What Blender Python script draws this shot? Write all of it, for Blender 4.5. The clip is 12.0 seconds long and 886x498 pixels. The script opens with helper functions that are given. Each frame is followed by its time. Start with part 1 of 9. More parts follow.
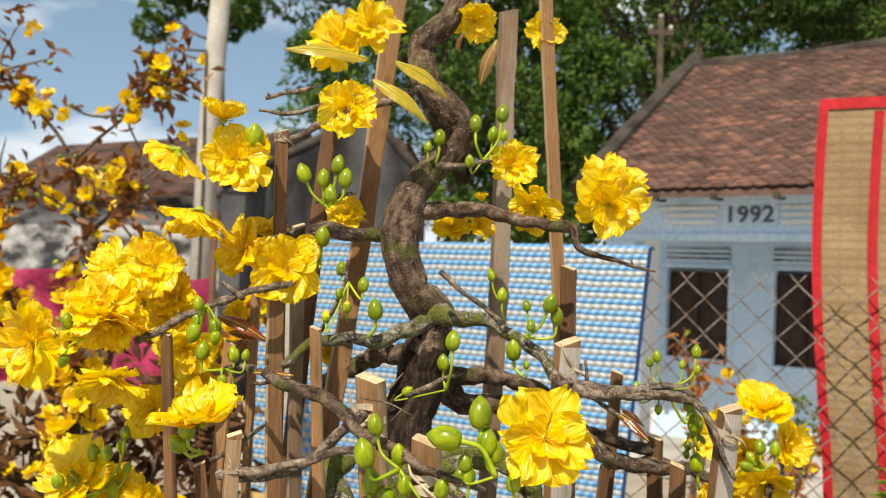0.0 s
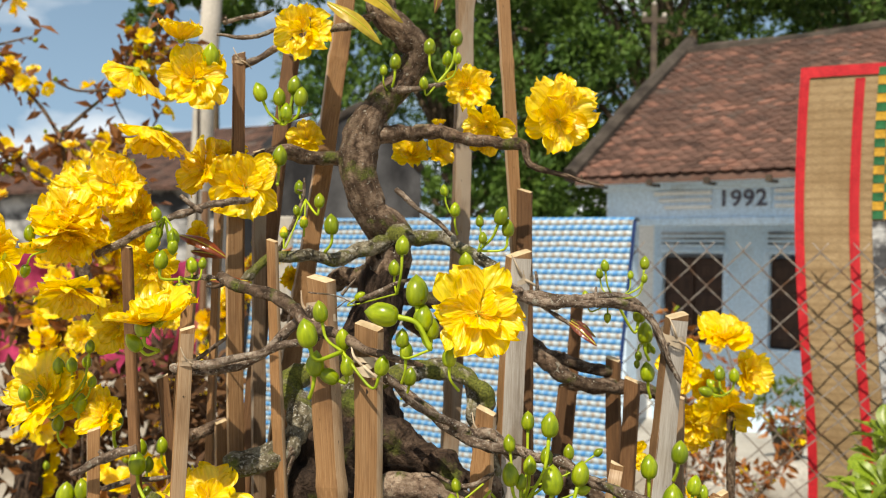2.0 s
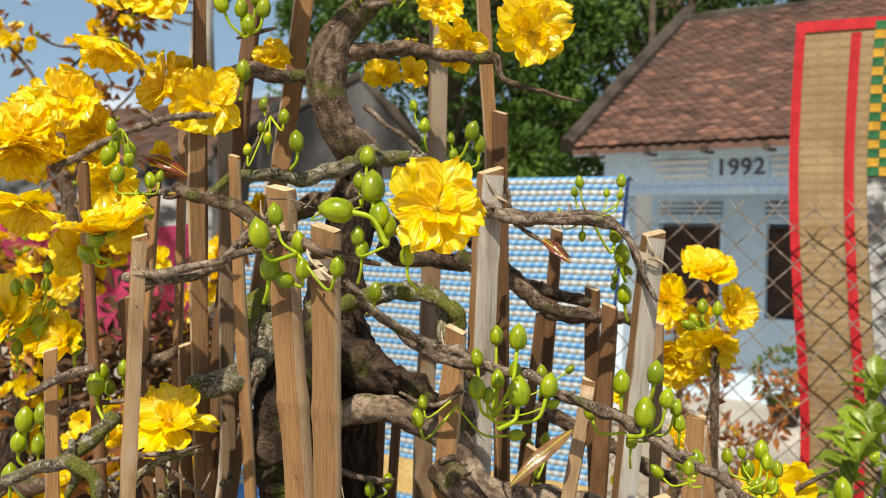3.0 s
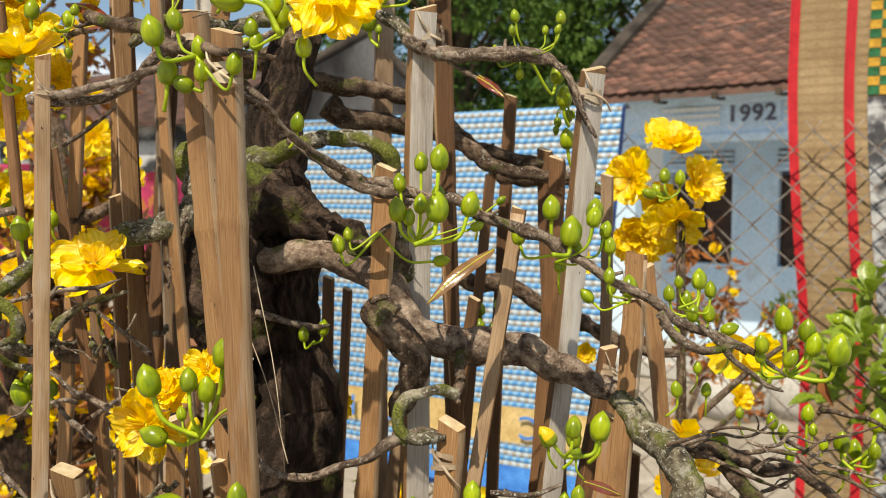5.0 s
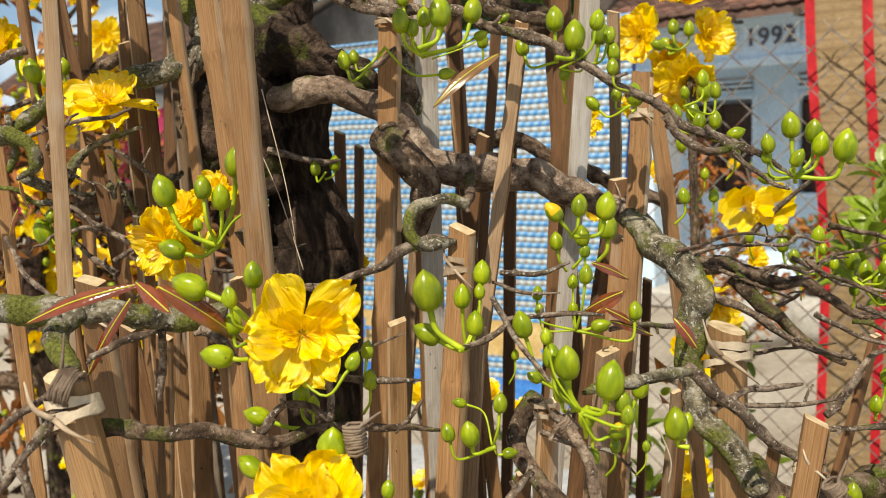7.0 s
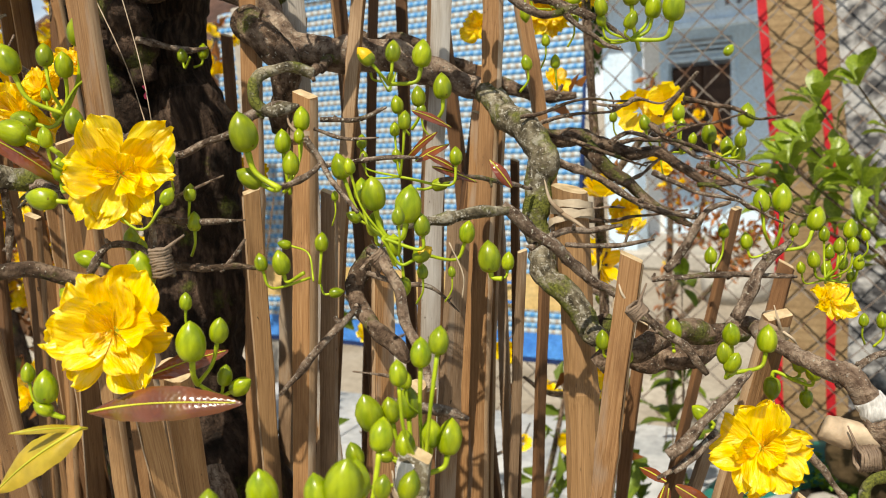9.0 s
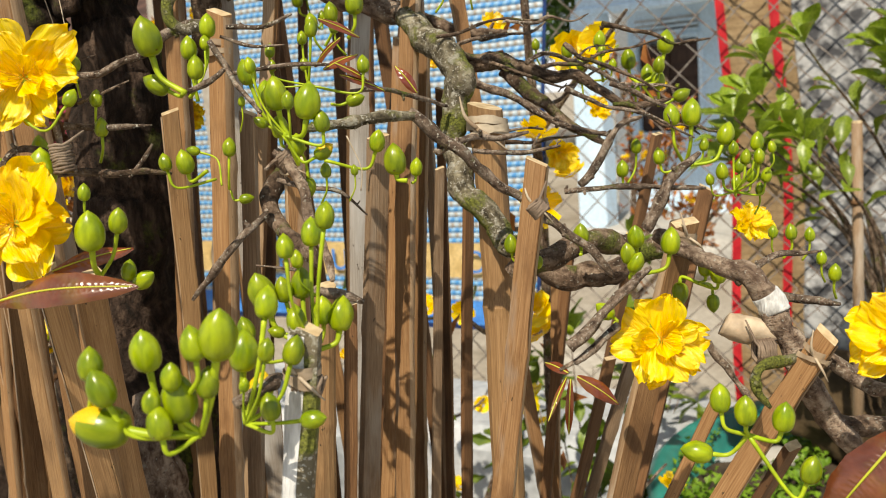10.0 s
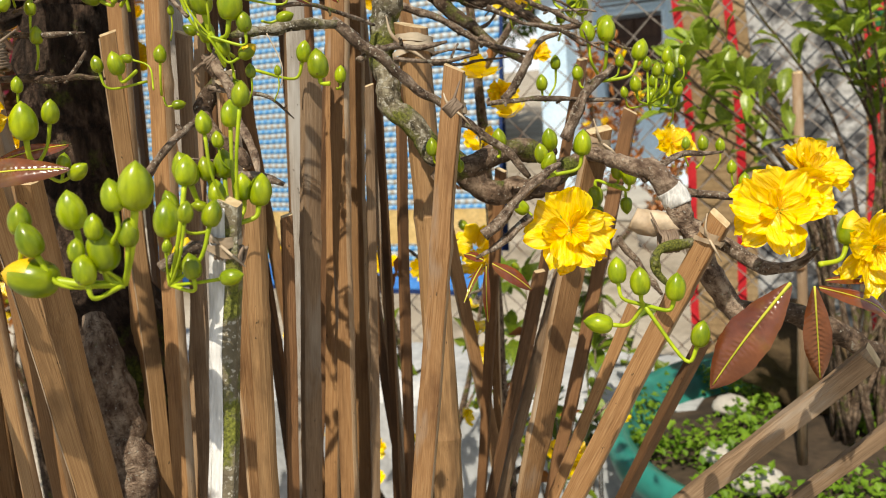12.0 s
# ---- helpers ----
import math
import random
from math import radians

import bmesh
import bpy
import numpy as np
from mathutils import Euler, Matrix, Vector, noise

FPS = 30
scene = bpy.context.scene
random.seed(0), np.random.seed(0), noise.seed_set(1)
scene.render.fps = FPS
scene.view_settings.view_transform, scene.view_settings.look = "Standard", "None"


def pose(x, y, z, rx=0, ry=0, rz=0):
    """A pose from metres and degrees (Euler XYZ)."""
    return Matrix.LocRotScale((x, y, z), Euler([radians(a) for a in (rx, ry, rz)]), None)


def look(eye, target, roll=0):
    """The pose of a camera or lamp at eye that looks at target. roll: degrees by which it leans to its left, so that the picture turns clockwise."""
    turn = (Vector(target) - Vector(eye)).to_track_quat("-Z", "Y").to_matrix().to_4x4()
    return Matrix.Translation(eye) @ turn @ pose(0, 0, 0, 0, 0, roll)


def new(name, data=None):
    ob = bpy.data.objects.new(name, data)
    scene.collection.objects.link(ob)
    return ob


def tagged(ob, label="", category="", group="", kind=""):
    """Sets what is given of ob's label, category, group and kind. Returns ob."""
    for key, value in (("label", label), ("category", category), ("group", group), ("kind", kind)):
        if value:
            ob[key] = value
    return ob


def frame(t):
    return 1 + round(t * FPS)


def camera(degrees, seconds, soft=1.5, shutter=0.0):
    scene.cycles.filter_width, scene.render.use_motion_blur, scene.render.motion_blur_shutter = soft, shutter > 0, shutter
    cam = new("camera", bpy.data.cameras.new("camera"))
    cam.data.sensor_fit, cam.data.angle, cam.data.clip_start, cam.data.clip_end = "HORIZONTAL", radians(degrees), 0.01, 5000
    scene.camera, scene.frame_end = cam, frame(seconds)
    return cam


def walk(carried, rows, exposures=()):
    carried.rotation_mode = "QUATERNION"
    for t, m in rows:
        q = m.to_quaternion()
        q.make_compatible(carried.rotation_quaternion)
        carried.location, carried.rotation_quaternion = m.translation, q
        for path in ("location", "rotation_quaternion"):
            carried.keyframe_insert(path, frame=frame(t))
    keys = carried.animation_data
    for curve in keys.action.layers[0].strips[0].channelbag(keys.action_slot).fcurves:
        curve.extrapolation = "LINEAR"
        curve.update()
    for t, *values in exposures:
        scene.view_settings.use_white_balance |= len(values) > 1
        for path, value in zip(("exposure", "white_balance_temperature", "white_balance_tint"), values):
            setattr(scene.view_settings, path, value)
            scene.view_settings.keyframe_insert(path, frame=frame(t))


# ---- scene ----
cam = camera(53.3, 12.0, soft=1.0)
PATH = [
    (0, (-0.002, 0.017, 1.735), (0.011, 2.017, 1.773), 1.9),
    (0.5, (0.003, 0.008, 1.72), (0.02, 2.008, 1.753), 1.8),
    (1, (0.007, 0.002, 1.705), (0.025, 2.002, 1.734), 1.5),
    (1.5, (0.014, 0.0, 1.696), (0.035, 1.999, 1.72), 1.3),
    (2, (0.029, 0.001, 1.683), (0.047, 2.0, 1.706), 1.2),
    (2.5, (0.039, 0.005, 1.666), (0.059, 2.005, 1.648), 1.0),
    (3, (0.049, 0.02, 1.646), (0.071, 2.02, 1.611), 1.0),
    (3.2, (0.053, 0.025, 1.641), (0.074, 2.024, 1.606), 0.8),
    (4.8, (0.098, 0.03, 1.583), (0.09, 2.026, 1.463), 0.3),
    (5, (0.101, 0.033, 1.57), (0.089, 2.029, 1.448), -0.1),
    (5.5, (0.108, 0.035, 1.549), (0.084, 2.028, 1.388), -0.6),
    (6, (0.105, 0.035, 1.534), (0.066, 2.026, 1.353), -1.1),
    (6.5, (0.099, 0.029, 1.515), (0.049, 2.018, 1.306), -1.8),
    (7, (0.106, 0.02, 1.498), (0.047, 2.005, 1.256), -2.3),
    (7.2, (0.112, 0.017, 1.493), (0.048, 2.001, 1.244), -2.5),
    (8.8, (0.177, -0.001, 1.444), (0.119, 1.975, 1.14), -3.6),
    (9, (0.183, -0.005, 1.436), (0.141, 1.972, 1.135), -3.8),
    (9.5, (0.203, -0.015, 1.418), (0.204, 1.962, 1.114), -3.8),
    (10, (0.213, -0.021, 1.396), (0.225, 1.95, 1.058), -4.5),
    (10.5, (0.217, -0.029, 1.377), (0.23, 1.94, 1.027), -4.9),
    (11, (0.218, -0.036, 1.359), (0.24, 1.93, 0.991), -5.1),
    (11.5, (0.218, -0.047, 1.351), (0.267, 1.914, 0.963), -5.3),
    (12, (0.234, -0.058, 1.357), (0.305, 1.903, 0.972), -5.3),
]
walk(cam, [(t, look(eye, target, roll)) for t, eye, target, roll in PATH])

# ---- world, sun, exposure ----
cam.data.dof.use_dof = True
cam.data.dof.focus_distance = 0.45
cam.data.dof.aperture_fstop = 19.0

SUN = Vector((-0.26, -0.70, 1.02)).normalized()
world = bpy.data.worlds.new("sky")
scene.world = world
world.use_nodes = True
wn, wl = world.node_tree.nodes, world.node_tree.links
bg = wn["Background"]
sky = wn.new("ShaderNodeTexSky")
sky.sky_type, sky.sun_disc = "NISHITA", False
sky.sun_elevation = math.asin(SUN.z)
sky.sun_rotation = math.atan2(SUN.x, SUN.y)
sky.air_density, sky.dust_density = 1.25, 0.3
wcoord = wn.new("ShaderNodeTexCoord")
wmap = wn.new("ShaderNodeMapping")
wmap.inputs["Scale"].default_value = (1.6, 1.6, 4.0)
wmap.inputs["Location"].default_value = (1.15, 0.1, 0.55)
clouds = wn.new("ShaderNodeTexNoise")
clouds.inputs["Scale"].default_value, clouds.inputs["Detail"].default_value = 2.2, 7.0
cramp = wn.new("ShaderNodeValToRGB")
cramp.color_ramp.elements[0].position, cramp.color_ramp.elements[1].position = 0.46, 0.63
hmix, cmix = wn.new("ShaderNodeMixRGB"), wn.new("ShaderNodeMixRGB")
hmix.inputs["Color2"].default_value = (18.5, 29.5, 43.0, 1)
cmix.inputs["Color2"].default_value = (39.0, 41.0, 43.0, 1)
wl.new(wcoord.outputs["Generated"], wmap.inputs["Vector"])
wl.new(wmap.outputs["Vector"], clouds.inputs["Vector"])
wl.new(clouds.outputs["Fac"], cramp.inputs["Fac"])
# haze that thins from the horizon to the zenith
wsep = wn.new("ShaderNodeSeparateXYZ")
haze = wn.new("ShaderNodeMapRange")
haze.inputs["From Min"].default_value, haze.inputs["From Max"].default_value = 0.0, 0.75
haze.inputs["To Min"].default_value, haze.inputs["To Max"].default_value = 0.62, 0.05
wl.new(wcoord.outputs["Generated"], wsep.inputs[0])
wl.new(wsep.outputs[2], haze.inputs["Value"])
wl.new(haze.outputs["Result"], hmix.inputs["Fac"])
wl.new(sky.outputs["Color"], hmix.inputs["Color1"])
wl.new(hmix.outputs["Color"], cmix.inputs["Color1"])
wl.new(cramp.outputs["Color"], cmix.inputs["Fac"])
wl.new(cmix.outputs["Color"], bg.inputs["Color"])
bg.inputs["Strength"].default_value = 0.0245
scene.view_settings.exposure = 0.19
scene.view_settings.use_white_balance = True
scene.view_settings.white_balance_temperature, scene.view_settings.white_balance_tint = 6950, 10

sun = new("sun", bpy.data.lights.new("sun", "SUN"))
sun.data.energy, sun.data.angle, sun.data.color = 5.0, radians(0.55), (1.0, 0.93, 0.80)
sun.matrix_world = look(SUN * 20, (0, 0, 0))


# ---- materials ----
def material(name, c1, c2, scale=8.0, rough=0.7, bump=0.3, grain=60.0, stretch=(1, 1, 1), lo=0.35, hi=0.65,
             spec=0.3, vary=0.12, through_light=0.0, glow_through=None, metal=0.0, coat=0.0, height=0.002, extra=None):
    m = bpy.data.materials.new(name)
    m.use_nodes = True
    n, l = m.node_tree.nodes, m.node_tree.links
    p = n["Principled BSDF"]
    co = n.new("ShaderNodeTexCoord")
    mp = n.new("ShaderNodeMapping")
    mp.inputs["Scale"].default_value = stretch
    l.new(co.outputs["Object"], mp.inputs["Vector"])
    info = n.new("ShaderNodeObjectInfo")
    big = n.new("ShaderNodeTexNoise")
    big.noise_dimensions = "4D"
    big.inputs["Scale"].default_value, big.inputs["Detail"].default_value = scale, 5.0
    wmul = n.new("ShaderNodeMath")
    wmul.operation = "MULTIPLY"
    wmul.inputs[1].default_value = 37.0
    l.new(info.outputs["Random"], wmul.inputs[0])
    l.new(wmul.outputs[0], big.inputs["W"])
    l.new(mp.outputs["Vector"], big.inputs["Vector"])
    ramp = n.new("ShaderNodeValToRGB")
    ramp.color_ramp.elements[0].position, ramp.color_ramp.elements[1].position = lo, hi
    ramp.color_ramp.elements[0].color, ramp.color_ramp.elements[1].color = (*c1, 1), (*c2, 1)
    l.new(big.outputs["Fac"], ramp.inputs["Fac"])
    fine = n.new("ShaderNodeTexNoise")
    fine.inputs["Scale"].default_value, fine.inputs["Detail"].default_value = grain, 6.0
    l.new(mp.outputs["Vector"], fine.inputs["Vector"])
    col = ramp.outputs["Color"]
    if extra:
        # a second, sparser colour: stains, moss, lichen
        c3, s3, lo3, hi3 = extra
        st = n.new("ShaderNodeTexNoise")
        st.inputs["Scale"].default_value, st.inputs["Detail"].default_value = s3, 6.0
        l.new(co.outputs["Object"], st.inputs["Vector"])
        r3 = n.new("ShaderNodeValToRGB")
        r3.color_ramp.elements[0].position, r3.color_ramp.elements[1].position = lo3, hi3
        l.new(st.outputs["Fac"], r3.inputs["Fac"])
        mx3 = n.new("ShaderNodeMixRGB")
        mx3.inputs["Color2"].default_value = (*c3, 1)
        l.new(r3.outputs["Color"], mx3.inputs["Fac"])
        l.new(col, mx3.inputs["Color1"])
        col = mx3.outputs["Color"]
    hsv = n.new("ShaderNodeHueSaturation")
    val = n.new("ShaderNodeMapRange")
    val.inputs["To Min"].default_value, val.inputs["To Max"].default_value = 1 - vary, 1 + vary
    l.new(info.outputs["Random"], val.inputs["Value"])
    fmul = n.new("ShaderNodeMath")
    fmul.operation = "MULTIPLY_ADD"
    fmul.inputs[1].default_value, fmul.inputs[2].default_value = 0.9, 0.55
    l.new(fine.outputs["Fac"], fmul.inputs[0])
    vmul = n.new("ShaderNodeMath")
    vmul.operation = "MULTIPLY"
    l.new(val.outputs["Result"], vmul.inputs[0])
    l.new(fmul.outputs[0], vmul.inputs[1])
    l.new(vmul.outputs[0], hsv.inputs["Value"])
    l.new(col, hsv.inputs["Color"])
    l.new(hsv.outputs["Color"], p.inputs["Base Color"])
    p.inputs["Roughness"].default_value = rough
    p.inputs["Specular IOR Level"].default_value = spec
    p.inputs["Metallic"].default_value = metal
    p.inputs["Coat Weight"].default_value = coat
    if bump:
        b = n.new("ShaderNodeBump")
        b.inputs["Strength"].default_value, b.inputs["Distance"].default_value = bump, height
        l.new(fine.outputs["Fac"], b.inputs["Height"])
        l.new(b.outputs["Normal"], p.inputs["Normal"])
    if through_light:
        tr = n.new("ShaderNodeBsdfTranslucent")
        if glow_through:
            tr.inputs["Color"].default_value = (*glow_through, 1)
        else:
            l.new(hsv.outputs["Color"], tr.inputs["Color"])
        ms = n.new("ShaderNodeMixShader")
        ms.inputs["Fac"].default_value = through_light
        l.new(p.outputs["BSDF"], ms.inputs[1])
        l.new(tr.outputs["BSDF"], ms.inputs[2])
        l.new(ms.outputs["Shader"], n["Material Output"].inputs["Surface"])
    return m


M_PETAL = material("petal", (0.95, 0.615, 0.0), (1.0, 0.792, 0.006), 2.5, 0.26, 0.4, 9, (1, 0.16, 0.3), spec=0.9, vary=0.06,
                   through_light=0.34, height=0.016)
M_STAMEN = material("stamen", (0.60, 0.27, 0.004), (0.95, 0.66, 0.015), 6, 0.5, 0.0, vary=0.1)
M_BUD = material("bud", (0.135, 0.205, 0.002), (0.325, 0.395, 0.006), 1.3, 0.28, 0.0, 3.0, (2.2, 2.2, 0.7), spec=0.45, vary=0.20,
                 through_light=0.10, extra=((0.12, 0.065, 0.012), 3.1, 0.665, 0.72))
M_BUD_TIP = material("opening_bud", (0.45, 0.36, 0.01), (0.90, 0.52, 0.008), 60, 0.4, 0.1, 200, vary=0.1)
M_STALK = material("stalk", (0.24, 0.34, 0.008), (0.40, 0.49, 0.020), 60, 0.42, 0.05, 200, vary=0.12)
M_SEPAL = material("sepal", (0.30, 0.42, 0.02), (0.50, 0.52, 0.03), 60, 0.45, 0.1, 200, through_light=0.25)


def bark_material(name, dark, mid, pale, moss=(0.10, 0.12, 0.02), mossy=0.62, lichen=0.66, fissure=(1.0, 1.0, 2.6), scale=1.0, rough=0.9, relief=0.0016):
    """Bark on a limb's own straightened measure: mottled ground, cracks across or along it, pale lichen flecks and moss."""
    m = bpy.data.materials.new(name)
    m.use_nodes = True
    n, l = m.node_tree.nodes, m.node_tree.links
    p = n["Principled BSDF"]
    at = n.new("ShaderNodeAttribute")
    at.attribute_name = "grain"
    co = n.new("ShaderNodeTexCoord")

    def noise_of(vector, size, detail, stretch=(1, 1, 1)):
        mp = n.new("ShaderNodeMapping")
        mp.inputs["Scale"].default_value = stretch
        q = n.new("ShaderNodeTexNoise")
        q.inputs["Scale"].default_value, q.inputs["Detail"].default_value = size * scale, detail
        q.inputs["Roughness"].default_value = 0.62
        l.new(vector, mp.inputs["Vector"])
        l.new(mp.outputs["Vector"], q.inputs["Vector"])
        return q.outputs["Fac"]

    def ramp(fac, *stops):
        r = n.new("ShaderNodeValToRGB")
        e = r.color_ramp.elements
        while len(e) < len(stops):
            e.new(0.5)
        for k, (at_, c) in enumerate(stops):
            e[k].position, e[k].color = at_, (*c, 1)
        l.new(fac, r.inputs["Fac"])
        return r.outputs["Color"]

    def mix(fac, a, b, kind="MIX"):
        x = n.new("ShaderNodeMixRGB")
        x.blend_type = kind
        if isinstance(fac, float):
            x.inputs["Fac"].default_value = fac
        else:
            l.new(fac, x.inputs["Fac"])
        for socket, v in (("Color1", a), ("Color2", b)):
            if isinstance(v, tuple):
                x.inputs[socket].default_value = (*v, 1)
            else:
                l.new(v, x.inputs[socket])
        return x.outputs["Color"]

    B, W = (0, 0, 0), (1, 1, 1)
    ground = ramp(noise_of(at.outputs["Vector"], 150, 8, (1, 1, 0.8)), (0.36, dark), (0.49, mid), (0.63, pale))
    tone = noise_of(co.outputs["Object"], 34, 4)
    ground = mix(ramp(tone, (0.40, (0.55, 0.55, 0.55)), (0.56, B)), ground, dark)
    crack = noise_of(at.outputs["Vector"], 330, 5, fissure)
    col = mix(ramp(crack, (0.32, (0.8, 0.8, 0.8)), (0.44, B)), ground, dark)
    col = mix(ramp(noise_of(co.outputs["Object"], 130, 8), (lichen - 0.02, B), (lichen + 0.03, (0.8, 0.8, 0.8))), col, (0.36, 0.345, 0.285))
    col = mix(ramp(noise_of(co.outputs["Object"], 480, 4), (lichen - 0.03, B), (lichen + 0.02, W)), col, (0.44, 0.42, 0.36))
    patch = noise_of(co.outputs["Object"], 42, 5)
    tuft = ramp(noise_of(co.outputs["Object"], 700, 3), (0.3, (moss[0] * 0.35, moss[1] * 0.35, moss[2] * 0.5)), (0.7, (moss[0] * 1.5, moss[1] * 1.45, moss[2] * 1.3)))
    col = mix(ramp(patch, (mossy - 0.05, B), (mossy + 0.05, W)), col, tuft)
    l.new(col, p.inputs["Base Color"])
    p.inputs["Roughness"].default_value, p.inputs["Specular IOR Level"].default_value = rough, 0.25
    b1, b2 = n.new("ShaderNodeBump"), n.new("ShaderNodeBump")
    b1.inputs["Strength"].default_value, b1.inputs["Distance"].default_value = 1.0, relief
    b2.inputs["Strength"].default_value, b2.inputs["Distance"].default_value = 0.8, relief * 0.6
    l.new(crack, b1.inputs["Height"])
    l.new(noise_of(co.outputs["Object"], 620, 4), b2.inputs["Height"])
    l.new(b1.outputs["Normal"], b2.inputs["Normal"])
    l.new(b2.outputs["Normal"], p.inputs["Normal"])
    return m


M_BARK = bark_material("bark", (0.036, 0.022, 0.013), (0.150, 0.098, 0.066), (0.33, 0.24, 0.17), mossy=0.60, lichen=0.66, relief=0.0024)
M_PALEBARK = bark_material("pale_bark", (0.095, 0.058, 0.040), (0.30, 0.215, 0.155), (0.52, 0.41, 0.31), mossy=0.70, lichen=0.66, fissure=(0.8, 0.8, 2.4), relief=0.0030)
M_MOSSY = bark_material("mossy_bark", (0.040, 0.033, 0.020), (0.190, 0.160, 0.105), (0.40, 0.36, 0.26), moss=(0.14, 0.155, 0.03), mossy=0.52, lichen=0.60, relief=0.0022)
M_TRUNK = bark_material("old_bark", (0.013, 0.008, 0.005), (0.050, 0.030, 0.020), (0.130, 0.086, 0.060), mossy=0.615, lichen=0.76, fissure=(1.0, 1.0, 0.6), scale=0.6, relief=0.006)
M_TWIG = bark_material("twig", (0.050, 0.032, 0.022), (0.200, 0.142, 0.102), (0.40, 0.32, 0.25), mossy=0.66, lichen=0.63, scale=1.5, relief=0.0014)
def cane_material(name, dark, mid, pale, stain=(0.05, 0.027, 0.014), grey=(0.30, 0.25, 0.20), greyed=0.62, vary=0.25, rough=0.6, relief=0.0007):
    """Split bamboo: fibres along z, brown blotches, greyed patches, specks and short dark nicks; each stake keeps a tone of its own."""
    m = bpy.data.materials.new(name)
    m.use_nodes = True
    n, l = m.node_tree.nodes, m.node_tree.links
    p = n["Principled BSDF"]
    co, info = n.new("ShaderNodeTexCoord"), n.new("ShaderNodeObjectInfo")
    shift = n.new("ShaderNodeVectorMath")
    shift.operation = "MULTIPLY_ADD"
    shift.inputs[1].default_value = (13.0, 29.0, 7.0)
    l.new(info.outputs["Random"], shift.inputs[0])
    l.new(co.outputs["Object"], shift.inputs[2])

    def noise_of(stretch, size, detail):
        mp, q = n.new("ShaderNodeMapping"), n.new("ShaderNodeTexNoise")
        mp.inputs["Scale"].default_value = stretch
        q.inputs["Scale"].default_value, q.inputs["Detail"].default_value, q.inputs["Roughness"].default_value = size, detail, 0.6
        l.new(shift.outputs["Vector"], mp.inputs["Vector"])
        l.new(mp.outputs["Vector"], q.inputs["Vector"])
        return q.outputs["Fac"]

    def ramp(fac, *stops):
        r = n.new("ShaderNodeValToRGB")
        e = r.color_ramp.elements
        while len(e) < len(stops):
            e.new(0.5)
        for k, (at_, c) in enumerate(stops):
            e[k].position, e[k].color = at_, (*c, 1)
        l.new(fac, r.inputs["Fac"])
        return r.outputs["Color"]

    def mix(fac, a, b):
        x = n.new("ShaderNodeMixRGB")
        l.new(fac, x.inputs["Fac"])
        l.new(a, x.inputs["Color1"])
        x.inputs["Color2"].default_value = (*b, 1)
        return x.outputs["Color"]

    B, W = (0, 0, 0), (1, 1, 1)
    fibre = noise_of((1, 1, 0.014), 2100, 6)
    col = ramp(fibre, (0.22, dark), (0.47, mid), (0.80, pale))
    col = mix(ramp(noise_of((1, 1, 0.30), 55, 5), (0.50, B), (0.72, (0.75, 0.75, 0.75))), col, stain)
    col = mix(ramp(noise_of((1, 1, 0.22), 38, 4), (greyed, B), (greyed + 0.12, (0.8, 0.8, 0.8))), col, grey)
    col = mix(ramp(noise_of((1, 1, 0.45), 420, 3), (0.70, B), (0.74, W)), col, (0.030, 0.018, 0.010))
    hsv, val = n.new("ShaderNodeHueSaturation"), n.new("ShaderNodeMapRange")
    val.inputs["To Min"].default_value, val.inputs["To Max"].default_value = 1 - vary, 1 + vary
    l.new(info.outputs["Random"], val.inputs["Value"])
    l.new(val.outputs["Result"], hsv.inputs["Value"])
    l.new(col, hsv.inputs["Color"])
    l.new(hsv.outputs["Color"], p.inputs["Base Color"])
    p.inputs["Roughness"].default_value, p.inputs["Specular IOR Level"].default_value = rough, 0.3
    b = n.new("ShaderNodeBump")
    b.inputs["Strength"].default_value, b.inputs["Distance"].default_value = 0.9, relief
    l.new(fibre, b.inputs["Height"])
    l.new(b.outputs["Normal"], p.inputs["Normal"])
    return m


M_BAMBOO = cane_material("bamboo", (0.135, 0.062, 0.023), (0.250, 0.133, 0.056), (0.385, 0.236, 0.116), stain=(0.082, 0.035, 0.014), vary=0.36)
M_GREYBAMBOO = cane_material("weathered_bamboo", (0.130, 0.076, 0.042), (0.240, 0.158, 0.094), (0.37, 0.265, 0.170), stain=(0.085, 0.046, 0.024), grey=(0.34, 0.285, 0.225), greyed=0.54, vary=0.2)
M_BROWNBAMBOO = cane_material("brown_bamboo", (0.075, 0.034, 0.014), (0.150, 0.074, 0.032), (0.245, 0.135, 0.064), stain=(0.045, 0.022, 0.010), grey=(0.22, 0.16, 0.11), greyed=0.66, vary=0.3)
M_ROUND = cane_material("round_bamboo", (0.155, 0.078, 0.033), (0.30, 0.172, 0.078), (0.46, 0.295, 0.145), stain=(0.10, 0.055, 0.026), greyed=0.66, vary=0.14, rough=0.42, relief=0.0003)
M_SKIN = cane_material("bamboo_skin", (0.23, 0.135, 0.066), (0.37, 0.245, 0.142), (0.50, 0.37, 0.245), stain=(0.16, 0.085, 0.040), grey=(0.45, 0.38, 0.30), greyed=0.56, vary=0.16, rough=0.4, relief=0.0003)
M_GREYSKIN = cane_material("greyed_skin", (0.20, 0.170, 0.140), (0.36, 0.325, 0.285), (0.54, 0.51, 0.47), stain=(0.17, 0.125, 0.085), grey=(0.50, 0.49, 0.47), greyed=0.52, vary=0.1, rough=0.45, relief=0.0005)
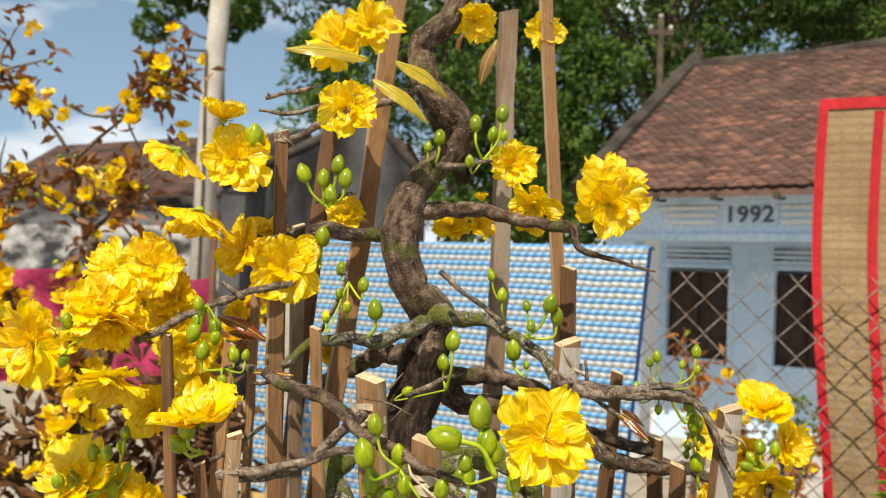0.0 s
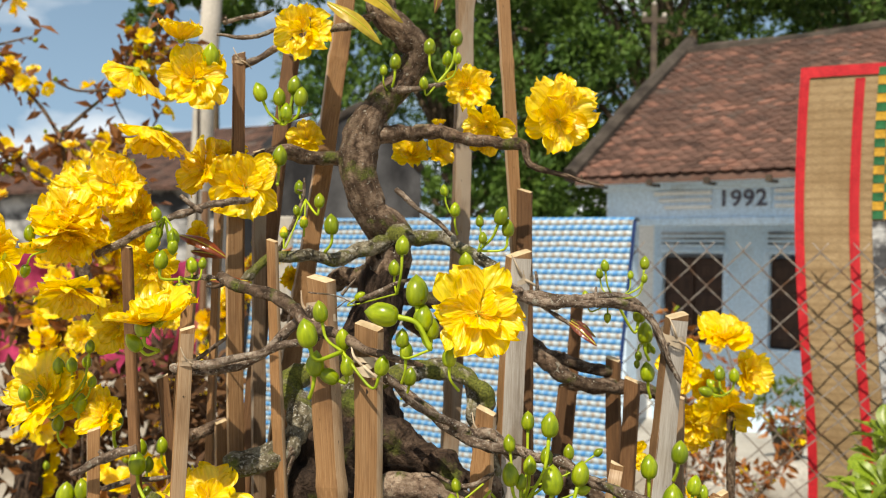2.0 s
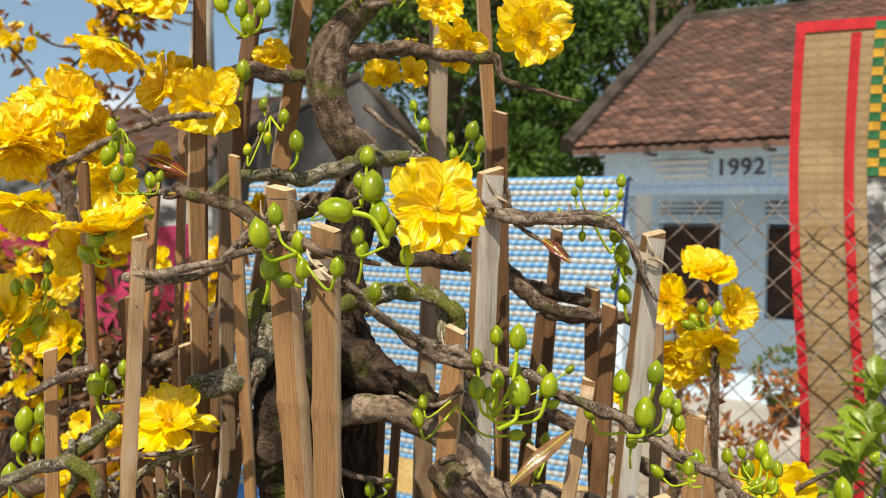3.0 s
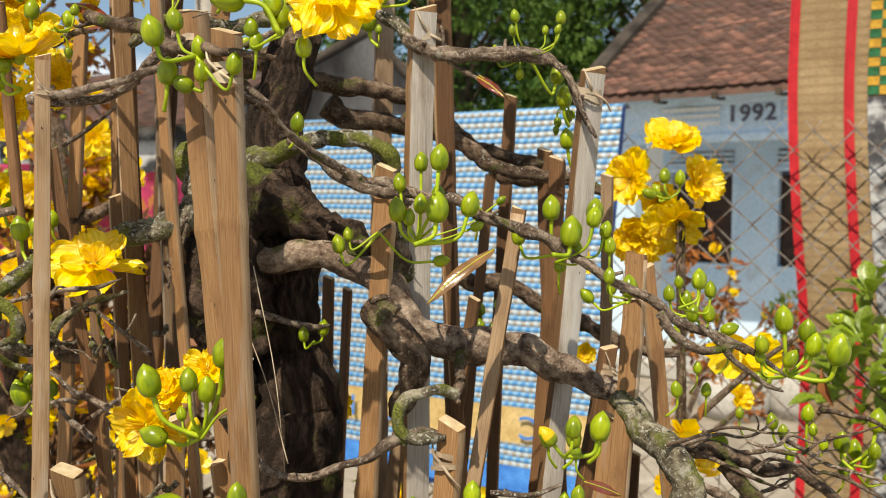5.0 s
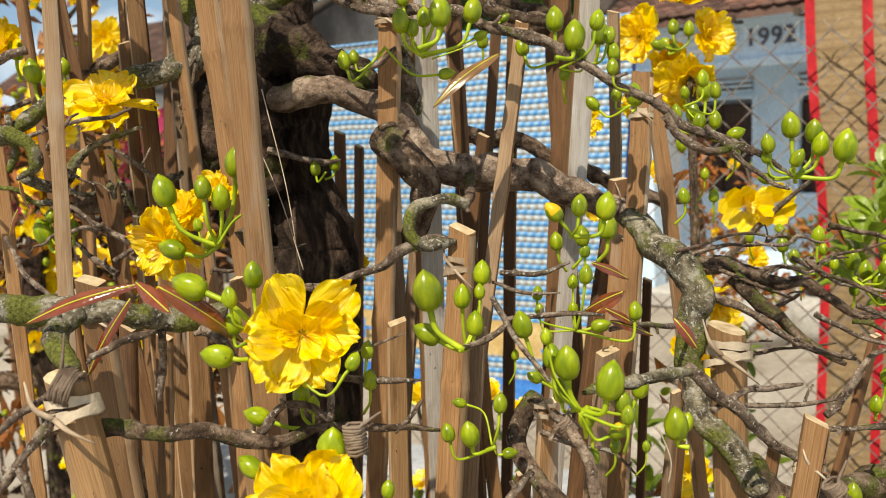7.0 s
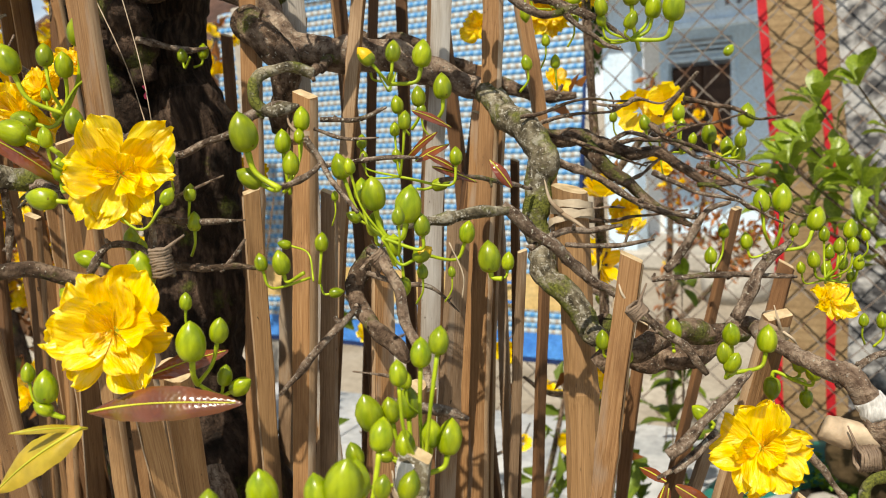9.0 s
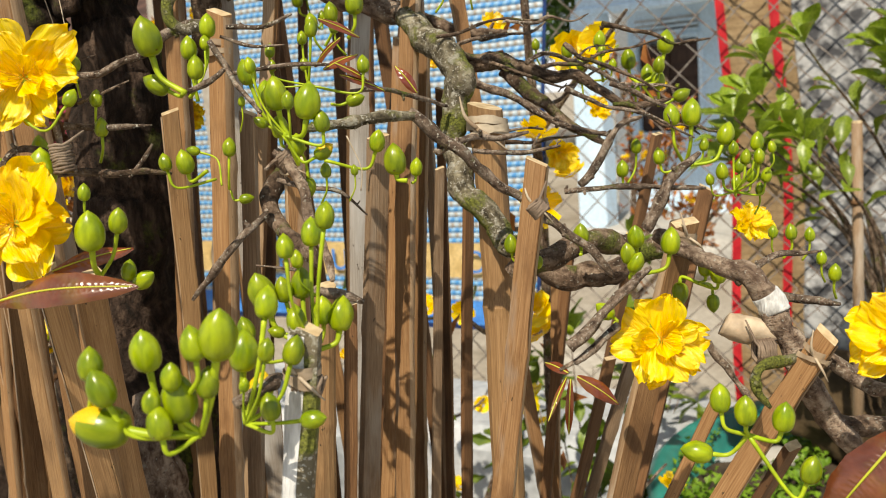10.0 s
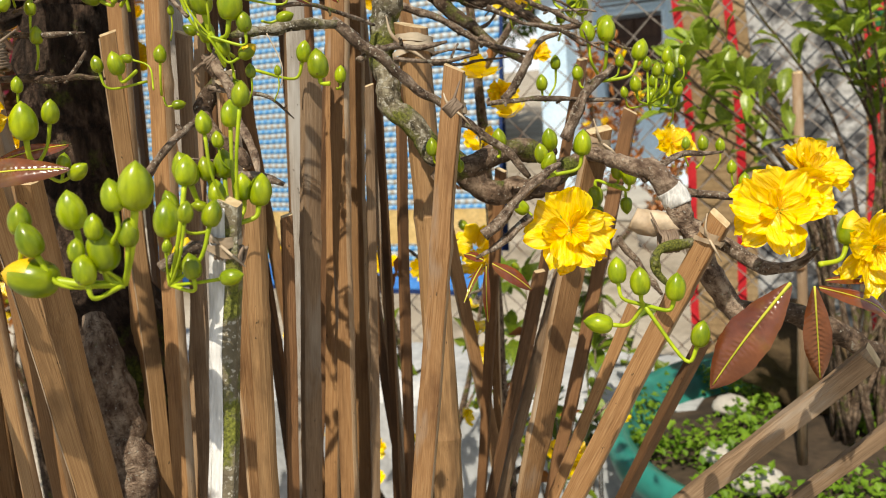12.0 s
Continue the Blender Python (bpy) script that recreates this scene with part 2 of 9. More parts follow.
M_PEELED = material("peeled_bark", (0.36, 0.355, 0.345), (0.68, 0.68, 0.67), 60, 0.6, 0.6, 240, (3, 3, 0.5), lo=0.3, hi=0.55, vary=0.0,
                    extra=((0.06, 0.045, 0.036), 30, 0.60, 0.68))
M_CUT = material("cut_bamboo", (0.40, 0.29, 0.16), (0.58, 0.46, 0.29), 120, 0.8, 0.6, 260, vary=0.1)
M_TIE = material("tie", (0.28, 0.20, 0.13), (0.55, 0.46, 0.34), 40, 0.6, 0.5, 160, vary=0.15)
M_LEAF_RED = material("red_leaf", (0.17, 0.030, 0.014), (0.26, 0.075, 0.022), 40, 0.17, 0.3, 160, spec=0.9, vary=0.12, height=0.00012,
                      through_light=0.22, extra=((0.15, 0.12, 0.02), 34, 0.60, 0.74))
M_LEAF_BRONZE = material("bronze_leaf", (0.105, 0.026, 0.010), (0.195, 0.062, 0.022), 40, 0.24, 0.2, 160, spec=0.9, vary=0.1, height=0.00012,
                         through_light=0.16, extra=((0.15, 0.11, 0.014), 30, 0.60, 0.76))
M_LEAF_GOLD = material("yellow_leaf", (0.38, 0.32, 0.02), (0.58, 0.40, 0.04), 40, 0.30, 0.2, 160, spec=0.6, through_light=0.3, height=0.0002)
M_LEAF_DRY = material("dry_leaf", (0.20, 0.10, 0.04), (0.36, 0.20, 0.085), 50, 0.28, 0.3, 160, spec=0.6, through_light=0.3, height=0.0002)
M_VEIN = material("leaf_vein", (0.42, 0.45, 0.03), (0.52, 0.50, 0.06), 40, 0.45, 0.0)
M_LEAF = material("green_leaf", (0.07, 0.125, 0.008), (0.18, 0.24, 0.02), 20, 0.4, 0.15, 90, spec=0.4, vary=0.25, through_light=0.3)
M_BUSH_LEAF = material("bush_leaf", (0.125, 0.200, 0.010), (0.27, 0.355, 0.032), 20, 0.35, 0.15, 90, spec=0.5, vary=0.3, through_light=0.35, height=0.0003)
M_CORD = material("dark_binding", (0.10, 0.065, 0.045), (0.24, 0.18, 0.13), 60, 0.7, 0.6, 300, vary=0.15)
M_CROWN = material("far_foliage", (0.035, 0.085, 0.012), (0.11, 0.19, 0.03), 1.5, 0.6, 0.0, 12, vary=0.3, through_light=0.2)
M_RUST_LEAF = material("rust_leaf", (0.22, 0.07, 0.02), (0.38, 0.16, 0.04), 20, 0.5, 0.0, 60, vary=0.3, through_light=0.3)
M_PLASTER = material("pale_blue_plaster", (0.50, 0.67, 0.83), (0.62, 0.76, 0.90), 1.4, 0.85, 0.2, 40, vary=0.0,
                     extra=((0.42, 0.46, 0.48), 3.0, 0.58, 0.8))
M_WHITE = material("white_plaster", (0.68, 0.70, 0.70), (0.80, 0.81, 0.80), 1.4, 0.85, 0.2, 40, vary=0.0)
M_TILE = material("clay_tile", (0.086, 0.047, 0.036), (0.150, 0.082, 0.062), 3.0, 0.85, 0.5, 30, vary=0.3, height=0.01,
                  extra=((0.085, 0.062, 0.052), 5.0, 0.48, 0.68))
M_TILE_DARK = material("dark_clay_tile", (0.062, 0.037, 0.030), (0.118, 0.065, 0.048), 3.0, 0.9, 0.5, 30, vary=0.3, height=0.01)
M_TILE_RED = material("fresh_clay_tile", (0.155, 0.076, 0.055), (0.23, 0.115, 0.084), 3.0, 0.8, 0.5, 30, vary=0.2, height=0.01)
M_OLDTILE = material("old_clay_tile", (0.030, 0.018, 0.015), (0.115, 0.062, 0.046), 3.0, 0.9, 0.8, 9, (1, 1, 3), vary=0.0, height=0.06,
                     extra=((0.13, 0.11, 0.10), 2.2, 0.58, 0.72))
M_RIDGE = material("ridge_mortar", (0.028, 0.022, 0.018), (0.085, 0.07, 0.058), 4, 0.95, 0.6, 30, height=0.01)
M_SHUTTER = material("brown_shutter", (0.035, 0.018, 0.012), (0.065, 0.034, 0.022), 3, 0.6, 0.3, 40, (8, 8, 1))
M_DIGIT = material("dark_figures", (0.085, 0.08, 0.11), (0.13, 0.125, 0.155), 10, 0.7, 0.2)
M_OLDWALL = material("weathered_plaster", (0.035, 0.036, 0.04), (0.46, 0.46, 0.46), 1.6, 0.95, 0.5, 20, (1, 1, 2.2), lo=0.40, hi=0.60, vary=0.0,
                     height=0.01)
M_DARKWALL = material("black_stained_plaster", (0.016, 0.016, 0.018), (0.115, 0.115, 0.12), 1.3, 0.95, 0.5, 20, (1.6, 1, 0.7), lo=0.36, hi=0.70, vary=0.0, height=0.01)
M_CONCRETE = material("concrete", (0.30, 0.28, 0.25), (0.46, 0.44, 0.40), 1.2, 0.9, 0.4, 40, vary=0.0, height=0.004)
M_PALECONC = material("pale_concrete", (0.26, 0.28, 0.30), (0.44, 0.45, 0.46), 4, 0.9, 0.4, 50, vary=0.05)
M_GROUND = material("ground", (0.26, 0.22, 0.17), (0.42, 0.38, 0.32), 0.8, 0.95, 0.5, 25, vary=0.0, height=0.01,
                    extra=((0.15, 0.12, 0.08), 2.0, 0.55, 0.75))
M_WIRE = material("galvanised_wire", (0.17, 0.14, 0.12), (0.32, 0.285, 0.25), 60, 0.55, 0.1, metal=0.0, vary=0.08,
                  extra=((0.13, 0.065, 0.035), 22, 0.50, 0.62))
M_STRAW = material("straw_weave", (0.275, 0.185, 0.094), (0.385, 0.275, 0.152), 7, 0.75, 0.5, 120, (1, 1, 3), vary=0.0, height=0.003, extra=((0.26, 0.17, 0.085), 10, 0.50, 0.74))
M_RED = material("red_cloth", (0.40, 0.010, 0.018), (0.52, 0.020, 0.028), 30, 0.6, 0.3, 200, vary=0.05)
M_GREENCLOTH = material("green_straw", (0.01, 0.09, 0.03), (0.02, 0.14, 0.05), 30, 0.6, 0.3, 120, vary=0.1)
M_YELLOWSTRAW = material("yellow_straw", (0.42, 0.22, 0.02), (0.54, 0.31, 0.03), 30, 0.6, 0.3, 120, vary=0.1)
M_BLUE = material("blue_plastic_straw", (0.035, 0.16, 0.52), (0.07, 0.26, 0.66), 20, 0.45, 0.2, 160, vary=0.1)
M_PALE = material("white_plastic_straw", (0.52, 0.62, 0.72), (0.66, 0.74, 0.80), 20, 0.45, 0.2, 160, vary=0.08)
M_NAVY = material("navy_hem_and_fold_shade", (0.008, 0.02, 0.08), (0.015, 0.04, 0.14), 20, 0.5, 0.2, 120)
M_PINK = material("pink_paper", (0.16, 0.010, 0.030), (0.56, 0.06, 0.17), 9, 0.6, 0.3, 40, lo=0.42, hi=0.60, vary=0.15, through_light=0.15, extra=((0.50, 0.20, 0.06), 14, 0.60, 0.66))
M_SOIL = material("soil", (0.03, 0.022, 0.015), (0.08, 0.055, 0.035), 20, 0.95, 0.8, 80, height=0.004)
M_CLAY = material("brown_clay", (0.10, 0.05, 0.03), (0.18, 0.09, 0.05), 6, 0.6, 0.2, 40)
M_TEAL = material("teal_glaze", (0.01, 0.14, 0.12), (0.03, 0.24, 0.20), 5, 0.3, 0.1, 30, spec=0.5)
M_POST = material("concrete_post", (0.34, 0.31, 0.27), (0.45, 0.42, 0.37), 3, 0.9, 0.3, 40)
M_DARKPOST = material("old_timber", (0.04, 0.03, 0.025), (0.09, 0.07, 0.05), 6, 0.9, 0.3, 40)


# ---- building helpers ----
WORLD = {}


def thing(name, label, category, group="", kind="", at=(0, 0, 0)):
    ob = new(name)
    ob.empty_display_size = 0.05
    ob.matrix_basis = Matrix.Translation(at)
    WORLD[ob.name] = ob.matrix_basis.copy()
    return tagged(ob, label, category, group, kind)


def mesh_of(name, bm, mats, smooth=False):
    me = bpy.data.meshes.new(name)
    if smooth:
        for f in bm.faces:
            f.smooth = True
    bm.to_mesh(me)
    bm.free()
    for m in mats if isinstance(mats, (list, tuple)) else [mats]:
        me.materials.append(m)
    return me


def part(name, bm, mat, parent=None, label="", m=None, smooth=False):
    """One mesh object, its pose m given in the world."""
    me = bm if isinstance(bm, bpy.types.Mesh) else mesh_of(name, bm, mat, smooth)
    ob = new(name, me)
    m = Matrix.Identity(4) if m is None else m
    if parent:
        ob.parent = parent
        ob.matrix_parent_inverse = WORLD[parent.name].inverted()
    ob.matrix_basis = m
    WORLD[ob.name] = m.copy()
    return tagged(ob, label)


def box(bm, x0, x1, y0, y1, z0, z1, bevel=0.0, m=None):
    c = Matrix.Translation(((x0 + x1) / 2, (y0 + y1) / 2, (z0 + z1) / 2)) @ Matrix.Diagonal((x1 - x0, y1 - y0, z1 - z0, 1))
    r = bmesh.ops.create_cube(bm, size=1.0, matrix=(m @ c) if m is not None else c)
    if bevel:
        edges = list({e for v in r["verts"] for e in v.link_edges})
        bmesh.ops.bevel(bm, geom=edges, offset=bevel, segments=1, affect="EDGES")
    return bm


def smooth_path(points, steps=5):
    """Catmull-Rom through (x, y, z, r) points."""
    pts = [np.array(p, float) for p in points]
    pts = [2 * pts[0] - pts[1]] + pts + [2 * pts[-1] - pts[-2]]
    out = []
    for i in range(1, len(pts) - 2):
        a, b, c, d = pts[i - 1:i + 3]
        for k in range(steps):
            t = k / steps
            out.append(0.5 * (2 * b + (c - a) * t + (2 * a - 5 * b + 4 * c - d) * t * t + (3 * b - a - 3 * c + d) * t ** 3))
    out.append(pts[-2])
    return out


def tube(bm, points, sides=8, rough=0.0, freq=40.0):
    """A closed tube through (x, y, z, r) points with uneven bark-like radius."""
    rings, up = [], Vector((0.3, -0.2, 0.93)).normalized()
    n = len(points)
    grain = bm.verts.layers.float_vector.get("grain") or bm.verts.layers.float_vector.new("grain")
    along, wide = 7.3 * (points[0][0] + points[0][1] + points[0][2]), max(q[3] for q in points)
    for i, p in enumerate(points):
        a, b = points[max(i - 1, 0)], points[min(i + 1, n - 1)]
        d = Vector(b[:3]) - Vector(a[:3])
        d = d.normalized() if d.length > 1e-9 else Vector((0, 0, 1))
        s = d.cross(up)
        s = s.normalized() if s.length > 1e-4 else Vector((1, 0, 0))
        up = s.cross(d).normalized()
        ring = []
        if i:
            along += (Vector(p[:3]) - Vector(points[i - 1][:3])).length
        for k in range(sides):
            w = 2 * math.pi * k / sides
            o = s * math.cos(w) + up * math.sin(w)
            r = max(p[3], 0.0003)
            q = Vector(p[:3]) + o * r
            if rough:
                r *= 1 + rough * (noise.noise(q * freq) + 0.5 * noise.noise(q * freq * 2.7))
            v = bm.verts.new(Vector(p[:3]) + o * r)
            v[grain] = (wide * math.cos(w), wide * math.sin(w), along)
            ring.append(v)
        rings.append(ring)
    for a, b in zip(rings, rings[1:]):
        for k in range(sides):
            bm.faces.new((a[k], a[(k + 1) % sides], b[(k + 1) % sides], b[k]))
    bm.faces.new(rings[0][::-1])
    bm.faces.new(rings[-1])
    return bm


def facing(n, spin=0.0, at=(0, 0, 0), scale=1.0):
    """A pose whose z axis is n, turned by spin degrees about it."""
    q = Vector(n).to_track_quat("Z", "Y").to_matrix().to_4x4()
    return Matrix.Translation(at) @ q @ Matrix.Rotation(radians(spin), 4, "Z") @ Matrix.Scale(scale, 4)

# ---- setting: ground, house, fence, distance ----
GROUND_Z = -0.15


def rect_grid(bm, w, h, nx, ny, fn):
    """A sheet of nx by ny cells; fn(u, v) gives the place."""
    vs = [[bm.verts.new(fn(w * i / nx, h * j / ny)) for i in range(nx + 1)] for j in range(ny + 1)]
    for j in range(ny):
        for i in range(nx):
            bm.faces.new((vs[j][i], vs[j][i + 1], vs[j + 1][i + 1], vs[j + 1][i]))
    return bm


bm = bmesh.new()
edges = [-400, -120, -40, -15] + [-8 + 0.5 * i for i in range(41)] + [16, 30, 60, 150, 400]
vs = [[bm.verts.new((x, y, GROUND_Z + (0.02 * noise.noise(Vector((x, y, 0)) * 0.7) if abs(x) < 20 and abs(y) < 20 else 0)))
       for x in edges] for y in edges]
for j in range(len(edges) - 1):
    for i in range(len(edges) - 1):
        bm.faces.new((vs[j][i], vs[j][i + 1], vs[j + 1][i + 1], vs[j + 1][i]))
ground = part("ground", bm, M_GROUND, smooth=True)
tagged(ground, "dusty pale concrete and earth yard", "ground", kind="structure")

# the house with the year on its beam: local frame, x along the front, y into the house
HOUSE = Matrix.Translation((2.65, 8.0, GROUND_Z)) @ Matrix.Rotation(radians(-38), 4, "Z")
house = thing("house", "pale blue plastered village house with a red clay tile roof", "house", at=HOUSE.translation)
HZ = 0.15  # the plan's heights are above the world's zero, the house stands lower


def hbox(x0, x1, y0, y1, z0, z1, bevel=0.0):
    return box(bmesh.new(), x0, x1, y0, y1, z0 + HZ, z1 + HZ, bevel)


def hpart(name, bm, mat, parent=house, label=""):
    return part(name, bm, mat, parent, label, HOUSE)


X0, X1 = -1.12, 6.0
hpart("plinth", hbox(X0 - 0.1, X1, -0.25, 4.6, -0.14, 0.02, 0.02), M_CONCRETE)
# rear wall of the porch with two shuttered windows and vents above them
WINDOWS = [(-1.05, -0.33), (0.07, 0.74), (2.2, 2.9)]
wall = hpart("wall", hbox(X0, WINDOWS[0][0], 1.0, 1.22, 0.0, 2.45), M_PLASTER)
edges = [w for pair in WINDOWS for w in pair][1:] + [X1]
for a, b in zip(edges[::2], edges[1::2]):
    hpart("wall", hbox(a, b, 1.0, 1.22, 0.0, 2.45), M_PLASTER)
for a, b in WINDOWS:
    hpart("wall", hbox(a, b, 1.0, 1.22, 0.0, 0.84), M_PLASTER)
    hpart("wall", hbox(a, b, 1.0, 1.22, 1.82, 2.45), M_PLASTER)
    w = hpart("window", hbox(a + 0.03, b - 0.03, 1.09, 1.13, 0.86, 1.76), M_SHUTTER, label="closed dark brown wooden shutters")
    mid = (a + b) / 2
    for k in range(2):
        x = a + 0.02 if k == 0 else mid + 0.006
        hpart("shutter", hbox(x + 0.012, x + (b - a) / 2 - 0.03, 1.065, 1.09, 0.88, 1.74, 0.006), M_SHUTTER, w)
        for j in range(5):
            z = 0.95 + j * 0.155
            hpart("shutter_board", hbox(x + 0.04, x + (b - a) / 2 - 0.06, 1.055, 1.07, z, z + 0.11, 0.004), M_SHUTTER, w)
    for x0, x1, z0, z1 in ((a - 0.02, a + 0.03, 0.84, 1.82), (b - 0.03, b + 0.02, 0.84, 1.82), (a - 0.02, b + 0.02, 1.80, 1.84),
                           (a - 0.02, b + 0.02, 0.82, 0.86)):
        hpart("window_frame", hbox(x0, x1, 0.985, 1.10, z0, z1, 0.004), M_PLASTER, w)
    v = hpart("vent", hbox(a + 0.02, b - 0.02, 0.985, 0.999, 1.89, 2.02), M_OLDWALL, label="dusty vent slots over the window")
    for j in range(3):
        hpart("vent_bar", hbox(a + 0.02, b - 0.02, 0.965, 0.986, 1.865 + j * 0.05, 1.89 + j * 0.05), M_PLASTER, v)
# porch beam, with raised lines either side of the year
beam = hpart("beam", hbox(X0, X1, -0.12, 0.12, 2.05, 2.42, 0.01), M_PLASTER)
hpart("beam_moulding", hbox(X0 - 0.03, X1, -0.16, -0.118, 2.04, 2.11, 0.008), M_PLASTER, beam)
hpart("beam_moulding", hbox(X0 - 0.03, X1, -0.15, -0.118, 2.37, 2.43, 0.008), M_PLASTER, beam)
for x0, x1 in ((-0.62, -0.07), (0.49, 1.05)):
    for j in range(3):
        o = 0.05 * (2 - j) if x0 < 0 else 0
        hpart("raised_line", hbox(x0 + o, x1, -0.15, -0.119, 2.19 + j * 0.065, 2.225 + j * 0.065, 0.004), M_WHITE, beam)
hpart("panel", hbox(-0.04, 0.46, -0.135, -0.119, 2.185, 2.375, 0.004), M_PLASTER, beam)
txt = bpy.data.curves.new("year", "FONT")
txt.body, txt.size, txt.extrude, txt.align_x = "1992", 0.205, 0.012, "LEFT"
txt.space_character = 1.08
txt.offset = 0.0025
txt.materials.append(M_DIGIT)
year = new("year", txt)
year.parent = house
year.matrix_parent_inverse = WORLD["house"].inverted()
year.matrix_basis = HOUSE @ Matrix.Translation((-0.005, -0.138, 2.21 + HZ)) @ Matrix.Rotation(radians(90), 4, "X")
tagged(year, "dark raised figures of the year")
# columns and end wall
for x in (-1.19, 1.75, 4.2):
    hpart("column", hbox(x, x + 0.30, -0.12, 0.14, 0.0, 2.05, 0.012), M_PLASTER)
hpart("end_wall", hbox(X0 - 0.18, X0, 1.0, 4.4, 0.0, 2.45), M_WHITE)
bm = bmesh.new()
a = [bm.verts.new((X0 - s, y, z + HZ)) for s in (0, 0.18) for y, z in ((-0.2, 2.45), (4.6, 2.45), (2.2, 4.1))]
for f in ((0, 1, 2), (5, 4, 3), (0, 3, 4, 1), (1, 4, 5, 2), (2, 5, 3, 0)):
    bm.faces.new([a[i] for i in f])
hpart("gable", bm, M_WHITE)
hpart("back_wall", hbox(X0, X1, 4.3, 4.5, 0.0, 2.45), M_PLASTER)
hpart("soffit", hbox(X0, X1, -0.42, 1.0, 2.425, 2.445), M_PLASTER)
hpart("eave_board", hbox(X0 - 0.15, X1, -0.46, -0.43, 2.40, 2.47), M_PLASTER)
# roof: two slopes, tiles on the front one
RISE, RUN = 4.2 - 2.47, 2.68
SLOPE = math.atan2(RISE, RUN)
bm = bmesh.new()
for s, y0 in ((1, -0.48), (-1, 4.88)):
    q = [(X0 - 0.15, y0, 2.46), (X1, y0, 2.46), (X1, 2.2, 4.18), (X0 - 0.15, 2.2, 4.18)]
    top = [bm.verts.new((x, y, z + HZ)) for x, y, z in q]
    low = [bm.verts.new((x, y, z + HZ - 0.05)) for x, y, z in q]
    bm.faces.new(top if s > 0 else top[::-1])
    bm.faces.new(low[::-1] if s > 0 else low)
    for i in range(4):
        bm.faces.new((top[i], low[i], low[(i + 1) % 4], top[(i + 1) % 4]))
roof = hpart("roof", bm, M_TILE, label="sagging red-brown clay tile roof with dark stains")
for k in range(14):
    x = X0 + 0.05 + k * 0.53
    hpart("rafter_end", hbox(x, x + 0.05, -0.50, -0.30, 2.385, 2.44), M_DARKPOST, roof)
hpart("verge", tube(bmesh.new(), smooth_path([(X0 - 0.2, -0.5, 2.50 + HZ, 0.08), (X0 - 0.2, 0.8, 3.36 + HZ, 0.085),
      (X0 - 0.2, 2.25, 4.27 + HZ, 0.095), (X0 - 0.2, 2.35, 4.36 + HZ, 0.10)], 6), 8, 0.15, 6), M_RIDGE, roof, "dark mortar verge")
hpart("ridge", tube(bmesh.new(), [(X0 - 0.2 + i * 0.35, 2.2, 4.20 + HZ + 0.015 * math.sin(i * 1.3), 0.075) for i in range(23)], 8, 0.15, 6),
      M_RIDGE, roof)

# chain-link fence, running beside the house's line
FENCE = Matrix.Translation((0.956, 2.11, GROUND_Z)) @ Matrix.Rotation(radians(-29), 4, "Z")
FENCE_TOP = 1.76 - GROUND_Z
fence = thing("chain_link_fence", "rusty galvanised chain-link fence with twisted wire tips", "fence", at=FENCE.translation)
PITCH = 0.089


def zigzag(flip):
    bm, pts, n = bmesh.new(), [], int(FENCE_TOP / (PITCH / 2))
    for i in range(n + 1):
        s = (1 if i % 2 else -1) * flip
        pts.append((s * PITCH * 0.26, 0.0025 * s * flip, i * PITCH / 2, 0.0025))
    pts.append((pts[-1][0] * 0.2, 0, pts[-1][2] + 0.022, 0.0013))
    tube(bm, pts, 5)
    return mesh_of("wire", bm, M_WIRE, True)


wires = [zigzag(1), zigzag(-1)]
for i in range(-28, 30):
    part("wire", wires[i % 2], None, fence, m=FENCE @ Matrix.Translation((i * PITCH / 2 * 1.0 + 0.02, 0, 0)))
for x in (-1.6, 1.25):
    part("post", box(bmesh.new(), x - 0.04, x + 0.04, -0.05, 0.03, 0, FENCE_TOP + 0.05, 0.006), M_POST, fence, "concrete post", FENCE)

# utility pole, old house and trees in the distance
pole = thing("utility_pole", "tall pale concrete utility pole", "pole", at=(-2.83, 11.0, GROUND_Z))
part("shaft", tube(bmesh.new(), [(-2.95, 11, GROUND_Z, 0.15), (-2.89, 11, 3.4, 0.13), (-2.62, 11, 8.5, 0.11)], 12), M_POST, pole, smooth=True)
part("bracket", tube(bmesh.new(), [(-3.43, 10.86, 4.29, 0.016), (-3.0, 10.86, 4.285, 0.016), (-2.92, 10.86, 4.28, 0.018)], 6), M_DARKPOST, pole, "thin dark bracket", smooth=True)
part("pipe", tube(bmesh.new(), [(-2.925, 10.84, GROUND_Z, 0.016), (-2.90, 10.84, 2.6, 0.016), (-2.93, 10.86, 4.30, 0.016)], 6), M_DARKPOST, pole, smooth=True)
post = thing("wooden_post", "thin brown service post with small insulators", "post", at=(3.69, 15.0, GROUND_Z))
part("shaft", tube(bmesh.new(), [(3.70, 15, GROUND_Z, 0.07), (3.69, 15, 6.1, 0.055)], 8), M_DARKPOST, post, smooth=True)
part("crossarm", box(bmesh.new(), 3.48, 3.90, 14.95, 15.05, 5.78, 5.88, 0.01), M_DARKPOST, post)
for x, z in ((3.52, 5.93), (3.69, 6.12), (3.86, 5.93)):
    part("insulator", tube(bmesh.new(), [(x, 15, z - 0.06, 0.02), (x, 15, z - 0.02, 0.045), (x, 15, z + 0.01, 0.04), (x, 15, z + 0.04, 0.02)], 8), M_POST, post, "small grey insulator", smooth=True)

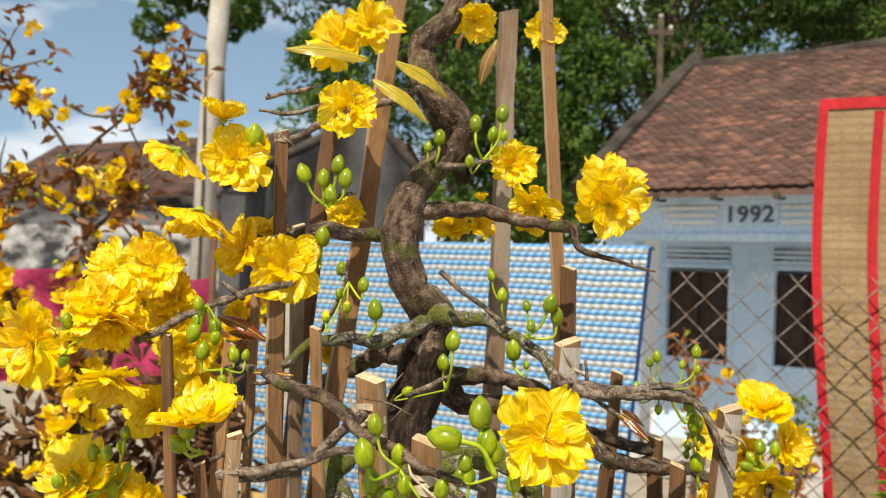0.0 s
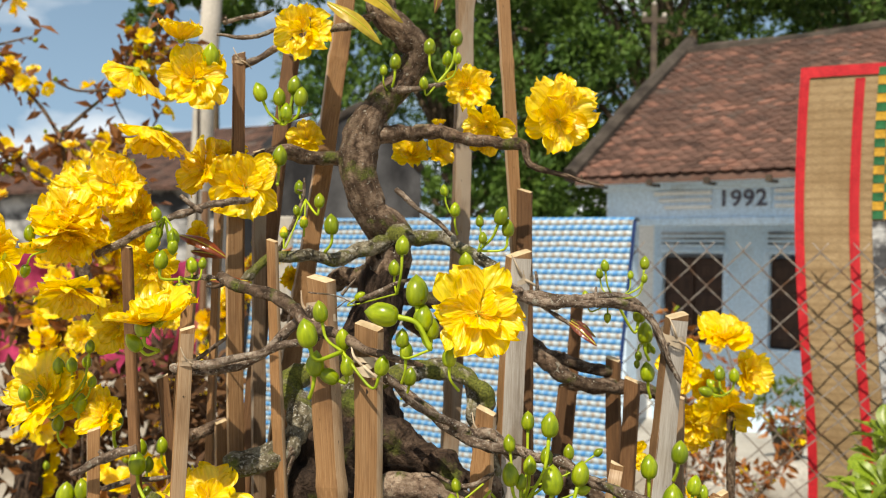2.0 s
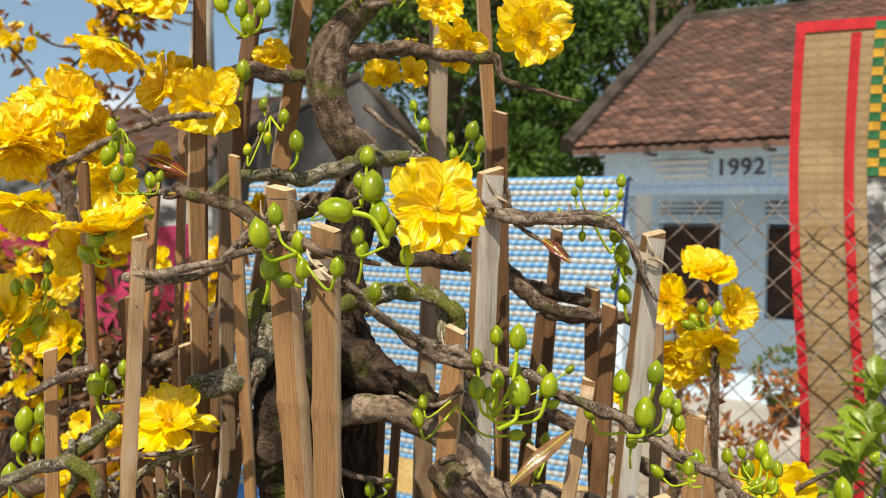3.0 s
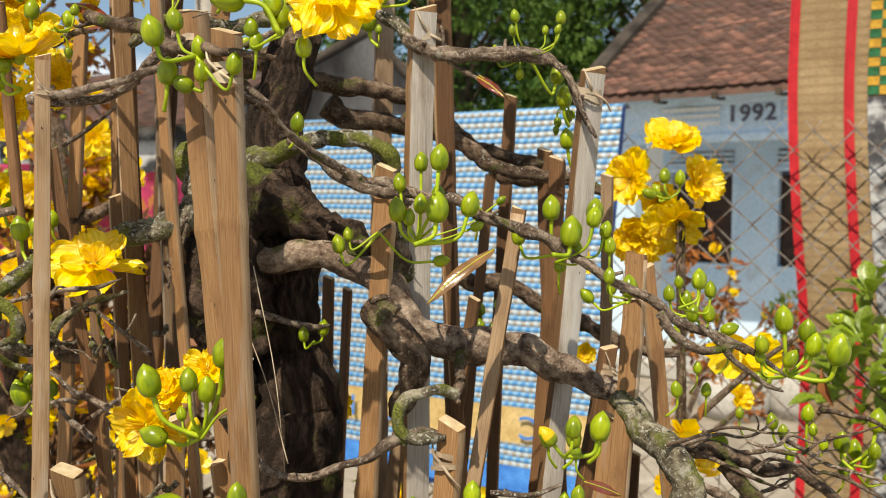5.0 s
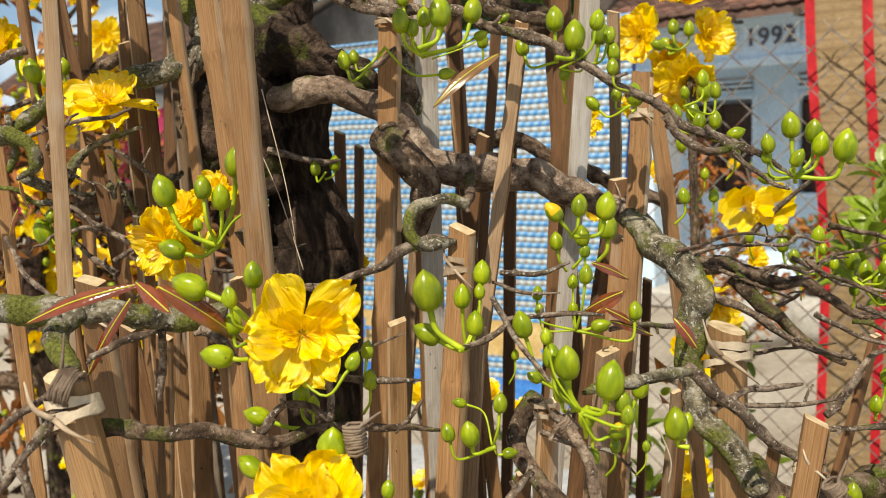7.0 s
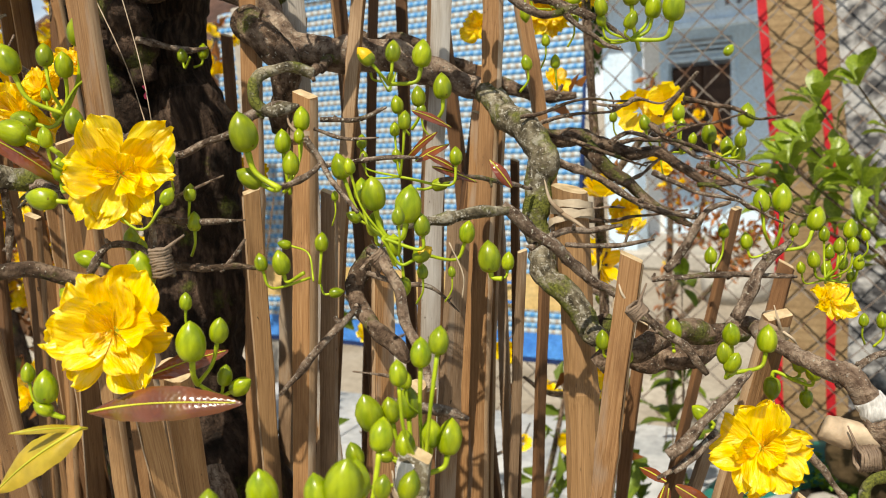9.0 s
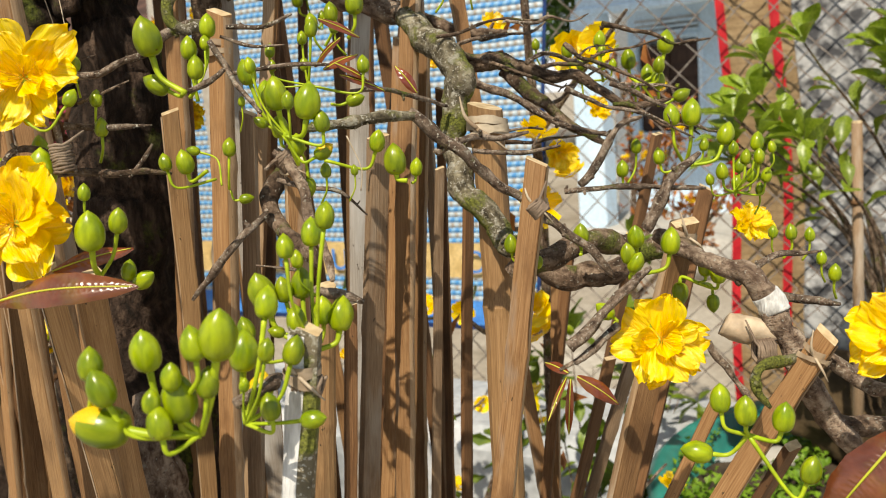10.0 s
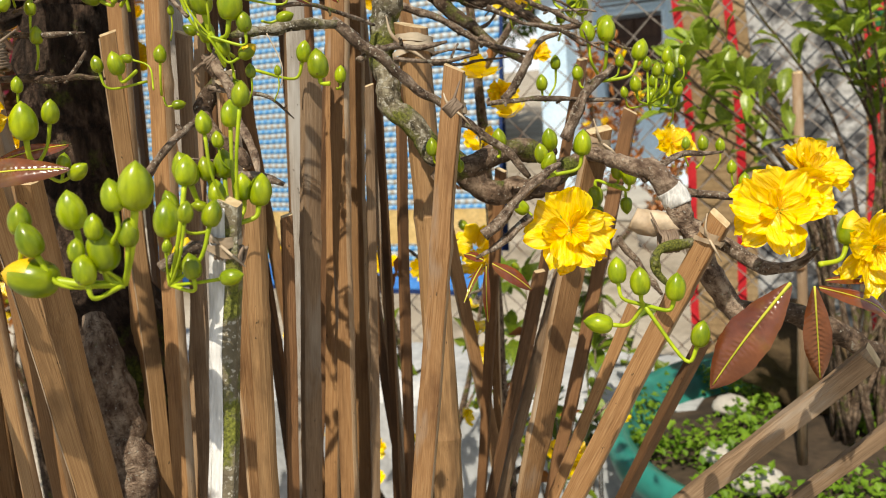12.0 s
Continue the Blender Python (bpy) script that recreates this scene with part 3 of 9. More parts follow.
oldhouse = thing("old_house", "low old house with dark tiles and a stained grey gable", "house", at=(-3.0, 12.0, GROUND_Z))
OLD = Matrix.Translation((-2.9, 13.0, GROUND_Z)) @ Matrix.Rotation(radians(-30), 4, "Z")
part("wall", box(bmesh.new(), -7, -0.95, 0.75, 1.0, 0, 2.96), M_OLDWALL, oldhouse, "stained grey plaster wall", OLD)
bm = bmesh.new()
g = [bm.verts.new((x, y, z)) for x in (-0.95, -0.7) for y, z in ((0.75, 0), (3.85, 0), (3.85, 3.1), (2.3, 4.2), (0.75, 3.1))]
bm.faces.new(g[4::-1])
bm.faces.new(g[5:])
for i in range(5):
    bm.faces.new((g[i], g[(i + 1) % 5], g[5 + (i + 1) % 5], g[5 + i]))
part("gable", bm, M_DARKWALL, oldhouse, "dark stained gable end", OLD)
bm = bmesh.new()
for s, y0 in ((1, 0.42), (-1, 4.18)):
    q = [(-7.3, y0, 2.94), (-0.85, y0, 2.94), (-0.85, 2.3, 4.15), (-7.3, 2.3, 4.15)]
    top = [bm.verts.new(p) for p in q]
    low = [bm.verts.new((p[0], p[1], p[2] - 0.08)) for p in q]
    bm.faces.new(top if s > 0 else top[::-1])
    bm.faces.new(low[::-1] if s > 0 else low)
    for i in range(4):
        bm.faces.new((top[i], low[i], low[(i + 1) % 4], top[(i + 1) % 4]))
part("roof", bm, M_OLDTILE, oldhouse, "dark weathered clay roof", OLD)

shed = thing("outbuilding", "low outbuilding with a dark water-stained plaster gable", "outbuilding", at=(-0.95, 12.0, GROUND_Z))
front = [(-2.95, GROUND_Z), (-0.18, GROUND_Z), (-0.18, 2.86), (-0.97, 3.73), (-2.95, 2.70)]
bm = bmesh.new()
a = [bm.verts.new((x, 12.0, z)) for x, z in front]
b = [bm.verts.new((x - 0.32, 16.0, z)) for x, z in front]
bm.faces.new(a)
bm.faces.new(b[::-1])
for i in range(5):
    bm.faces.new((a[i], b[i], b[(i + 1) % 5], a[(i + 1) % 5]))
bmesh.ops.recalc_face_normals(bm, faces=bm.faces)
part("wall", bm, M_DARKWALL, shed, "black-stained grey plaster")
for (x0, z0), (x1, z1) in ((front[2], front[3]), (front[3], front[4])):
    part("coping", tube(bmesh.new(), [(x0, 12.02, z0 + 0.03, 0.07), ((x0 + x1) / 2, 12.02, (z0 + z1) / 2 + 0.03, 0.065), (x1, 12.02, z1 + 0.03, 0.07)], 8, 0.2, 5), M_RIDGE, shed, "dark mortar coping", smooth=True)


def leaf_quad(bm, p, d, n, size, wide=0.45):
    """A folded four-sided leaf of that length at p along d."""
    d, n = Vector(d).normalized(), Vector(n)
    s = d.cross(n)
    s = s.normalized() if s.length > 1e-5 else Vector((1, 0, 0))
    k = s.cross(d)
    p = Vector(p)
    a, b = bm.verts.new(p), bm.verts.new(p + d * size - k * size * 0.15)
    c, e = bm.verts.new(p + d * size * 0.5 + s * size * wide / 2 + k * size * 0.08), bm.verts.new(p + d * size * 0.5 - s * size * wide / 2 + k * size * 0.08)
    bm.faces.new((a, c, b))
    bm.faces.new((a, b, e))


def rnd_dir(rng):
    while True:
        v = Vector((rng.uniform(-1, 1), rng.uniform(-1, 1), rng.uniform(-1, 1)))
        if 0.05 < v.length < 1:
            return v.normalized()


def big_tree(at, height, spread, clumps, seed, leaf=0.16, per=300, low=0.25, thick=1.0):
    rng = random.Random(seed)
    tree = thing("tree", "tall dark green leafy tree behind the houses", "tree", "trees behind the houses", at=at)
    base = Vector(at)
    bm = bmesh.new()
    tube(bm, smooth_path([(*base, 0.28 * thick), (base.x + 0.2 * thick, base.y, base.z + height * 0.35, 0.2 * thick), (base.x, base.y, base.z + height * 0.8, 0.08 * thick)], 4), 8, 0.1, 3)
    crown = bmesh.new()
    for c in range(clumps):
        w = rng.uniform(0, 2 * math.pi)
        h = rng.uniform(low, 1.0)
        r = spread * math.sqrt(rng.uniform(0.05, 1)) * (1.1 - 0.55 * abs(h - 0.55))
        o = base + Vector((r * math.cos(w), r * math.sin(w) * 0.7, height * h))
        if c % 3 == 0:
            tube(bm, smooth_path([(base.x, base.y, base.z + height * h * (0.55 if low < 0.5 else 0.9), 0.08 * thick), ((base.x + o.x) / 2, (base.y + o.y) / 2, o.z - 0.5, 0.05 * thick), (*o, 0.02)], 3), 5)
        size = rng.uniform(0.5, 1.0) * spread * 0.26
        for _ in range(per):
            v = rnd_dir(rng)
            p = o + Vector((v.x, v.y, v.z * 0.7)) * size * rng.uniform(0.5, 1.0) ** 0.5
            leaf_quad(crown, p, (v + rnd_dir(rng) * 0.8), rnd_dir(rng), leaf * rng.uniform(0.6, 1.3))
    part("trunk", bm, M_BARK, tree, smooth=True)
    part("crown", crown, M_CROWN, tree)


big_tree((0.2, 17.5, GROUND_Z), 10.0, 3.3, 90, 1, per=360)
big_tree((4.6, 18.0, GROUND_Z), 11.5, 3.8, 100, 2, per=360)
big_tree((9.0, 18.0, GROUND_Z), 11.5, 4.0, 100, 3, per=360)
big_tree((14.0, 17.5, GROUND_Z), 11.5, 4.2, 80, 4)
big_tree((-4.32, 17.0, GROUND_Z), 8.8, 1.6, 30, 5, low=0.70, thick=0.45)
big_tree((2.5, 24.0, GROUND_Z), 11.0, 4.8, 80, 6)
big_tree((11.5, 25.0, GROUND_Z), 13.0, 5.0, 70, 7)

# ---- the bonsai: builders ----
tree = thing("bonsai_tree", "bonsai apricot tree with yellow double blossoms, green buds and mossy bark", "bonsai", at=(0.13, 0.62, 0.78))


def limb(kind, *points, sides=10, rough=0.16):
    """A limb through (x, y, z, r) points."""
    mat = {"trunk": M_TRUNK, "bark": M_BARK, "mossy": M_MOSSY, "twig": M_TWIG, "pale": M_PALEBARK, "wrap": M_PEELED, "stub": M_TIE}[kind]
    thick = max(p[3] for p in points)
    if thick < 0.0035:
        sides, rough = 6, 0.22
    name = {"trunk": "trunk", "twig": "twig", "wrap": "bandage"}.get(kind, "branch")
    pts = smooth_path(points, 9 if thick > 0.006 else 8)
    # kinks, knots and swellings of old wood
    k = []
    for i, p in enumerate(pts):
        v = Vector(p[:3])
        j = Vector((noise.noise(v * 60), noise.noise(v * 60 + Vector((9, 0, 0))), noise.noise(v * 60 + Vector((0, 9, 0))))) * min(p[3] * 0.9, 0.0035)
        knob = max(0, noise.noise(v * 130 + Vector((3, 3, 3)))) ** 2
        swell = 0.10 * noise.noise(v * 18) if kind == "trunk" else (0.22 if thick < 0.009 else 0.13) * noise.noise(v * 85) + (0.8 if thick < 0.009 else 0.25) * knob
        k.append((*(v + j), p[3] * (1 + swell)))
    if kind not in ("trunk", "wrap", "stub"):
        for i, f in ((-1, 0.62), (-2, 0.80), (-3, 0.9)):
            k[i] = (*k[i][:3], k[i][3] * f)
    bm = tube(bmesh.new(), k, 18 if thick > 0.02 else (12 if thick > 0.006 else sides), rough, 150 if thick < 0.01 else 70)
    # short spurs, dead tips and bud scars
    if kind not in ("trunk", "wrap", "stub"):
        rng = random.Random(int(abs(points[0][0] * 7919 + points[0][2] * 104729) * 100))
        length = sum((Vector(a[:3]) - Vector(b[:3])).length for a, b in zip(pts, pts[1:]))
        for _ in range(int(length / (0.024 if kind == "twig" else 0.04))):
            p = k[rng.randrange(len(k))]
            d = Vector((rng.uniform(-1, 1), rng.uniform(-1, 0.6), rng.uniform(-0.7, 1))).normalized()
            L = rng.uniform(0.0015, 0.004) if rng.random() < 0.85 else rng.uniform(0.006, 0.014)
            r = min(p[3] * 0.6, 0.0016 if L < 0.01 else 0.0011)
            o = Vector(p[:3]) + d * p[3] * 0.6
            e = o + d * L + Vector((rng.uniform(-1, 1), 0, rng.uniform(-1, 1))) * L * 0.3
            mid = (o + e) / 2 + Vector((rng.uniform(-1, 1), rng.uniform(-1, 1), rng.uniform(-1, 1))) * L * 0.14
            tube(bm, smooth_path([(*o, r * 1.3), (*mid, r * 1.0), (*e, r * 0.85)], 2), 5)
    part(name, bm, mat, tree, smooth=True)


STAKES = "bamboo stakes that hold the branches"


def stake(top, foot, w, d=0.0, kind="tan", tie=None, spin=0.0):
    """A split bamboo stake from its cut top to its foot, w wide and d deep. tie: metres of binding below the top."""
    # The "light" stakes carry sunlight in their colour: round bamboo's paler tan.
    mats = {"tan": M_BAMBOO, "grey": M_GREYBAMBOO, "brown": M_BROWNBAMBOO, "round": M_ROUND, "light": M_ROUND, "peeled": M_MOSSY, "white": M_BAMBOO}
    label = {"tan": "split tan bamboo stake tied to the bonsai", "grey": "weathered grey bamboo stake tied to the bonsai",
             "brown": "thin dark brown bamboo stake", "light": "split bamboo stake, its tan painted lighter as if sunlit", "round": "round bamboo stake with a pale cut top", "peeled": "old stake with white peeling bark and moss", "white": "split bamboo stake with a bleached grey-white face"}[kind]
    top, foot = Vector(top), Vector(foot)
    foot += (foot - top) * (0.21 / (top.z - foot.z))
    ob = thing("bamboo_stake", label, "stake", STAKES, at=foot)
    axis = top - foot
    length, n = axis.length, axis.normalized()
    rng = random.Random(int(abs(top.x * 7919 + top.z * 104729) * 100))
    side = Vector((0, 1, 0)).cross(n).normalized()
    turn = spin or rng.choice((-1, 1)) * rng.uniform(12, 36)
    side = Matrix.Rotation(radians(turn), 3, n) @ side
    dep = n.cross(side)
    k = 12 if kind == "round" else 4
    if k == 4:
        # the turned splint shows its face and one flank: together they are w wide
        c, s = math.cos(radians(turn)), abs(math.sin(radians(turn)))
        w = w / (c + 0.55 * s)
    d = d or w * (0.95 if kind == "round" else 0.55)
    # the mesh is built upright: x across, y towards its back, z along the cane
    pose_m = Matrix.Translation(foot) @ Matrix((side, dep, n)).transposed().to_4x4()
    seed = top * 37
    nodes, z = [], length - rng.uniform(0.03, 0.12)
    while z > 0:
        nodes.append(z)
        z -= rng.uniform(0.13, 0.20)
    heights = sorted({0.0, length} | {length * i / 70 for i in range(71)} | {q + o for q in nodes for o in (-0.006, 0, 0.006) if 0 < q + o < length})

    def bend(z):
        return (w * (0.40 * noise.noise(seed + Vector((z * 3.5, 0, 0))) + 0.06 * noise.noise(seed + Vector((z * 22, 0, 5)))), w * 0.35 * noise.noise(seed + Vector((0, z * 3.5, 0))))

    def swell(z):
        knot = max([math.exp(-((z - q) / 0.006) ** 2) for q in nodes] or [0])
        return 1 + 0.09 * noise.noise(seed + Vector((0, 0, z * 9))) + (0.12 if kind in ("tan", "round", "grey") else 0.06) * knot

    b = 0.14
    prof = [(-1, -1 + b), (-1 + b, -1), (-0.3, -1), (0.3, -1), (1 - b, -1), (1, -1 + b), (1, 1 - b), (1 - b, 1), (0, 1.1), (-1 + b, 1), (-1, 1 - b)] if k == 4 else \
        [(math.cos(2 * math.pi * i / k), math.sin(2 * math.pi * i / k)) for i in range(k)]
    bm, rings = bmesh.new(), []
    for z in heights:
        (bx, by), g = bend(z), swell(z)
        ring = []
        for i, (u, v) in enumerate(prof):
            e = 1 + 0.07 * noise.noise(seed + Vector((i * 3.1, z * 14, 0))) + 0.045 * noise.noise(seed + Vector((i * 5.3, z * 48, 3)))
            # the cut at the top is never quite square
            cut = w * (0.16 * u * (1 if turn > 0 else -1) + 0.06 * v) if z == length else 0
            ring.append(bm.verts.new((bx + u * g * e * w / 2, by + v * g * e * d / 2, z + cut)))
        rings.append(ring)
    m = len(prof)
    for a, b2 in zip(rings, rings[1:]):
        for i in range(m):
            bm.faces.new((a[i], a[(i + 1) % m], b2[(i + 1) % m], b2[i]))
    bm.faces.new(rings[0][::-1])
    f = bm.faces.new(rings[-1])
    f.material_index = 1
    bmesh.ops.recalc_face_normals(bm, faces=bm.faces)
    part("splint", mesh_of("splint", bm, [mats[kind], M_CUT]), None, ob, m=pose_m)
    if k == 4:
        # the cane's hard outer skin on one flank or on the face
        front = kind in ("grey", "white") or rng.random() < 0.12
        sg = -1 if turn > 0 else 1
        bm, rows = bmesh.new(), []
        for z in heights:
            (bx, by), g = bend(z), swell(z) * 1.02
            z = min(z, length - 0.002 - 0.1 * w)
            line = [(-1.08, 0.5), (-1.1, -0.9), (-0.5, -1.12), (0.05 + 0.25 * noise.noise(seed + Vector((0, 5, z * 25))), -1.06)] if kind == "peeled" else \
                [(-0.93, -1.0), (-0.5, -1.14), (0, -1.18), (0.5, -1.14), (0.93, -1.0)] if front else [(sg * 1.0, -0.93), (sg * 1.13, -0.4), (sg * 1.13, 0.4), (sg * 1.0, 0.93)]
            rows.append([bm.verts.new((bx + u * g * w / 2, by + v * g * d / 2, z)) for u, v in line])
        for a, b2 in zip(rows, rows[1:]):
            for i in range(len(a) - 1):
                bm.faces.new((a[i], a[i + 1], b2[i + 1], b2[i]))
        bmesh.ops.recalc_face_normals(bm, faces=bm.faces)
        part("skin", bm, {"brown": M_BROWNBAMBOO, "peeled": M_PEELED, "grey": M_GREYBAMBOO, "white": M_GREYSKIN}.get(kind, M_SKIN), ob, "smooth pale outer skin" if kind != "brown" else "", pose_m, True)
    if tie:
        bm = bmesh.new()
        for j in range(3):
            z = tie + (j - 1) * w * 0.20
            tilt, hb = 0.22 * w * math.sin(j * 2.1 + top.x * 40), w * 0.115
            c = foot + axis * (1 - z / length)
            ring = []
            for i in range(16):
                a = 2 * math.pi * i / 16
                r = 1.10 + 0.05 * j + 0.05 * math.sin(a * 3 + j)
                q = c + side * (math.cos(a) * w * 0.56 * r) + dep * (math.sin(a) * max(d, w * 0.7) * 0.60 * r) + n * (tilt * math.sin(a + j))
                lift = n * (hb * (1 + 0.2 * math.sin(a * 5 + j)))
                ring.append((bm.verts.new(q - lift), bm.verts.new(q + lift)))
            for i in range(16):
                (a0, a1), (b0, b1) = ring[i], ring[(i + 1) % 16]
                bm.faces.new((a0, b0, b1, a1))
        part("tie", bm, M_TIE, ob, "wrapped strip of pale bark binding", smooth=True)
        bm = bmesh.new()
        c = foot + axis * (1 - tie / length) - dep * d * 0.7
        for j, (a, b) in enumerate(((0.9, -0.7), (-0.5, 1.0))):
            tube(bm, smooth_path([(*c, w * 0.08), (*(c + side * w * a * 0.6 + n * w * b * 0.4 - dep * w * 0.2), w * 0.06),
                                  (*(c + side * w * a * 1.1 + n * w * b), w * 0.02)], 4), 5)
        part("tie_end", bm, M_TIE, ob, smooth=True)


def coil(a, b, r, turns=4, thick=0.0008):
    """Cord or bark strip wound round a branch from a to b."""
    a, b = Vector(a), Vector(b)
    n = (b - a).normalized()
    u = n.cross(Vector((0.3, 1, 0.2))).normalized()
    v = n.cross(u)
    turns *= 2
    pts = []
    for i in range(turns * 10 + 1):
        t = i / (turns * 10)
        w = 2 * math.pi * turns * t
        k = r * 0.8 * (1 + 0.10 * noise.noise(a * 50 + Vector((i * 0.7, 0, 0))))
        pts.append((*(a.lerp(b, t) + (u * math.cos(w) + v * math.sin(w)) * k + n * 0.0012 * noise.noise(Vector((i * 1.3, 0, 4)))), thick * (1 + 0.3 * noise.noise(Vector((i * 0.9, 7, 0))))))
    e = a - n * 0.004 + u * r * 2.2 - v * r * 0.6
    pts = [(*e, thick * 0.5)] + pts
    part("binding", tube(bmesh.new(), pts, 6), M_CORD, tree, "dark cord wound round a branch", smooth=True)


def petal_mesh(seed, length=1.0, wide=0.9):
    """A broad obovate petal, cupped, pleated and crumpled, with a torn wavy rim; it grows along +y, its face to +z."""
    rng = random.Random(seed)
    bm = bmesh.new()
    nu, nv = 14, 14
    ph, rows = rng.uniform(0, 6), []
    lean, off = rng.uniform(-0.16, 0.16), Vector((seed * 5.3, seed * 2.1, seed))
    for j in range(nv + 1):
        t = 1 - (1 - j / nv) ** 1.4
        half = 0.13 + 0.87 * math.sin(min(1, t / 0.66) * math.pi / 2) ** 1.2
        if t > 0.66:
            half = math.sqrt(max(0.05, 1 - ((t - 0.66) / 0.37) ** 2))
        half *= wide * 0.45
        row = []
        for i in range(nu + 1):
            u = 2 * i / nu - 1
            pleat = 0.032 * noise.noise(off + Vector((u * 3.2, t * 1.1, 0))) + 0.016 * noise.noise(off + Vector((u * 9, t * 2.0, 4)))
            crumple = 0.052 * noise.noise(off + Vector((u * 2.0, t * 3.2, 9))) * t + 0.024 * noise.noise(off + Vector((u * 5.5, t * 6.0, 2))) * t
            ruff = 0.075 * math.sin(u * 4.2 + ph) * t ** 3 + 0.035 * math.sin(u * 10 + ph * 2) * t ** 5
            z = 0.20 * t * t - 0.08 * t + 0.17 * u * u * t * (1 - 0.45 * t) + ruff - 0.30 * max(0, t - 0.74) ** 1.2 + pleat * min(1, t * 3) + crumple
            torn = (-0.07 * (1 - abs(u)) ** 2 * (1 + math.sin(ph)) + 0.13 * noise.noise(off + Vector((u * 3.3, 0, 20))) + 0.06 * noise.noise(off + Vector((u * 9, 0, 30)))) * t ** 4
            row.append(bm.verts.new(((u * half + lean * t * t * 0.5) * length, (t * (1 - 0.06 * u * u * t) + torn) * length, z * length)))
        rows.append(row)
    for a, b in zip(rows, rows[1:]):
        for i in range(nu):
            bm.faces.new((a[i], a[i + 1], b[i + 1], b[i]))
    return mesh_of("petal", bm, M_PETAL, True)


PETALS = [petal_mesh(s, 1.0, w) for s, w in ((1, 0.98), (2, 1.06), (3, 0.88), (4, 1.10), (5, 0.84), (6, 1.00), (7, 0.92), (8, 1.04))]


def stamens_mesh(seed):
    rng = random.Random(seed)
    bm = bmesh.new()
    for i in range(22):
        a, t = rng.uniform(0, 6.283), rng.uniform(0.15, 1.05)
        d = Vector((math.cos(a) * math.sin(t), math.sin(a) * math.sin(t), math.cos(t)))
        l = rng.uniform(0.20, 0.44)
        tube(bm, [(0, 0, 0, 0.007), (*(d * l * 0.6), 0.006), (*(d * l), 0.005), (*(d * (l + 0.03)), 0.013), (*(d * (l + 0.045)), 0.004)], 4)
    return mesh_of("stamen_tuft", bm, M_STAMEN)


STAMENS = [stamens_mesh(s) for s in (1, 2)]


def calyx_mesh():
    bm = bmesh.new()
    tube(bm, [(0, 0, -0.16, 0.05), (0, 0, -0.08, 0.13), (0, 0, 0.0, 0.12), (0, 0, 0.03, 0.03)], 8)
    for k in range(5):
        a = k * 2 * math.pi / 5
        d = Vector((math.cos(a), math.sin(a), 0))
        s = Vector((-d.y, d.x, 0))
        v = [bm.verts.new(p) for p in (d * 0.06 + Vector((0, 0, -0.06)) - s * 0.06, d * 0.06 + Vector((0, 0, -0.06)) + s * 0.06,
                                       d * 0.3 + s * 0.13 + Vector((0, 0, -0.03)), d * 0.3 - s * 0.13 + Vector((0, 0, -0.03)), d * 0.46 + Vector((0, 0, 0.03)))]
        bm.faces.new((v[0], v[1], v[2], v[3]))
        bm.faces.new((v[3], v[2], v[4]))
    return mesh_of("flower", bm, M_SEPAL, True)


CALYX = calyx_mesh()
FLOWER_COUNT = [0]


def flower(at, size, n=(0, -1, 0.2), open_=1.0, full=1.0):
    """A double blossom of that diameter whose face looks along n. open_: 1 wide open, 0 closed. full: how many petals."""
    FLOWER_COUNT[0] += 1
    rng = random.Random(FLOWER_COUNT[0] * 7 + 3)
    R = size / 2
    base = facing(n, rng.uniform(0, 360), Vector(at) - Vector(n).normalized() * R * 0.15, 1.0)
    f = part("flower", CALYX, None, tree, "open yellow double blossom" if open_ > 0.5 else "half-open yellow blossom", base @ Matrix.Scale(R, 4))
    rows = ((int(6 * full), 3, 1.10, 0.0), (int(5 * full), 17, 0.92, 0.45), (int(4 * full), 36, 0.58, 0.15))
    for count, lift, length, off in rows:
        for k in range(count):
            up = (lift + rng.uniform(-10, 16)) * open_ + (1 - open_) * (58 + lift * 0.4)
            spin = 360 * (k + off) / count + rng.uniform(-12, 12)
            s = R * length * rng.uniform(0.84, 1.1)
            m = base @ Matrix.Rotation(radians(spin), 4, "Z") @ Matrix.Translation((0, 0.06 * R, 0)) @ Matrix.Rotation(radians(up), 4, "X") @ \
                Matrix.Rotation(radians(rng.uniform(-26, 26)), 4, "Y") @ Matrix.Diagonal((s * rng.uniform(0.82, 1.12), s, s, 1))
            part("petal", PETALS[rng.randrange(8)], None, f, m=m)
    part("stamen_tuft", STAMENS[FLOWER_COUNT[0] % 2], None, f, m=base @ Matrix.Scale(R * 1.05, 4))


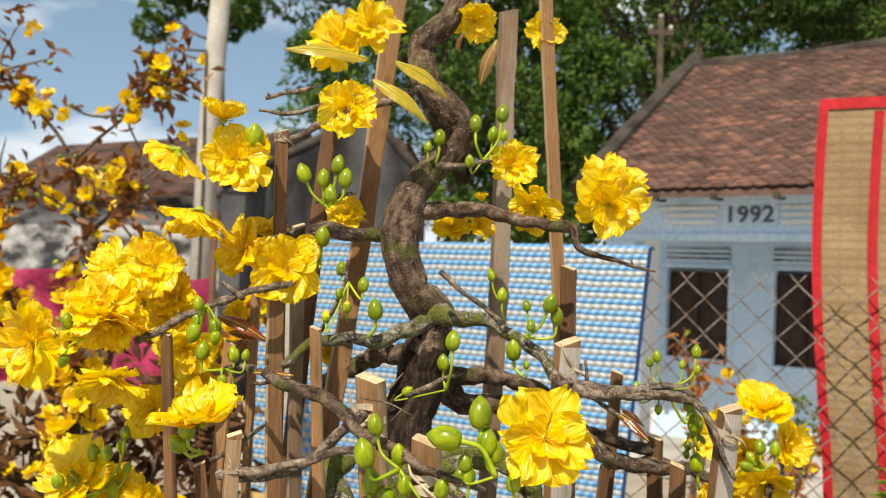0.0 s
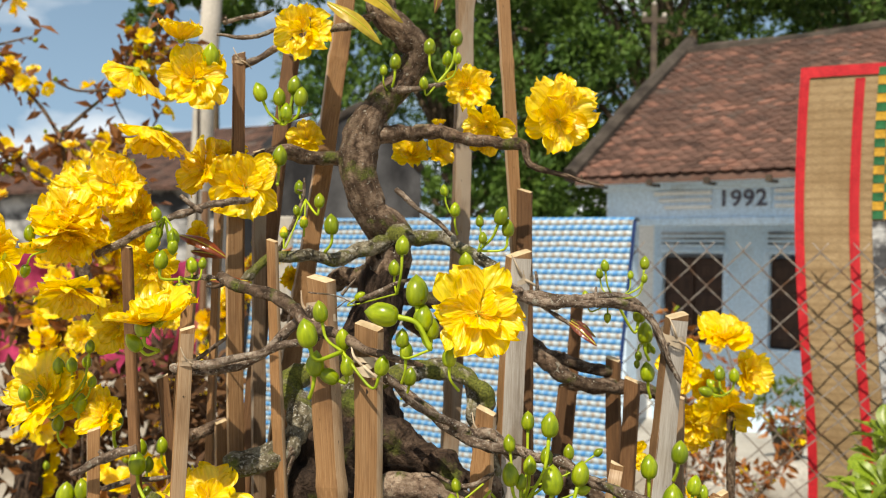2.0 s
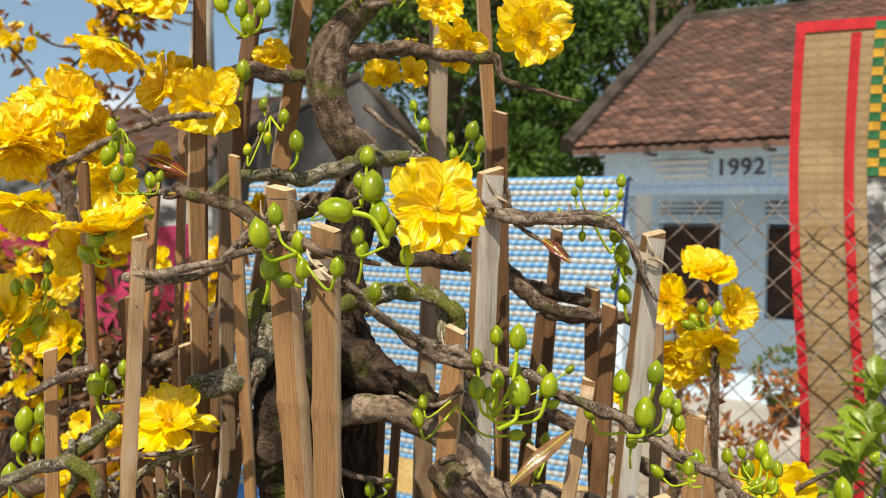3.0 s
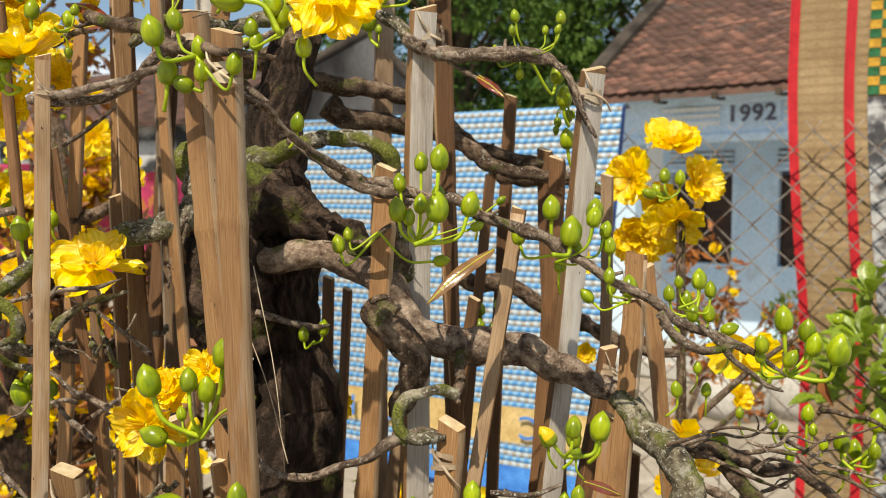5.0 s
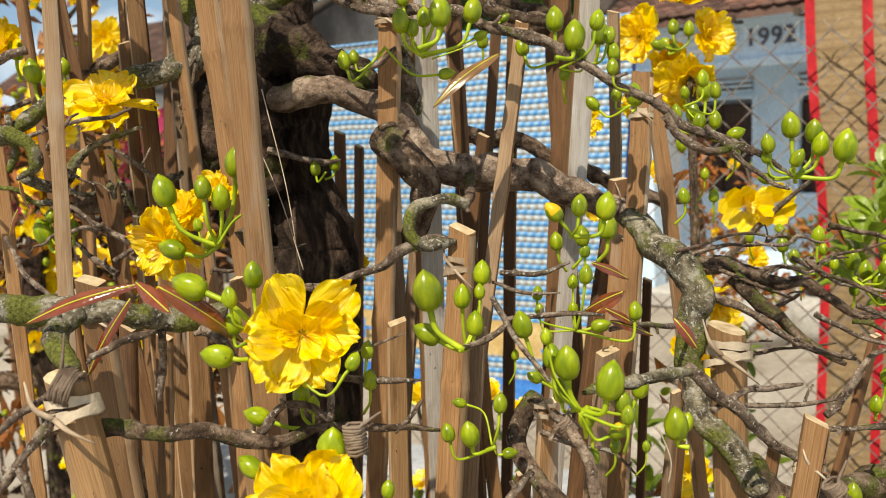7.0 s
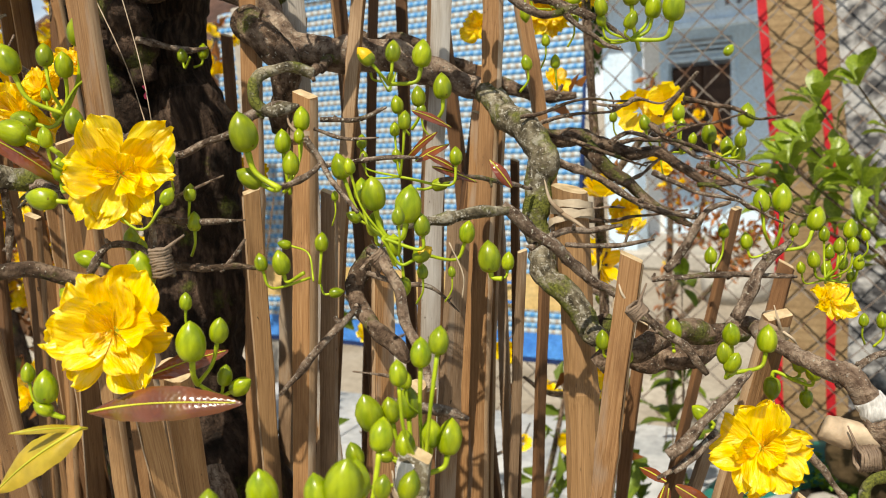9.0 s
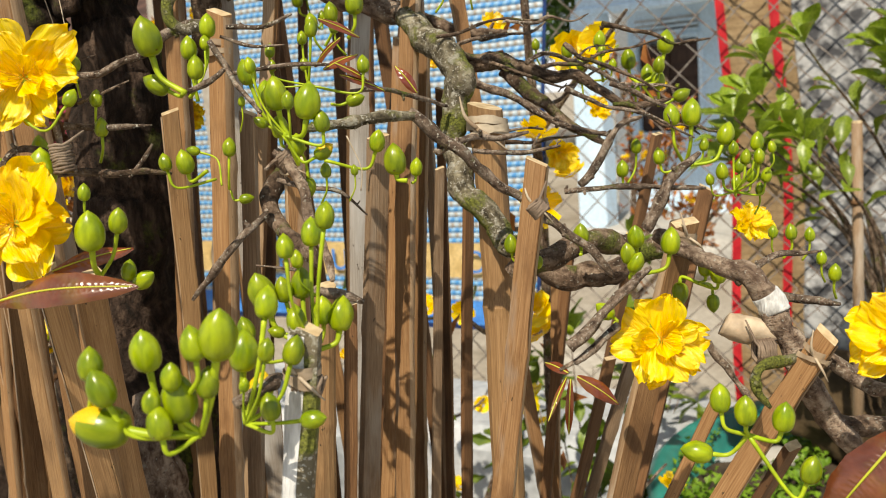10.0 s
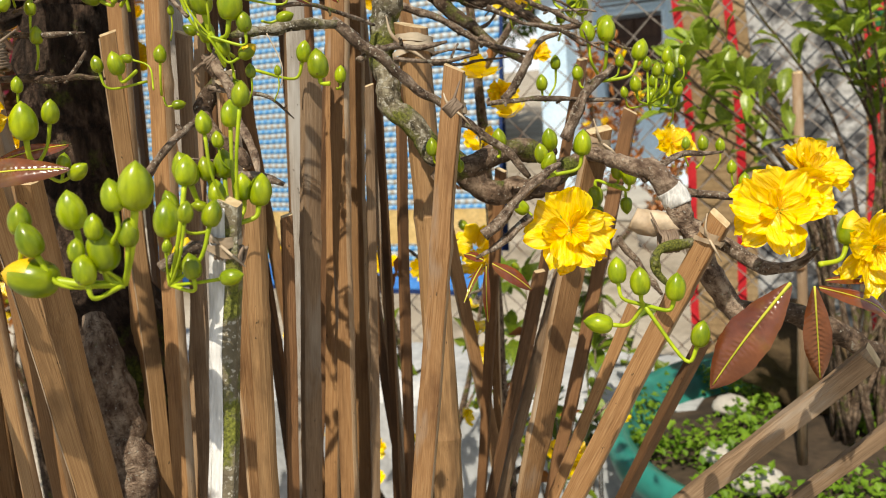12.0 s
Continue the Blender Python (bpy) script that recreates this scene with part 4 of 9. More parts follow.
def bud_mesh(seed, opening=False):
    """A plump pointed bud of length 1 along +z, its foot at 0, wrapped in overlapping sepals whose edges stand a little proud."""
    bm, rings = bmesh.new(), []
    prof = [(0.0, 0.10), (0.02, 0.18), (0.07, 0.25), (0.16, 0.305), (0.28, 0.340), (0.42, 0.352), (0.55, 0.342), (0.67, 0.308), (0.78, 0.252), (0.87, 0.188),
            (0.94, 0.120), (0.985, 0.060), (1.03, 0.012)]
    sides = 30
    for z, r in prof:
        ring = []
        for k in range(sides):
            f = (3 * k / sides + 0.34 * z + 0.10 * math.sin(z * 3 + seed)) % 1.0
            lap = 1 + (0.075 * (1 - f) ** 3 - 0.035 * f ** 6) * min(1, z * 4) * min(1, (1.05 - z) * 3)
            a = 2 * math.pi * k / sides
            ring.append(bm.verts.new((r * lap * math.cos(a) + 0.03 * z * z * math.sin(seed), r * lap * math.sin(a), z)))
        rings.append(ring)
    for j, (a, b) in enumerate(zip(rings, rings[1:])):
        for k in range(sides):
            fc = bm.faces.new((a[k], a[(k + 1) % sides], b[(k + 1) % sides], b[k]))
            fc.material_index = 1 if opening and (j >= 8 or (j >= 5 and k < 10)) else 0
    bm.faces.new(rings[0][::-1])
    bm.faces.new(rings[-1])
    return mesh_of("bud", bm, [M_BUD, M_BUD_TIP], True)


BUDS = [bud_mesh(1), bud_mesh(2, True), bud_mesh(4), bud_mesh(5)]


def bud(foot, tip, root, opening=False, fat=1.0):
    """A bud from foot to tip on a curved stalk that grows from root."""
    foot, tip, root = Vector(foot), Vector(tip), Vector(root)
    if (root - foot).length > 0.045:
        root = foot + (root - foot).normalized() * 0.045
    d = tip - foot
    m = facing(d, 40 * noise.noise(foot * 97) * 4, foot) @ Matrix.Diagonal((d.length * fat, d.length * fat, d.length, 1))
    b = part("bud", BUDS[1 if opening else (0, 2, 3)[int(abs(foot.x * 9973 + foot.z * 7919)) % 3]], None, tree, "bud opening yellow at its tip" if opening else "", m)
    r = d.length * 0.072
    mid = foot - d.normalized() * (root - foot).length * 0.45
    mid = mid * 0.72 + ((foot + root) / 2) * 0.28
    pts = smooth_path([(*root, r * 1.15), (*mid, r), (*(foot + d * 0.03), r * 1.25)], 6)
    part("stalk", tube(bmesh.new(), pts, 6), M_STALK, b, smooth=True)


def leaf(base, tip, wide, kind="red", curl=0.1, n=(-0.15, -1, 0.8)):
    """A lance-shaped leaf with a midrib, folded a little along it."""
    mat = {"red": M_LEAF_RED, "bronze": M_LEAF_BRONZE, "gold": M_LEAF_GOLD, "dry": M_LEAF_DRY, "green": M_LEAF}[kind]
    base, tip = Vector(base), Vector(tip)
    d = tip - base
    s = d.cross(Vector(n)).normalized()
    k = s.cross(d).normalized()
    bm, rows, L = bmesh.new(), [], d.length
    steps = 150 if L > 0.03 else 60
    for j in range(steps + 1):
        t = j / steps
        half = wide / 2 * max(0.04, math.sin(math.pi * min(1, t * 0.96 + 0.04) ** (1.15 if kind == 'bronze' else 0.9)) ** 0.8)
        half *= 1 + 0.008 * math.sin(t * 73) + 0.02 * math.sin(t * 31)
        c = base + d * t + k * (L * curl * math.sin(t * math.pi))
        # side veins press the blade into ribs that run forward from the midrib
        row = []
        for u in (-1, -0.8, -0.6, -0.4, -0.2, -0.05, 0.05, 0.2, 0.4, 0.6, 0.8, 1):
            rib = math.sin((t - 0.10 * abs(u)) * L / 0.0027 * 2 * math.pi + noise.noise(Vector((t * 20, u * 2, base.x * 90))) * 1.5)
            row.append(bm.verts.new(c + s * (half * u) + d * (0.05 * abs(u) * wide / L) + k * (
                abs(u) * half * 0.30 - half * 0.50 * u * u + {"bronze": 0.00045, "red": 0.00014}.get(kind, 0.00007) * rib * min(1, abs(u) * 5) * (1.05 - abs(u)) + 0.05 * wide * math.sin(t * 9 + u * 3) * abs(u))))
        rows.append(row)
    for a, b in zip(rows, rows[1:]):
        for i in range(11):
            bm.faces.new((a[i], a[i + 1], b[i + 1], b[i]))
    ob = part("leaf", bm, mat, tree, {"red": "glossy reddish young leaf", "bronze": "glossy bronze-green young leaf", "gold": "yellowing leaf", "dry": "dry torn leaf", "green": ""}[kind], smooth=True)
    part("midrib", tube(bmesh.new(), [(*(base + d * t + k * (L * curl * math.sin(t * math.pi) + wide * 0.02)), wide * (0.042 - 0.028 * t)) for t in (0, 0.1, 0.2, 0.3, 0.4, 0.5, 0.6, 0.7, 0.8, 0.9, 0.97)], 5),
         M_VEIN, ob, smooth=True)

# ---- mats hung on the fence ----
def weave(u0, u1, z0, z1, sag=None, ribs=0.0215, depth=0.0065, cols=None):
    """A ribbed sheet in the fence's frame between u0..u1 and z0..z1; sag(u, z) gives (du, dy)."""
    bm = bmesh.new()
    ny = max(2, int((z1 - z0) / ribs) * 2)
    nx = cols or max(2, int((u1 - u0) / 0.02))

    def place(a, b):
        du, dy = sag(u0 + a, z0 + b) if sag else (0, 0)
        rib = depth * abs(math.sin((z0 + b) * math.pi / ribs)) if depth else 0
        return (u0 + a + du, dy - rib, z0 + b)

    return rect_grid(bm, u1 - u0, z1 - z0, nx, ny, place)


def mat_sag(u, z):
    k = max(0.0, 1.6 - z)
    return (0.008 + 0.045 * k + 0.014 * math.sin(z * 5.2 + 0.6) - 0.02 * max(0, z - 2.1)), 0.06 + 0.012 * math.sin(u * 9 + z * 2.2) + 0.006 * math.sin(z * 7)


def mat_back(u, z):
    du, dy = mat_sag(u, z)
    return du, dy + 0.012


def mat_raise(u, z):
    du, dy = mat_sag(u, z)
    return du, dy - 0.0085


def groove(m, rib, column):
    """Paints shade into the grooves between straw bundles, and dark warp threads across them."""
    n, l = m.node_tree.nodes, m.node_tree.links
    p = n["Principled BSDF"]
    co = n.new("ShaderNodeTexCoord")
    sx = n.new("ShaderNodeSeparateXYZ")
    l.new(co.outputs["Object"], sx.inputs[0])

    def mth(op, a, b=0.0):
        q = n.new("ShaderNodeMath")
        q.operation = op
        for i, v in enumerate((a, b)):
            if isinstance(v, (int, float)):
                q.inputs[i].default_value = v
            else:
                l.new(v, q.inputs[i])
        return q.outputs[0]

    row = mth("DIVIDE", sx.outputs[2], rib)
    a = mth("POWER", mth("ABSOLUTE", mth("COSINE", mth("MULTIPLY", row, 3.14159))), 5.0)
    col = mth("ADD", mth("DIVIDE", sx.outputs[0], column), 0.13)
    b = mth("POWER", mth("ABSOLUTE", mth("COSINE", mth("MULTIPLY", col, 3.14159))), 12.0)
    dark = mth("MULTIPLY", mth("MAXIMUM", a, mth("MULTIPLY", b, 0.55)), 0.34)
    mix = n.new("ShaderNodeMixRGB")
    mix.inputs["Color2"].default_value = (0.13, 0.075, 0.032, 1)
    old = p.inputs["Base Color"].links[0].from_socket
    l.new(dark, mix.inputs["Fac"])
    l.new(old, mix.inputs["Color1"])
    l.new(mix.outputs["Color"], p.inputs["Base Color"])


groove(M_STRAW, 0.0215, 0.042)
straw = thing("straw_mat", "tan woven straw mat with a red border hung behind the fence", "mat", at=FENCE @ Vector((0.3, 0.06, 0)))
TOP = 2.31
part("weave", weave(-0.045, 0.78, 0.0, TOP, mat_sag), M_STRAW, straw, m=FENCE, smooth=True)
part("backing", weave(-0.045, 0.78, 0.0, TOP, mat_back, depth=0), M_STRAW, straw, m=FENCE, smooth=True)
for u0, u1, lab in ((-0.062, -0.040, "red cloth edge binding"), (0.765, 0.79, "red cloth edge binding")):
    part("binding", weave(u0, u1, 0.0, TOP + 0.012, mat_raise, 0.05, 0, 3), M_RED, straw, lab, FENCE, True)
part("binding", weave(-0.062, 0.79, TOP - 0.012, TOP + 0.014, mat_raise, 0.02, 0), M_RED, straw, "red cloth edge binding", FENCE, True)
for u0 in (0.062, 0.36, 0.60):
    part("stripe", weave(u0, u0 + 0.022, 0.0, TOP - 0.02, mat_raise, depth=0.002), M_RED, straw, "red woven stripe", FENCE, True)
# check columns: green and yellow, then red, yellow, green and white
for c, u0 in enumerate((0.112, 0.137)):
    for r in range(17):
        z = 1.95 - 0.0 + r * 0.0215
        part("check", weave(u0, u0 + 0.024, z, z + 0.02, mat_raise, depth=0.0015), (M_GREENCLOTH, M_YELLOWSTRAW)[(r + c) % 2], straw, "", FENCE)
for c in range(7):
    for r in range(24):
        z, u0 = 0.95 + r * 0.036, 0.385 + c * 0.03
        part("check", weave(u0, u0 + 0.029, z, z + 0.034, mat_raise, depth=0.0015), (M_RED, M_YELLOWSTRAW, M_GREENCLOTH, M_PALE, M_RED)[(r * 2 + c * 3) % 5],
             straw, "", FENCE)
M_MOTTLE = material("grey_mottled_print", (0.06, 0.06, 0.065), (0.42, 0.42, 0.42), 24, 0.8, 0.5, 90, lo=0.42, hi=0.58, vary=0.0, height=0.003)
part("panel", weave(0.112, 0.355, 0.55, 1.945, mat_raise, depth=0.0015), M_MOTTLE, straw, "grey and black mottled middle panel", FENCE)

blue = thing("plastic_mat", "blue, white and beige woven plastic mat draped over the fence", "mat", at=FENCE @ Vector((-1.2, -0.04, 0.9)))
BU0, BU1, BZ1 = -1.70, -0.452, 1.945


def blue_sag(u, z):
    return -0.075 * (1.95 - z), -0.035 - 0.006 * math.sin(u * 6) - 0.02 * (1.95 - z) * (1 + 0.3 * math.sin(u * 11))


def blue_back(u, z):
    return 0.02 - 0.05 * (1.95 - z), 0.035 + 0.008 * math.sin(u * 7)


M_BLUEWEAVE = bpy.data.materials.new("blue_weave")
M_BLUEWEAVE.use_nodes = True


def weave_nodes(m):
    """Rows of blue with staggered white and beige floats, by the sheet's own measure."""
    n, l = m.node_tree.nodes, m.node_tree.links
    p = n["Principled BSDF"]
    co = n.new("ShaderNodeTexCoord")
    sx = n.new("ShaderNodeSeparateXYZ")
    l.new(co.outputs["Object"], sx.inputs[0])

    def mth(op, a, b=None, c=None):
        q = n.new("ShaderNodeMath")
        q.operation = op
        for i, v in enumerate((a, b, c)):
            if v is None:
                continue
            if isinstance(v, (int, float)):
                q.inputs[i].default_value = v
            else:
                l.new(v, q.inputs[i])
        return q.outputs[0]

    wob = n.new("ShaderNodeTexNoise")
    wob.inputs["Scale"].default_value = 14
    l.new(co.outputs["Object"], wob.inputs["Vector"])
    z = mth("MULTIPLY_ADD", wob.outputs["Fac"], 0.006, sx.outputs[2])
    row = mth("DIVIDE", z, 0.0150)
    ri, rf = mth("FLOOR", row), mth("FRACT", row)
    odd = mth("MODULO", ri, 2.0)
    col = mth("DIVIDE", sx.outputs[0], 0.0245)
    cf = mth("FRACT", mth("ADD", mth("MULTIPLY_ADD", mth("MODULO", mth("FLOOR", mth("DIVIDE", row, 2.0)), 2.0), 0.5, col), 200.0))
    dash = mth("LESS_THAN", cf, 0.44)
    # one row blue with white floats, the next beige with pale blue ones
    c1 = n.new("ShaderNodeMixRGB")
    c1.inputs["Color1"].default_value, c1.inputs["Color2"].default_value = (0.060, 0.25, 0.55, 1), (0.20, 0.40, 0.62, 1)
    l.new(dash, c1.inputs["Fac"])
    c3 = n.new("ShaderNodeMixRGB")
    c3.inputs["Color1"].default_value, c3.inputs["Color2"].default_value = (0.40, 0.48, 0.54, 1), (0.33, 0.30, 0.26, 1)
    l.new(dash, c3.inputs["Fac"])
    c2 = n.new("ShaderNodeMixRGB")
    l.new(c1.outputs["Color"], c2.inputs["Color1"])
    l.new(c3.outputs["Color"], c2.inputs["Color2"])
    l.new(odd, c2.inputs["Fac"])
    l.new(c2.outputs["Color"], p.inputs["Base Color"])
    p.inputs["Roughness"].default_value = 0.45
    b = n.new("ShaderNodeBump")
    b.inputs["Strength"].default_value, b.inputs["Distance"].default_value = 0.7, 0.004
    l.new(mth("ADD", mth("SINE", mth("MULTIPLY", rf, 3.14159)), mth("MULTIPLY", mth("SINE", mth("MULTIPLY", cf, 6.283)), 0.4)), b.inputs["Height"])
    l.new(b.outputs["Normal"], p.inputs["Normal"])


weave_nodes(M_BLUEWEAVE)
part("weave", weave(BU0, BU1, 1.14, BZ1, blue_sag, 0.0205, 0.0015), M_BLUEWEAVE, blue, m=FENCE, smooth=True)
part("text_band", weave(BU0, BU1, 1.04, 1.14, blue_sag, 0.0205, 0.0015), material("ochre_straw", (0.50, 0.34, 0.13), (0.60, 0.44, 0.20), 25, 0.5, 0.3, 120, vary=0),
     blue, "ochre band with blue letters seen from behind", FENCE, True)
part("weave", weave(BU0, BU1, 0.975, 1.04, blue_sag, 0.0205, 0.0015), M_BLUEWEAVE, blue, m=FENCE, smooth=True)
part("hem", weave(BU0, BU1, 0.905, 0.975, blue_sag, 0.0205, 0.0015), M_BLUE, blue, "plain blue hem", FENCE, True)
part("binding", weave(BU1 - 0.006, BU1 + 0.010, 0.89, BZ1, blue_sag, 0.02, 0, 3), M_NAVY, blue, "dark blue edge binding", FENCE, True)
part("hem", weave(BU0, BU1 - 0.006, 0.89, 0.906, blue_sag, 0.02, 0), M_NAVY, blue, "dark blue binding", FENCE, True)
# Same mat's back half; the navy colour stands for its shade.
part("fold", weave(BU0, BU1 - 0.05, 1.0, BZ1 + 0.002, blue_back, 0.0205, 0.0015), M_NAVY, blue, "back half of the mat, its shade painted navy", FENCE, True)
bm = bmesh.new()
rect_grid(bm, BU1 - BU0, 1.0, 40, 6, lambda a, b: (BU0 + a, -0.035 + 0.07 * b, BZ1 + 0.010 * math.sin(math.pi * b)))
part("top_fold", bm, M_BLUEWEAVE, blue, "", FENCE, True)
# letters on the band, mirrored because the mat hangs back to front
for body, u, flip in (("H", -1.33, 1), ("H", -1.20, -1), ("U", -1.06, -1), ("C", -0.60, -1)):
    tc = bpy.data.curves.new("letter", "FONT")
    tc.body, tc.size, tc.extrude = body, 0.092, 0.0012
    tc.materials.append(M_BLUE)
    ob = new("letter", tc)
    ob.parent = blue
    ob.matrix_parent_inverse = WORLD[blue.name].inverted()
    ob.matrix_basis = FENCE @ Matrix.Translation((u - 0.06, -0.066, 1.057)) @ Matrix.Rotation(radians(90), 4, "X") @ Matrix.Diagonal((flip, 1, 1, 1))

# ---- low planter wall, pots and plants near the fence ----
curb = thing("planter_wall", "low whitewashed concrete planter wall", "wall", at=FENCE @ Vector((-0.7, -0.35, 0)))
bm = box(bmesh.new(), -1.7, 0.12, -0.55, -0.13, 0.0, 0.78, 0.04)
bmesh.ops.subdivide_edges(bm, edges=bm.edges, cuts=4, use_grid_fill=True)
for v in bm.verts:
    v.co += Vector((0, 0.02, 0.02)) * noise.noise(v.co * 3)
part("block", bm, M_PALECONC, curb, m=FENCE, smooth=False)


def small_blossom_mesh(seed):
    rng = random.Random(seed)
    bm = bmesh.new()
    for k in range(11):
        a, up = rng.uniform(0, 6.283) if k > 6 else k * 6.283 / 7, rng.uniform(0.15, 0.5) if k < 7 else rng.uniform(0.6, 1.1)
        d = Vector((math.cos(a) * math.cos(up), math.sin(a) * math.cos(up), math.sin(up)))
        s = Vector((-math.sin(a), math.cos(a), 0))
        v = [bm.verts.new(d * 0.05), bm.verts.new(d * 0.32 + s * 0.2), bm.verts.new(d * 0.5 + s * 0.12 + Vector((0, 0, 0.05))),
             bm.verts.new(d * 0.5 - s * 0.12 + Vector((0, 0, 0.04))), bm.verts.new(d * 0.32 - s * 0.2)]
        bm.faces.new(v)
    return mesh_of("blossom", bm, M_PETAL, True)


SMALL = [small_blossom_mesh(s) for s in (11, 12, 13)]


def shrub(at, label, arms, blossoms, leaves, leaf_mat, seed, size=0.042, leaf=0.05, buds=20, group=""):
    """A flowering shrub: arms are limbs of (x, y, z, r) points, blossoms and leaves gather along their outer parts."""
    rng = random.Random(seed)
    ob = thing("flowering_shrub", label, "shrub", group, at=at)
    ends = []
    for pts in arms:
        path = smooth_path(pts, 6)
        part("branch", tube(bmesh.new(), path, 9, 0.25, 30), M_TRUNK if pts[0][3] > 0.045 else M_BARK, ob, smooth=True)
        ends += [Vector(p[:3]) for p in path[len(path) // 3:]]
        for _ in range(4):
            o = Vector(rng.choice(path[len(path) // 3:])[:3])
            e = o + rnd_dir(rng) * rng.uniform(0.06, 0.16) + Vector((0, 0, 0.05))
            part("branch", tube(bmesh.new(), smooth_path([(*o, 0.004), (*((o + e) / 2 + rnd_dir(rng) * 0.02), 0.003), (*e, 0.0015)], 4), 5), M_TWIG, ob, smooth=True)
            ends += [e, (o + e) / 2]
    for _ in range(blossoms):
        p = rng.choice(ends) + rnd_dir(rng) * 0.035
        n = Vector((rng.uniform(-0.7, 0.7), rng.uniform(-1, 0.1), rng.uniform(-0.2, 1)))
        part("blossom", SMALL[rng.randrange(3)], None, ob, m=facing(n, rng.uniform(0, 360), p, size * rng.uniform(0.75, 1.2)))
    bm = bmesh.new()
    for _ in range(leaves):
        p = rng.choice(ends) + rnd_dir(rng) * 0.03
        leaf_quad(bm, p, rnd_dir(rng) + Vector((0, 0, 0.1)), rnd_dir(rng), leaf * rng.uniform(0.6, 1.2), 0.42)
    tagged(part("leaves", bm, leaf_mat, ob, "sparse small leaves"), kind="stuff")
    for _ in range(buds):
        p = rng.choice(ends) + rnd_dir(rng) * 0.03
        part("bud", BUDS[0], None, ob, m=facing(rnd_dir(rng) + Vector((0, 0, 1)), 0, p, rng.uniform(0.010, 0.016)))
    return ob

# ---- the bonsai: limbs ----
limb("bark", (0.002, 0.660, 1.963, 0.0083), (0.004, 0.660, 1.924, 0.0087), (-0.019, 0.660, 1.894, 0.0095), (-0.012, 0.660, 1.863, 0.0103), (0.012, 0.660, 1.841, 0.0103), (0.004, 0.660, 1.818, 0.0099), (-0.019, 0.650, 1.789, 0.0122), (-0.028, 0.650, 1.763, 0.0138), (-0.024, 0.650, 1.726, 0.0130), (-0.004, 0.660, 1.700, 0.0160), (-0.009, 0.660, 1.673, 0.0164), (-0.011, 0.660, 1.649, 0.0172))
limb("trunk", (-0.006, 0.660, 1.692, 0.0144), (-0.009, 0.660, 1.669, 0.0172), (-0.020, 0.655, 1.610, 0.0196), (-0.021, 0.650, 1.579, 0.0231), (-0.012, 0.640, 1.539, 0.0248), (-0.009, 0.635, 1.505, 0.0216), (-0.007, 0.630, 1.467, 0.0250), (-0.001, 0.620, 1.422, 0.0314), (-0.009, 0.615, 1.343, 0.0342), (-0.016, 0.610, 1.253, 0.0378), (0.007, 0.600, 1.174, 0.0420), (0.000, 0.600, 1.092, 0.0473), (-0.010, 0.600, 0.997, 0.0610))
limb("mossy", (-0.004, 0.650, 1.701, 0.0073), (0.018, 0.640, 1.699, 0.0056), (0.037, 0.630, 1.697, 0.0047), (0.055, 0.610, 1.688, 0.0038), (0.072, 0.600, 1.674, 0.0041), (0.081, 0.600, 1.663, 0.0045))
limb("twig", (0.074, 0.590, 1.668, 0.0044), (0.094, 0.585, 1.658, 0.0036), (0.116, 0.585, 1.656, 0.0033), (0.135, 0.590, 1.660, 0.0029), (0.160, 0.600, 1.659, 0.0022), (0.175, 0.600, 1.648, 0.0019), (0.180, 0.585, 1.629, 0.0018), (0.192, 0.580, 1.605, 0.0016))
limb("mossy", (-0.004, 0.650, 1.695, 0.0069), (-0.033, 0.630, 1.685, 0.0047), (-0.055, 0.620, 1.683, 0.0042), (-0.073, 0.610, 1.683, 0.0038), (-0.090, 0.600, 1.676, 0.0033), (-0.101, 0.600, 1.665, 0.0033))
limb("bark", (-0.036, 0.650, 1.760, 0.0061), (-0.057, 0.650, 1.756, 0.0057), (-0.080, 0.640, 1.756, 0.0056), (-0.107, 0.640, 1.752, 0.0052), (-0.124, 0.640, 1.759, 0.0040))
limb("bark", (-0.015, 0.650, 1.773, 0.0069), (0.008, 0.650, 1.777, 0.0061), (0.028, 0.640, 1.774, 0.0052), (0.051, 0.630, 1.770, 0.0043), (0.073, 0.620, 1.765, 0.0039), (0.087, 0.610, 1.763, 0.0034), (0.095, 0.610, 1.750, 0.0023), (0.118, 0.610, 1.742, 0.0015), (0.145, 0.610, 1.736, 0.0010))
limb("bark", (-0.022, 0.670, 1.672, 0.0071), (-0.048, 0.690, 1.663, 0.0069), (-0.070, 0.700, 1.652, 0.0061), (-0.094, 0.720, 1.633, 0.0054))
limb("bark", (-0.005, 0.680, 1.655, 0.0068), (0.026, 0.700, 1.651, 0.0065), (0.057, 0.710, 1.648, 0.0058), (0.090, 0.720, 1.635, 0.0054), (0.122, 0.720, 1.609, 0.0054), (0.145, 0.720, 1.599, 0.0049), (0.177, 0.720, 1.595, 0.0045))
limb("bark", (-0.099, 0.530, 1.671, 0.0033), (-0.084, 0.520, 1.665, 0.0035), (-0.066, 0.510, 1.661, 0.0038), (-0.053, 0.500, 1.656, 0.0040), (-0.035, 0.480, 1.645, 0.0030), (-0.017, 0.460, 1.640, 0.0023), (0.003, 0.440, 1.635, 0.0018), (0.024, 0.430, 1.631, 0.0014))
limb("twig", (-0.040, 0.500, 1.654, 0.0031), (-0.052, 0.500, 1.641, 0.0028), (-0.067, 0.500, 1.627, 0.0026), (-0.087, 0.495, 1.620, 0.0026), (-0.107, 0.490, 1.618, 0.0024), (-0.116, 0.490, 1.621, 0.0027))
limb("twig", (-0.141, 0.580, 1.662, 0.0016), (-0.124, 0.570, 1.668, 0.0021), (-0.103, 0.550, 1.668, 0.0027))
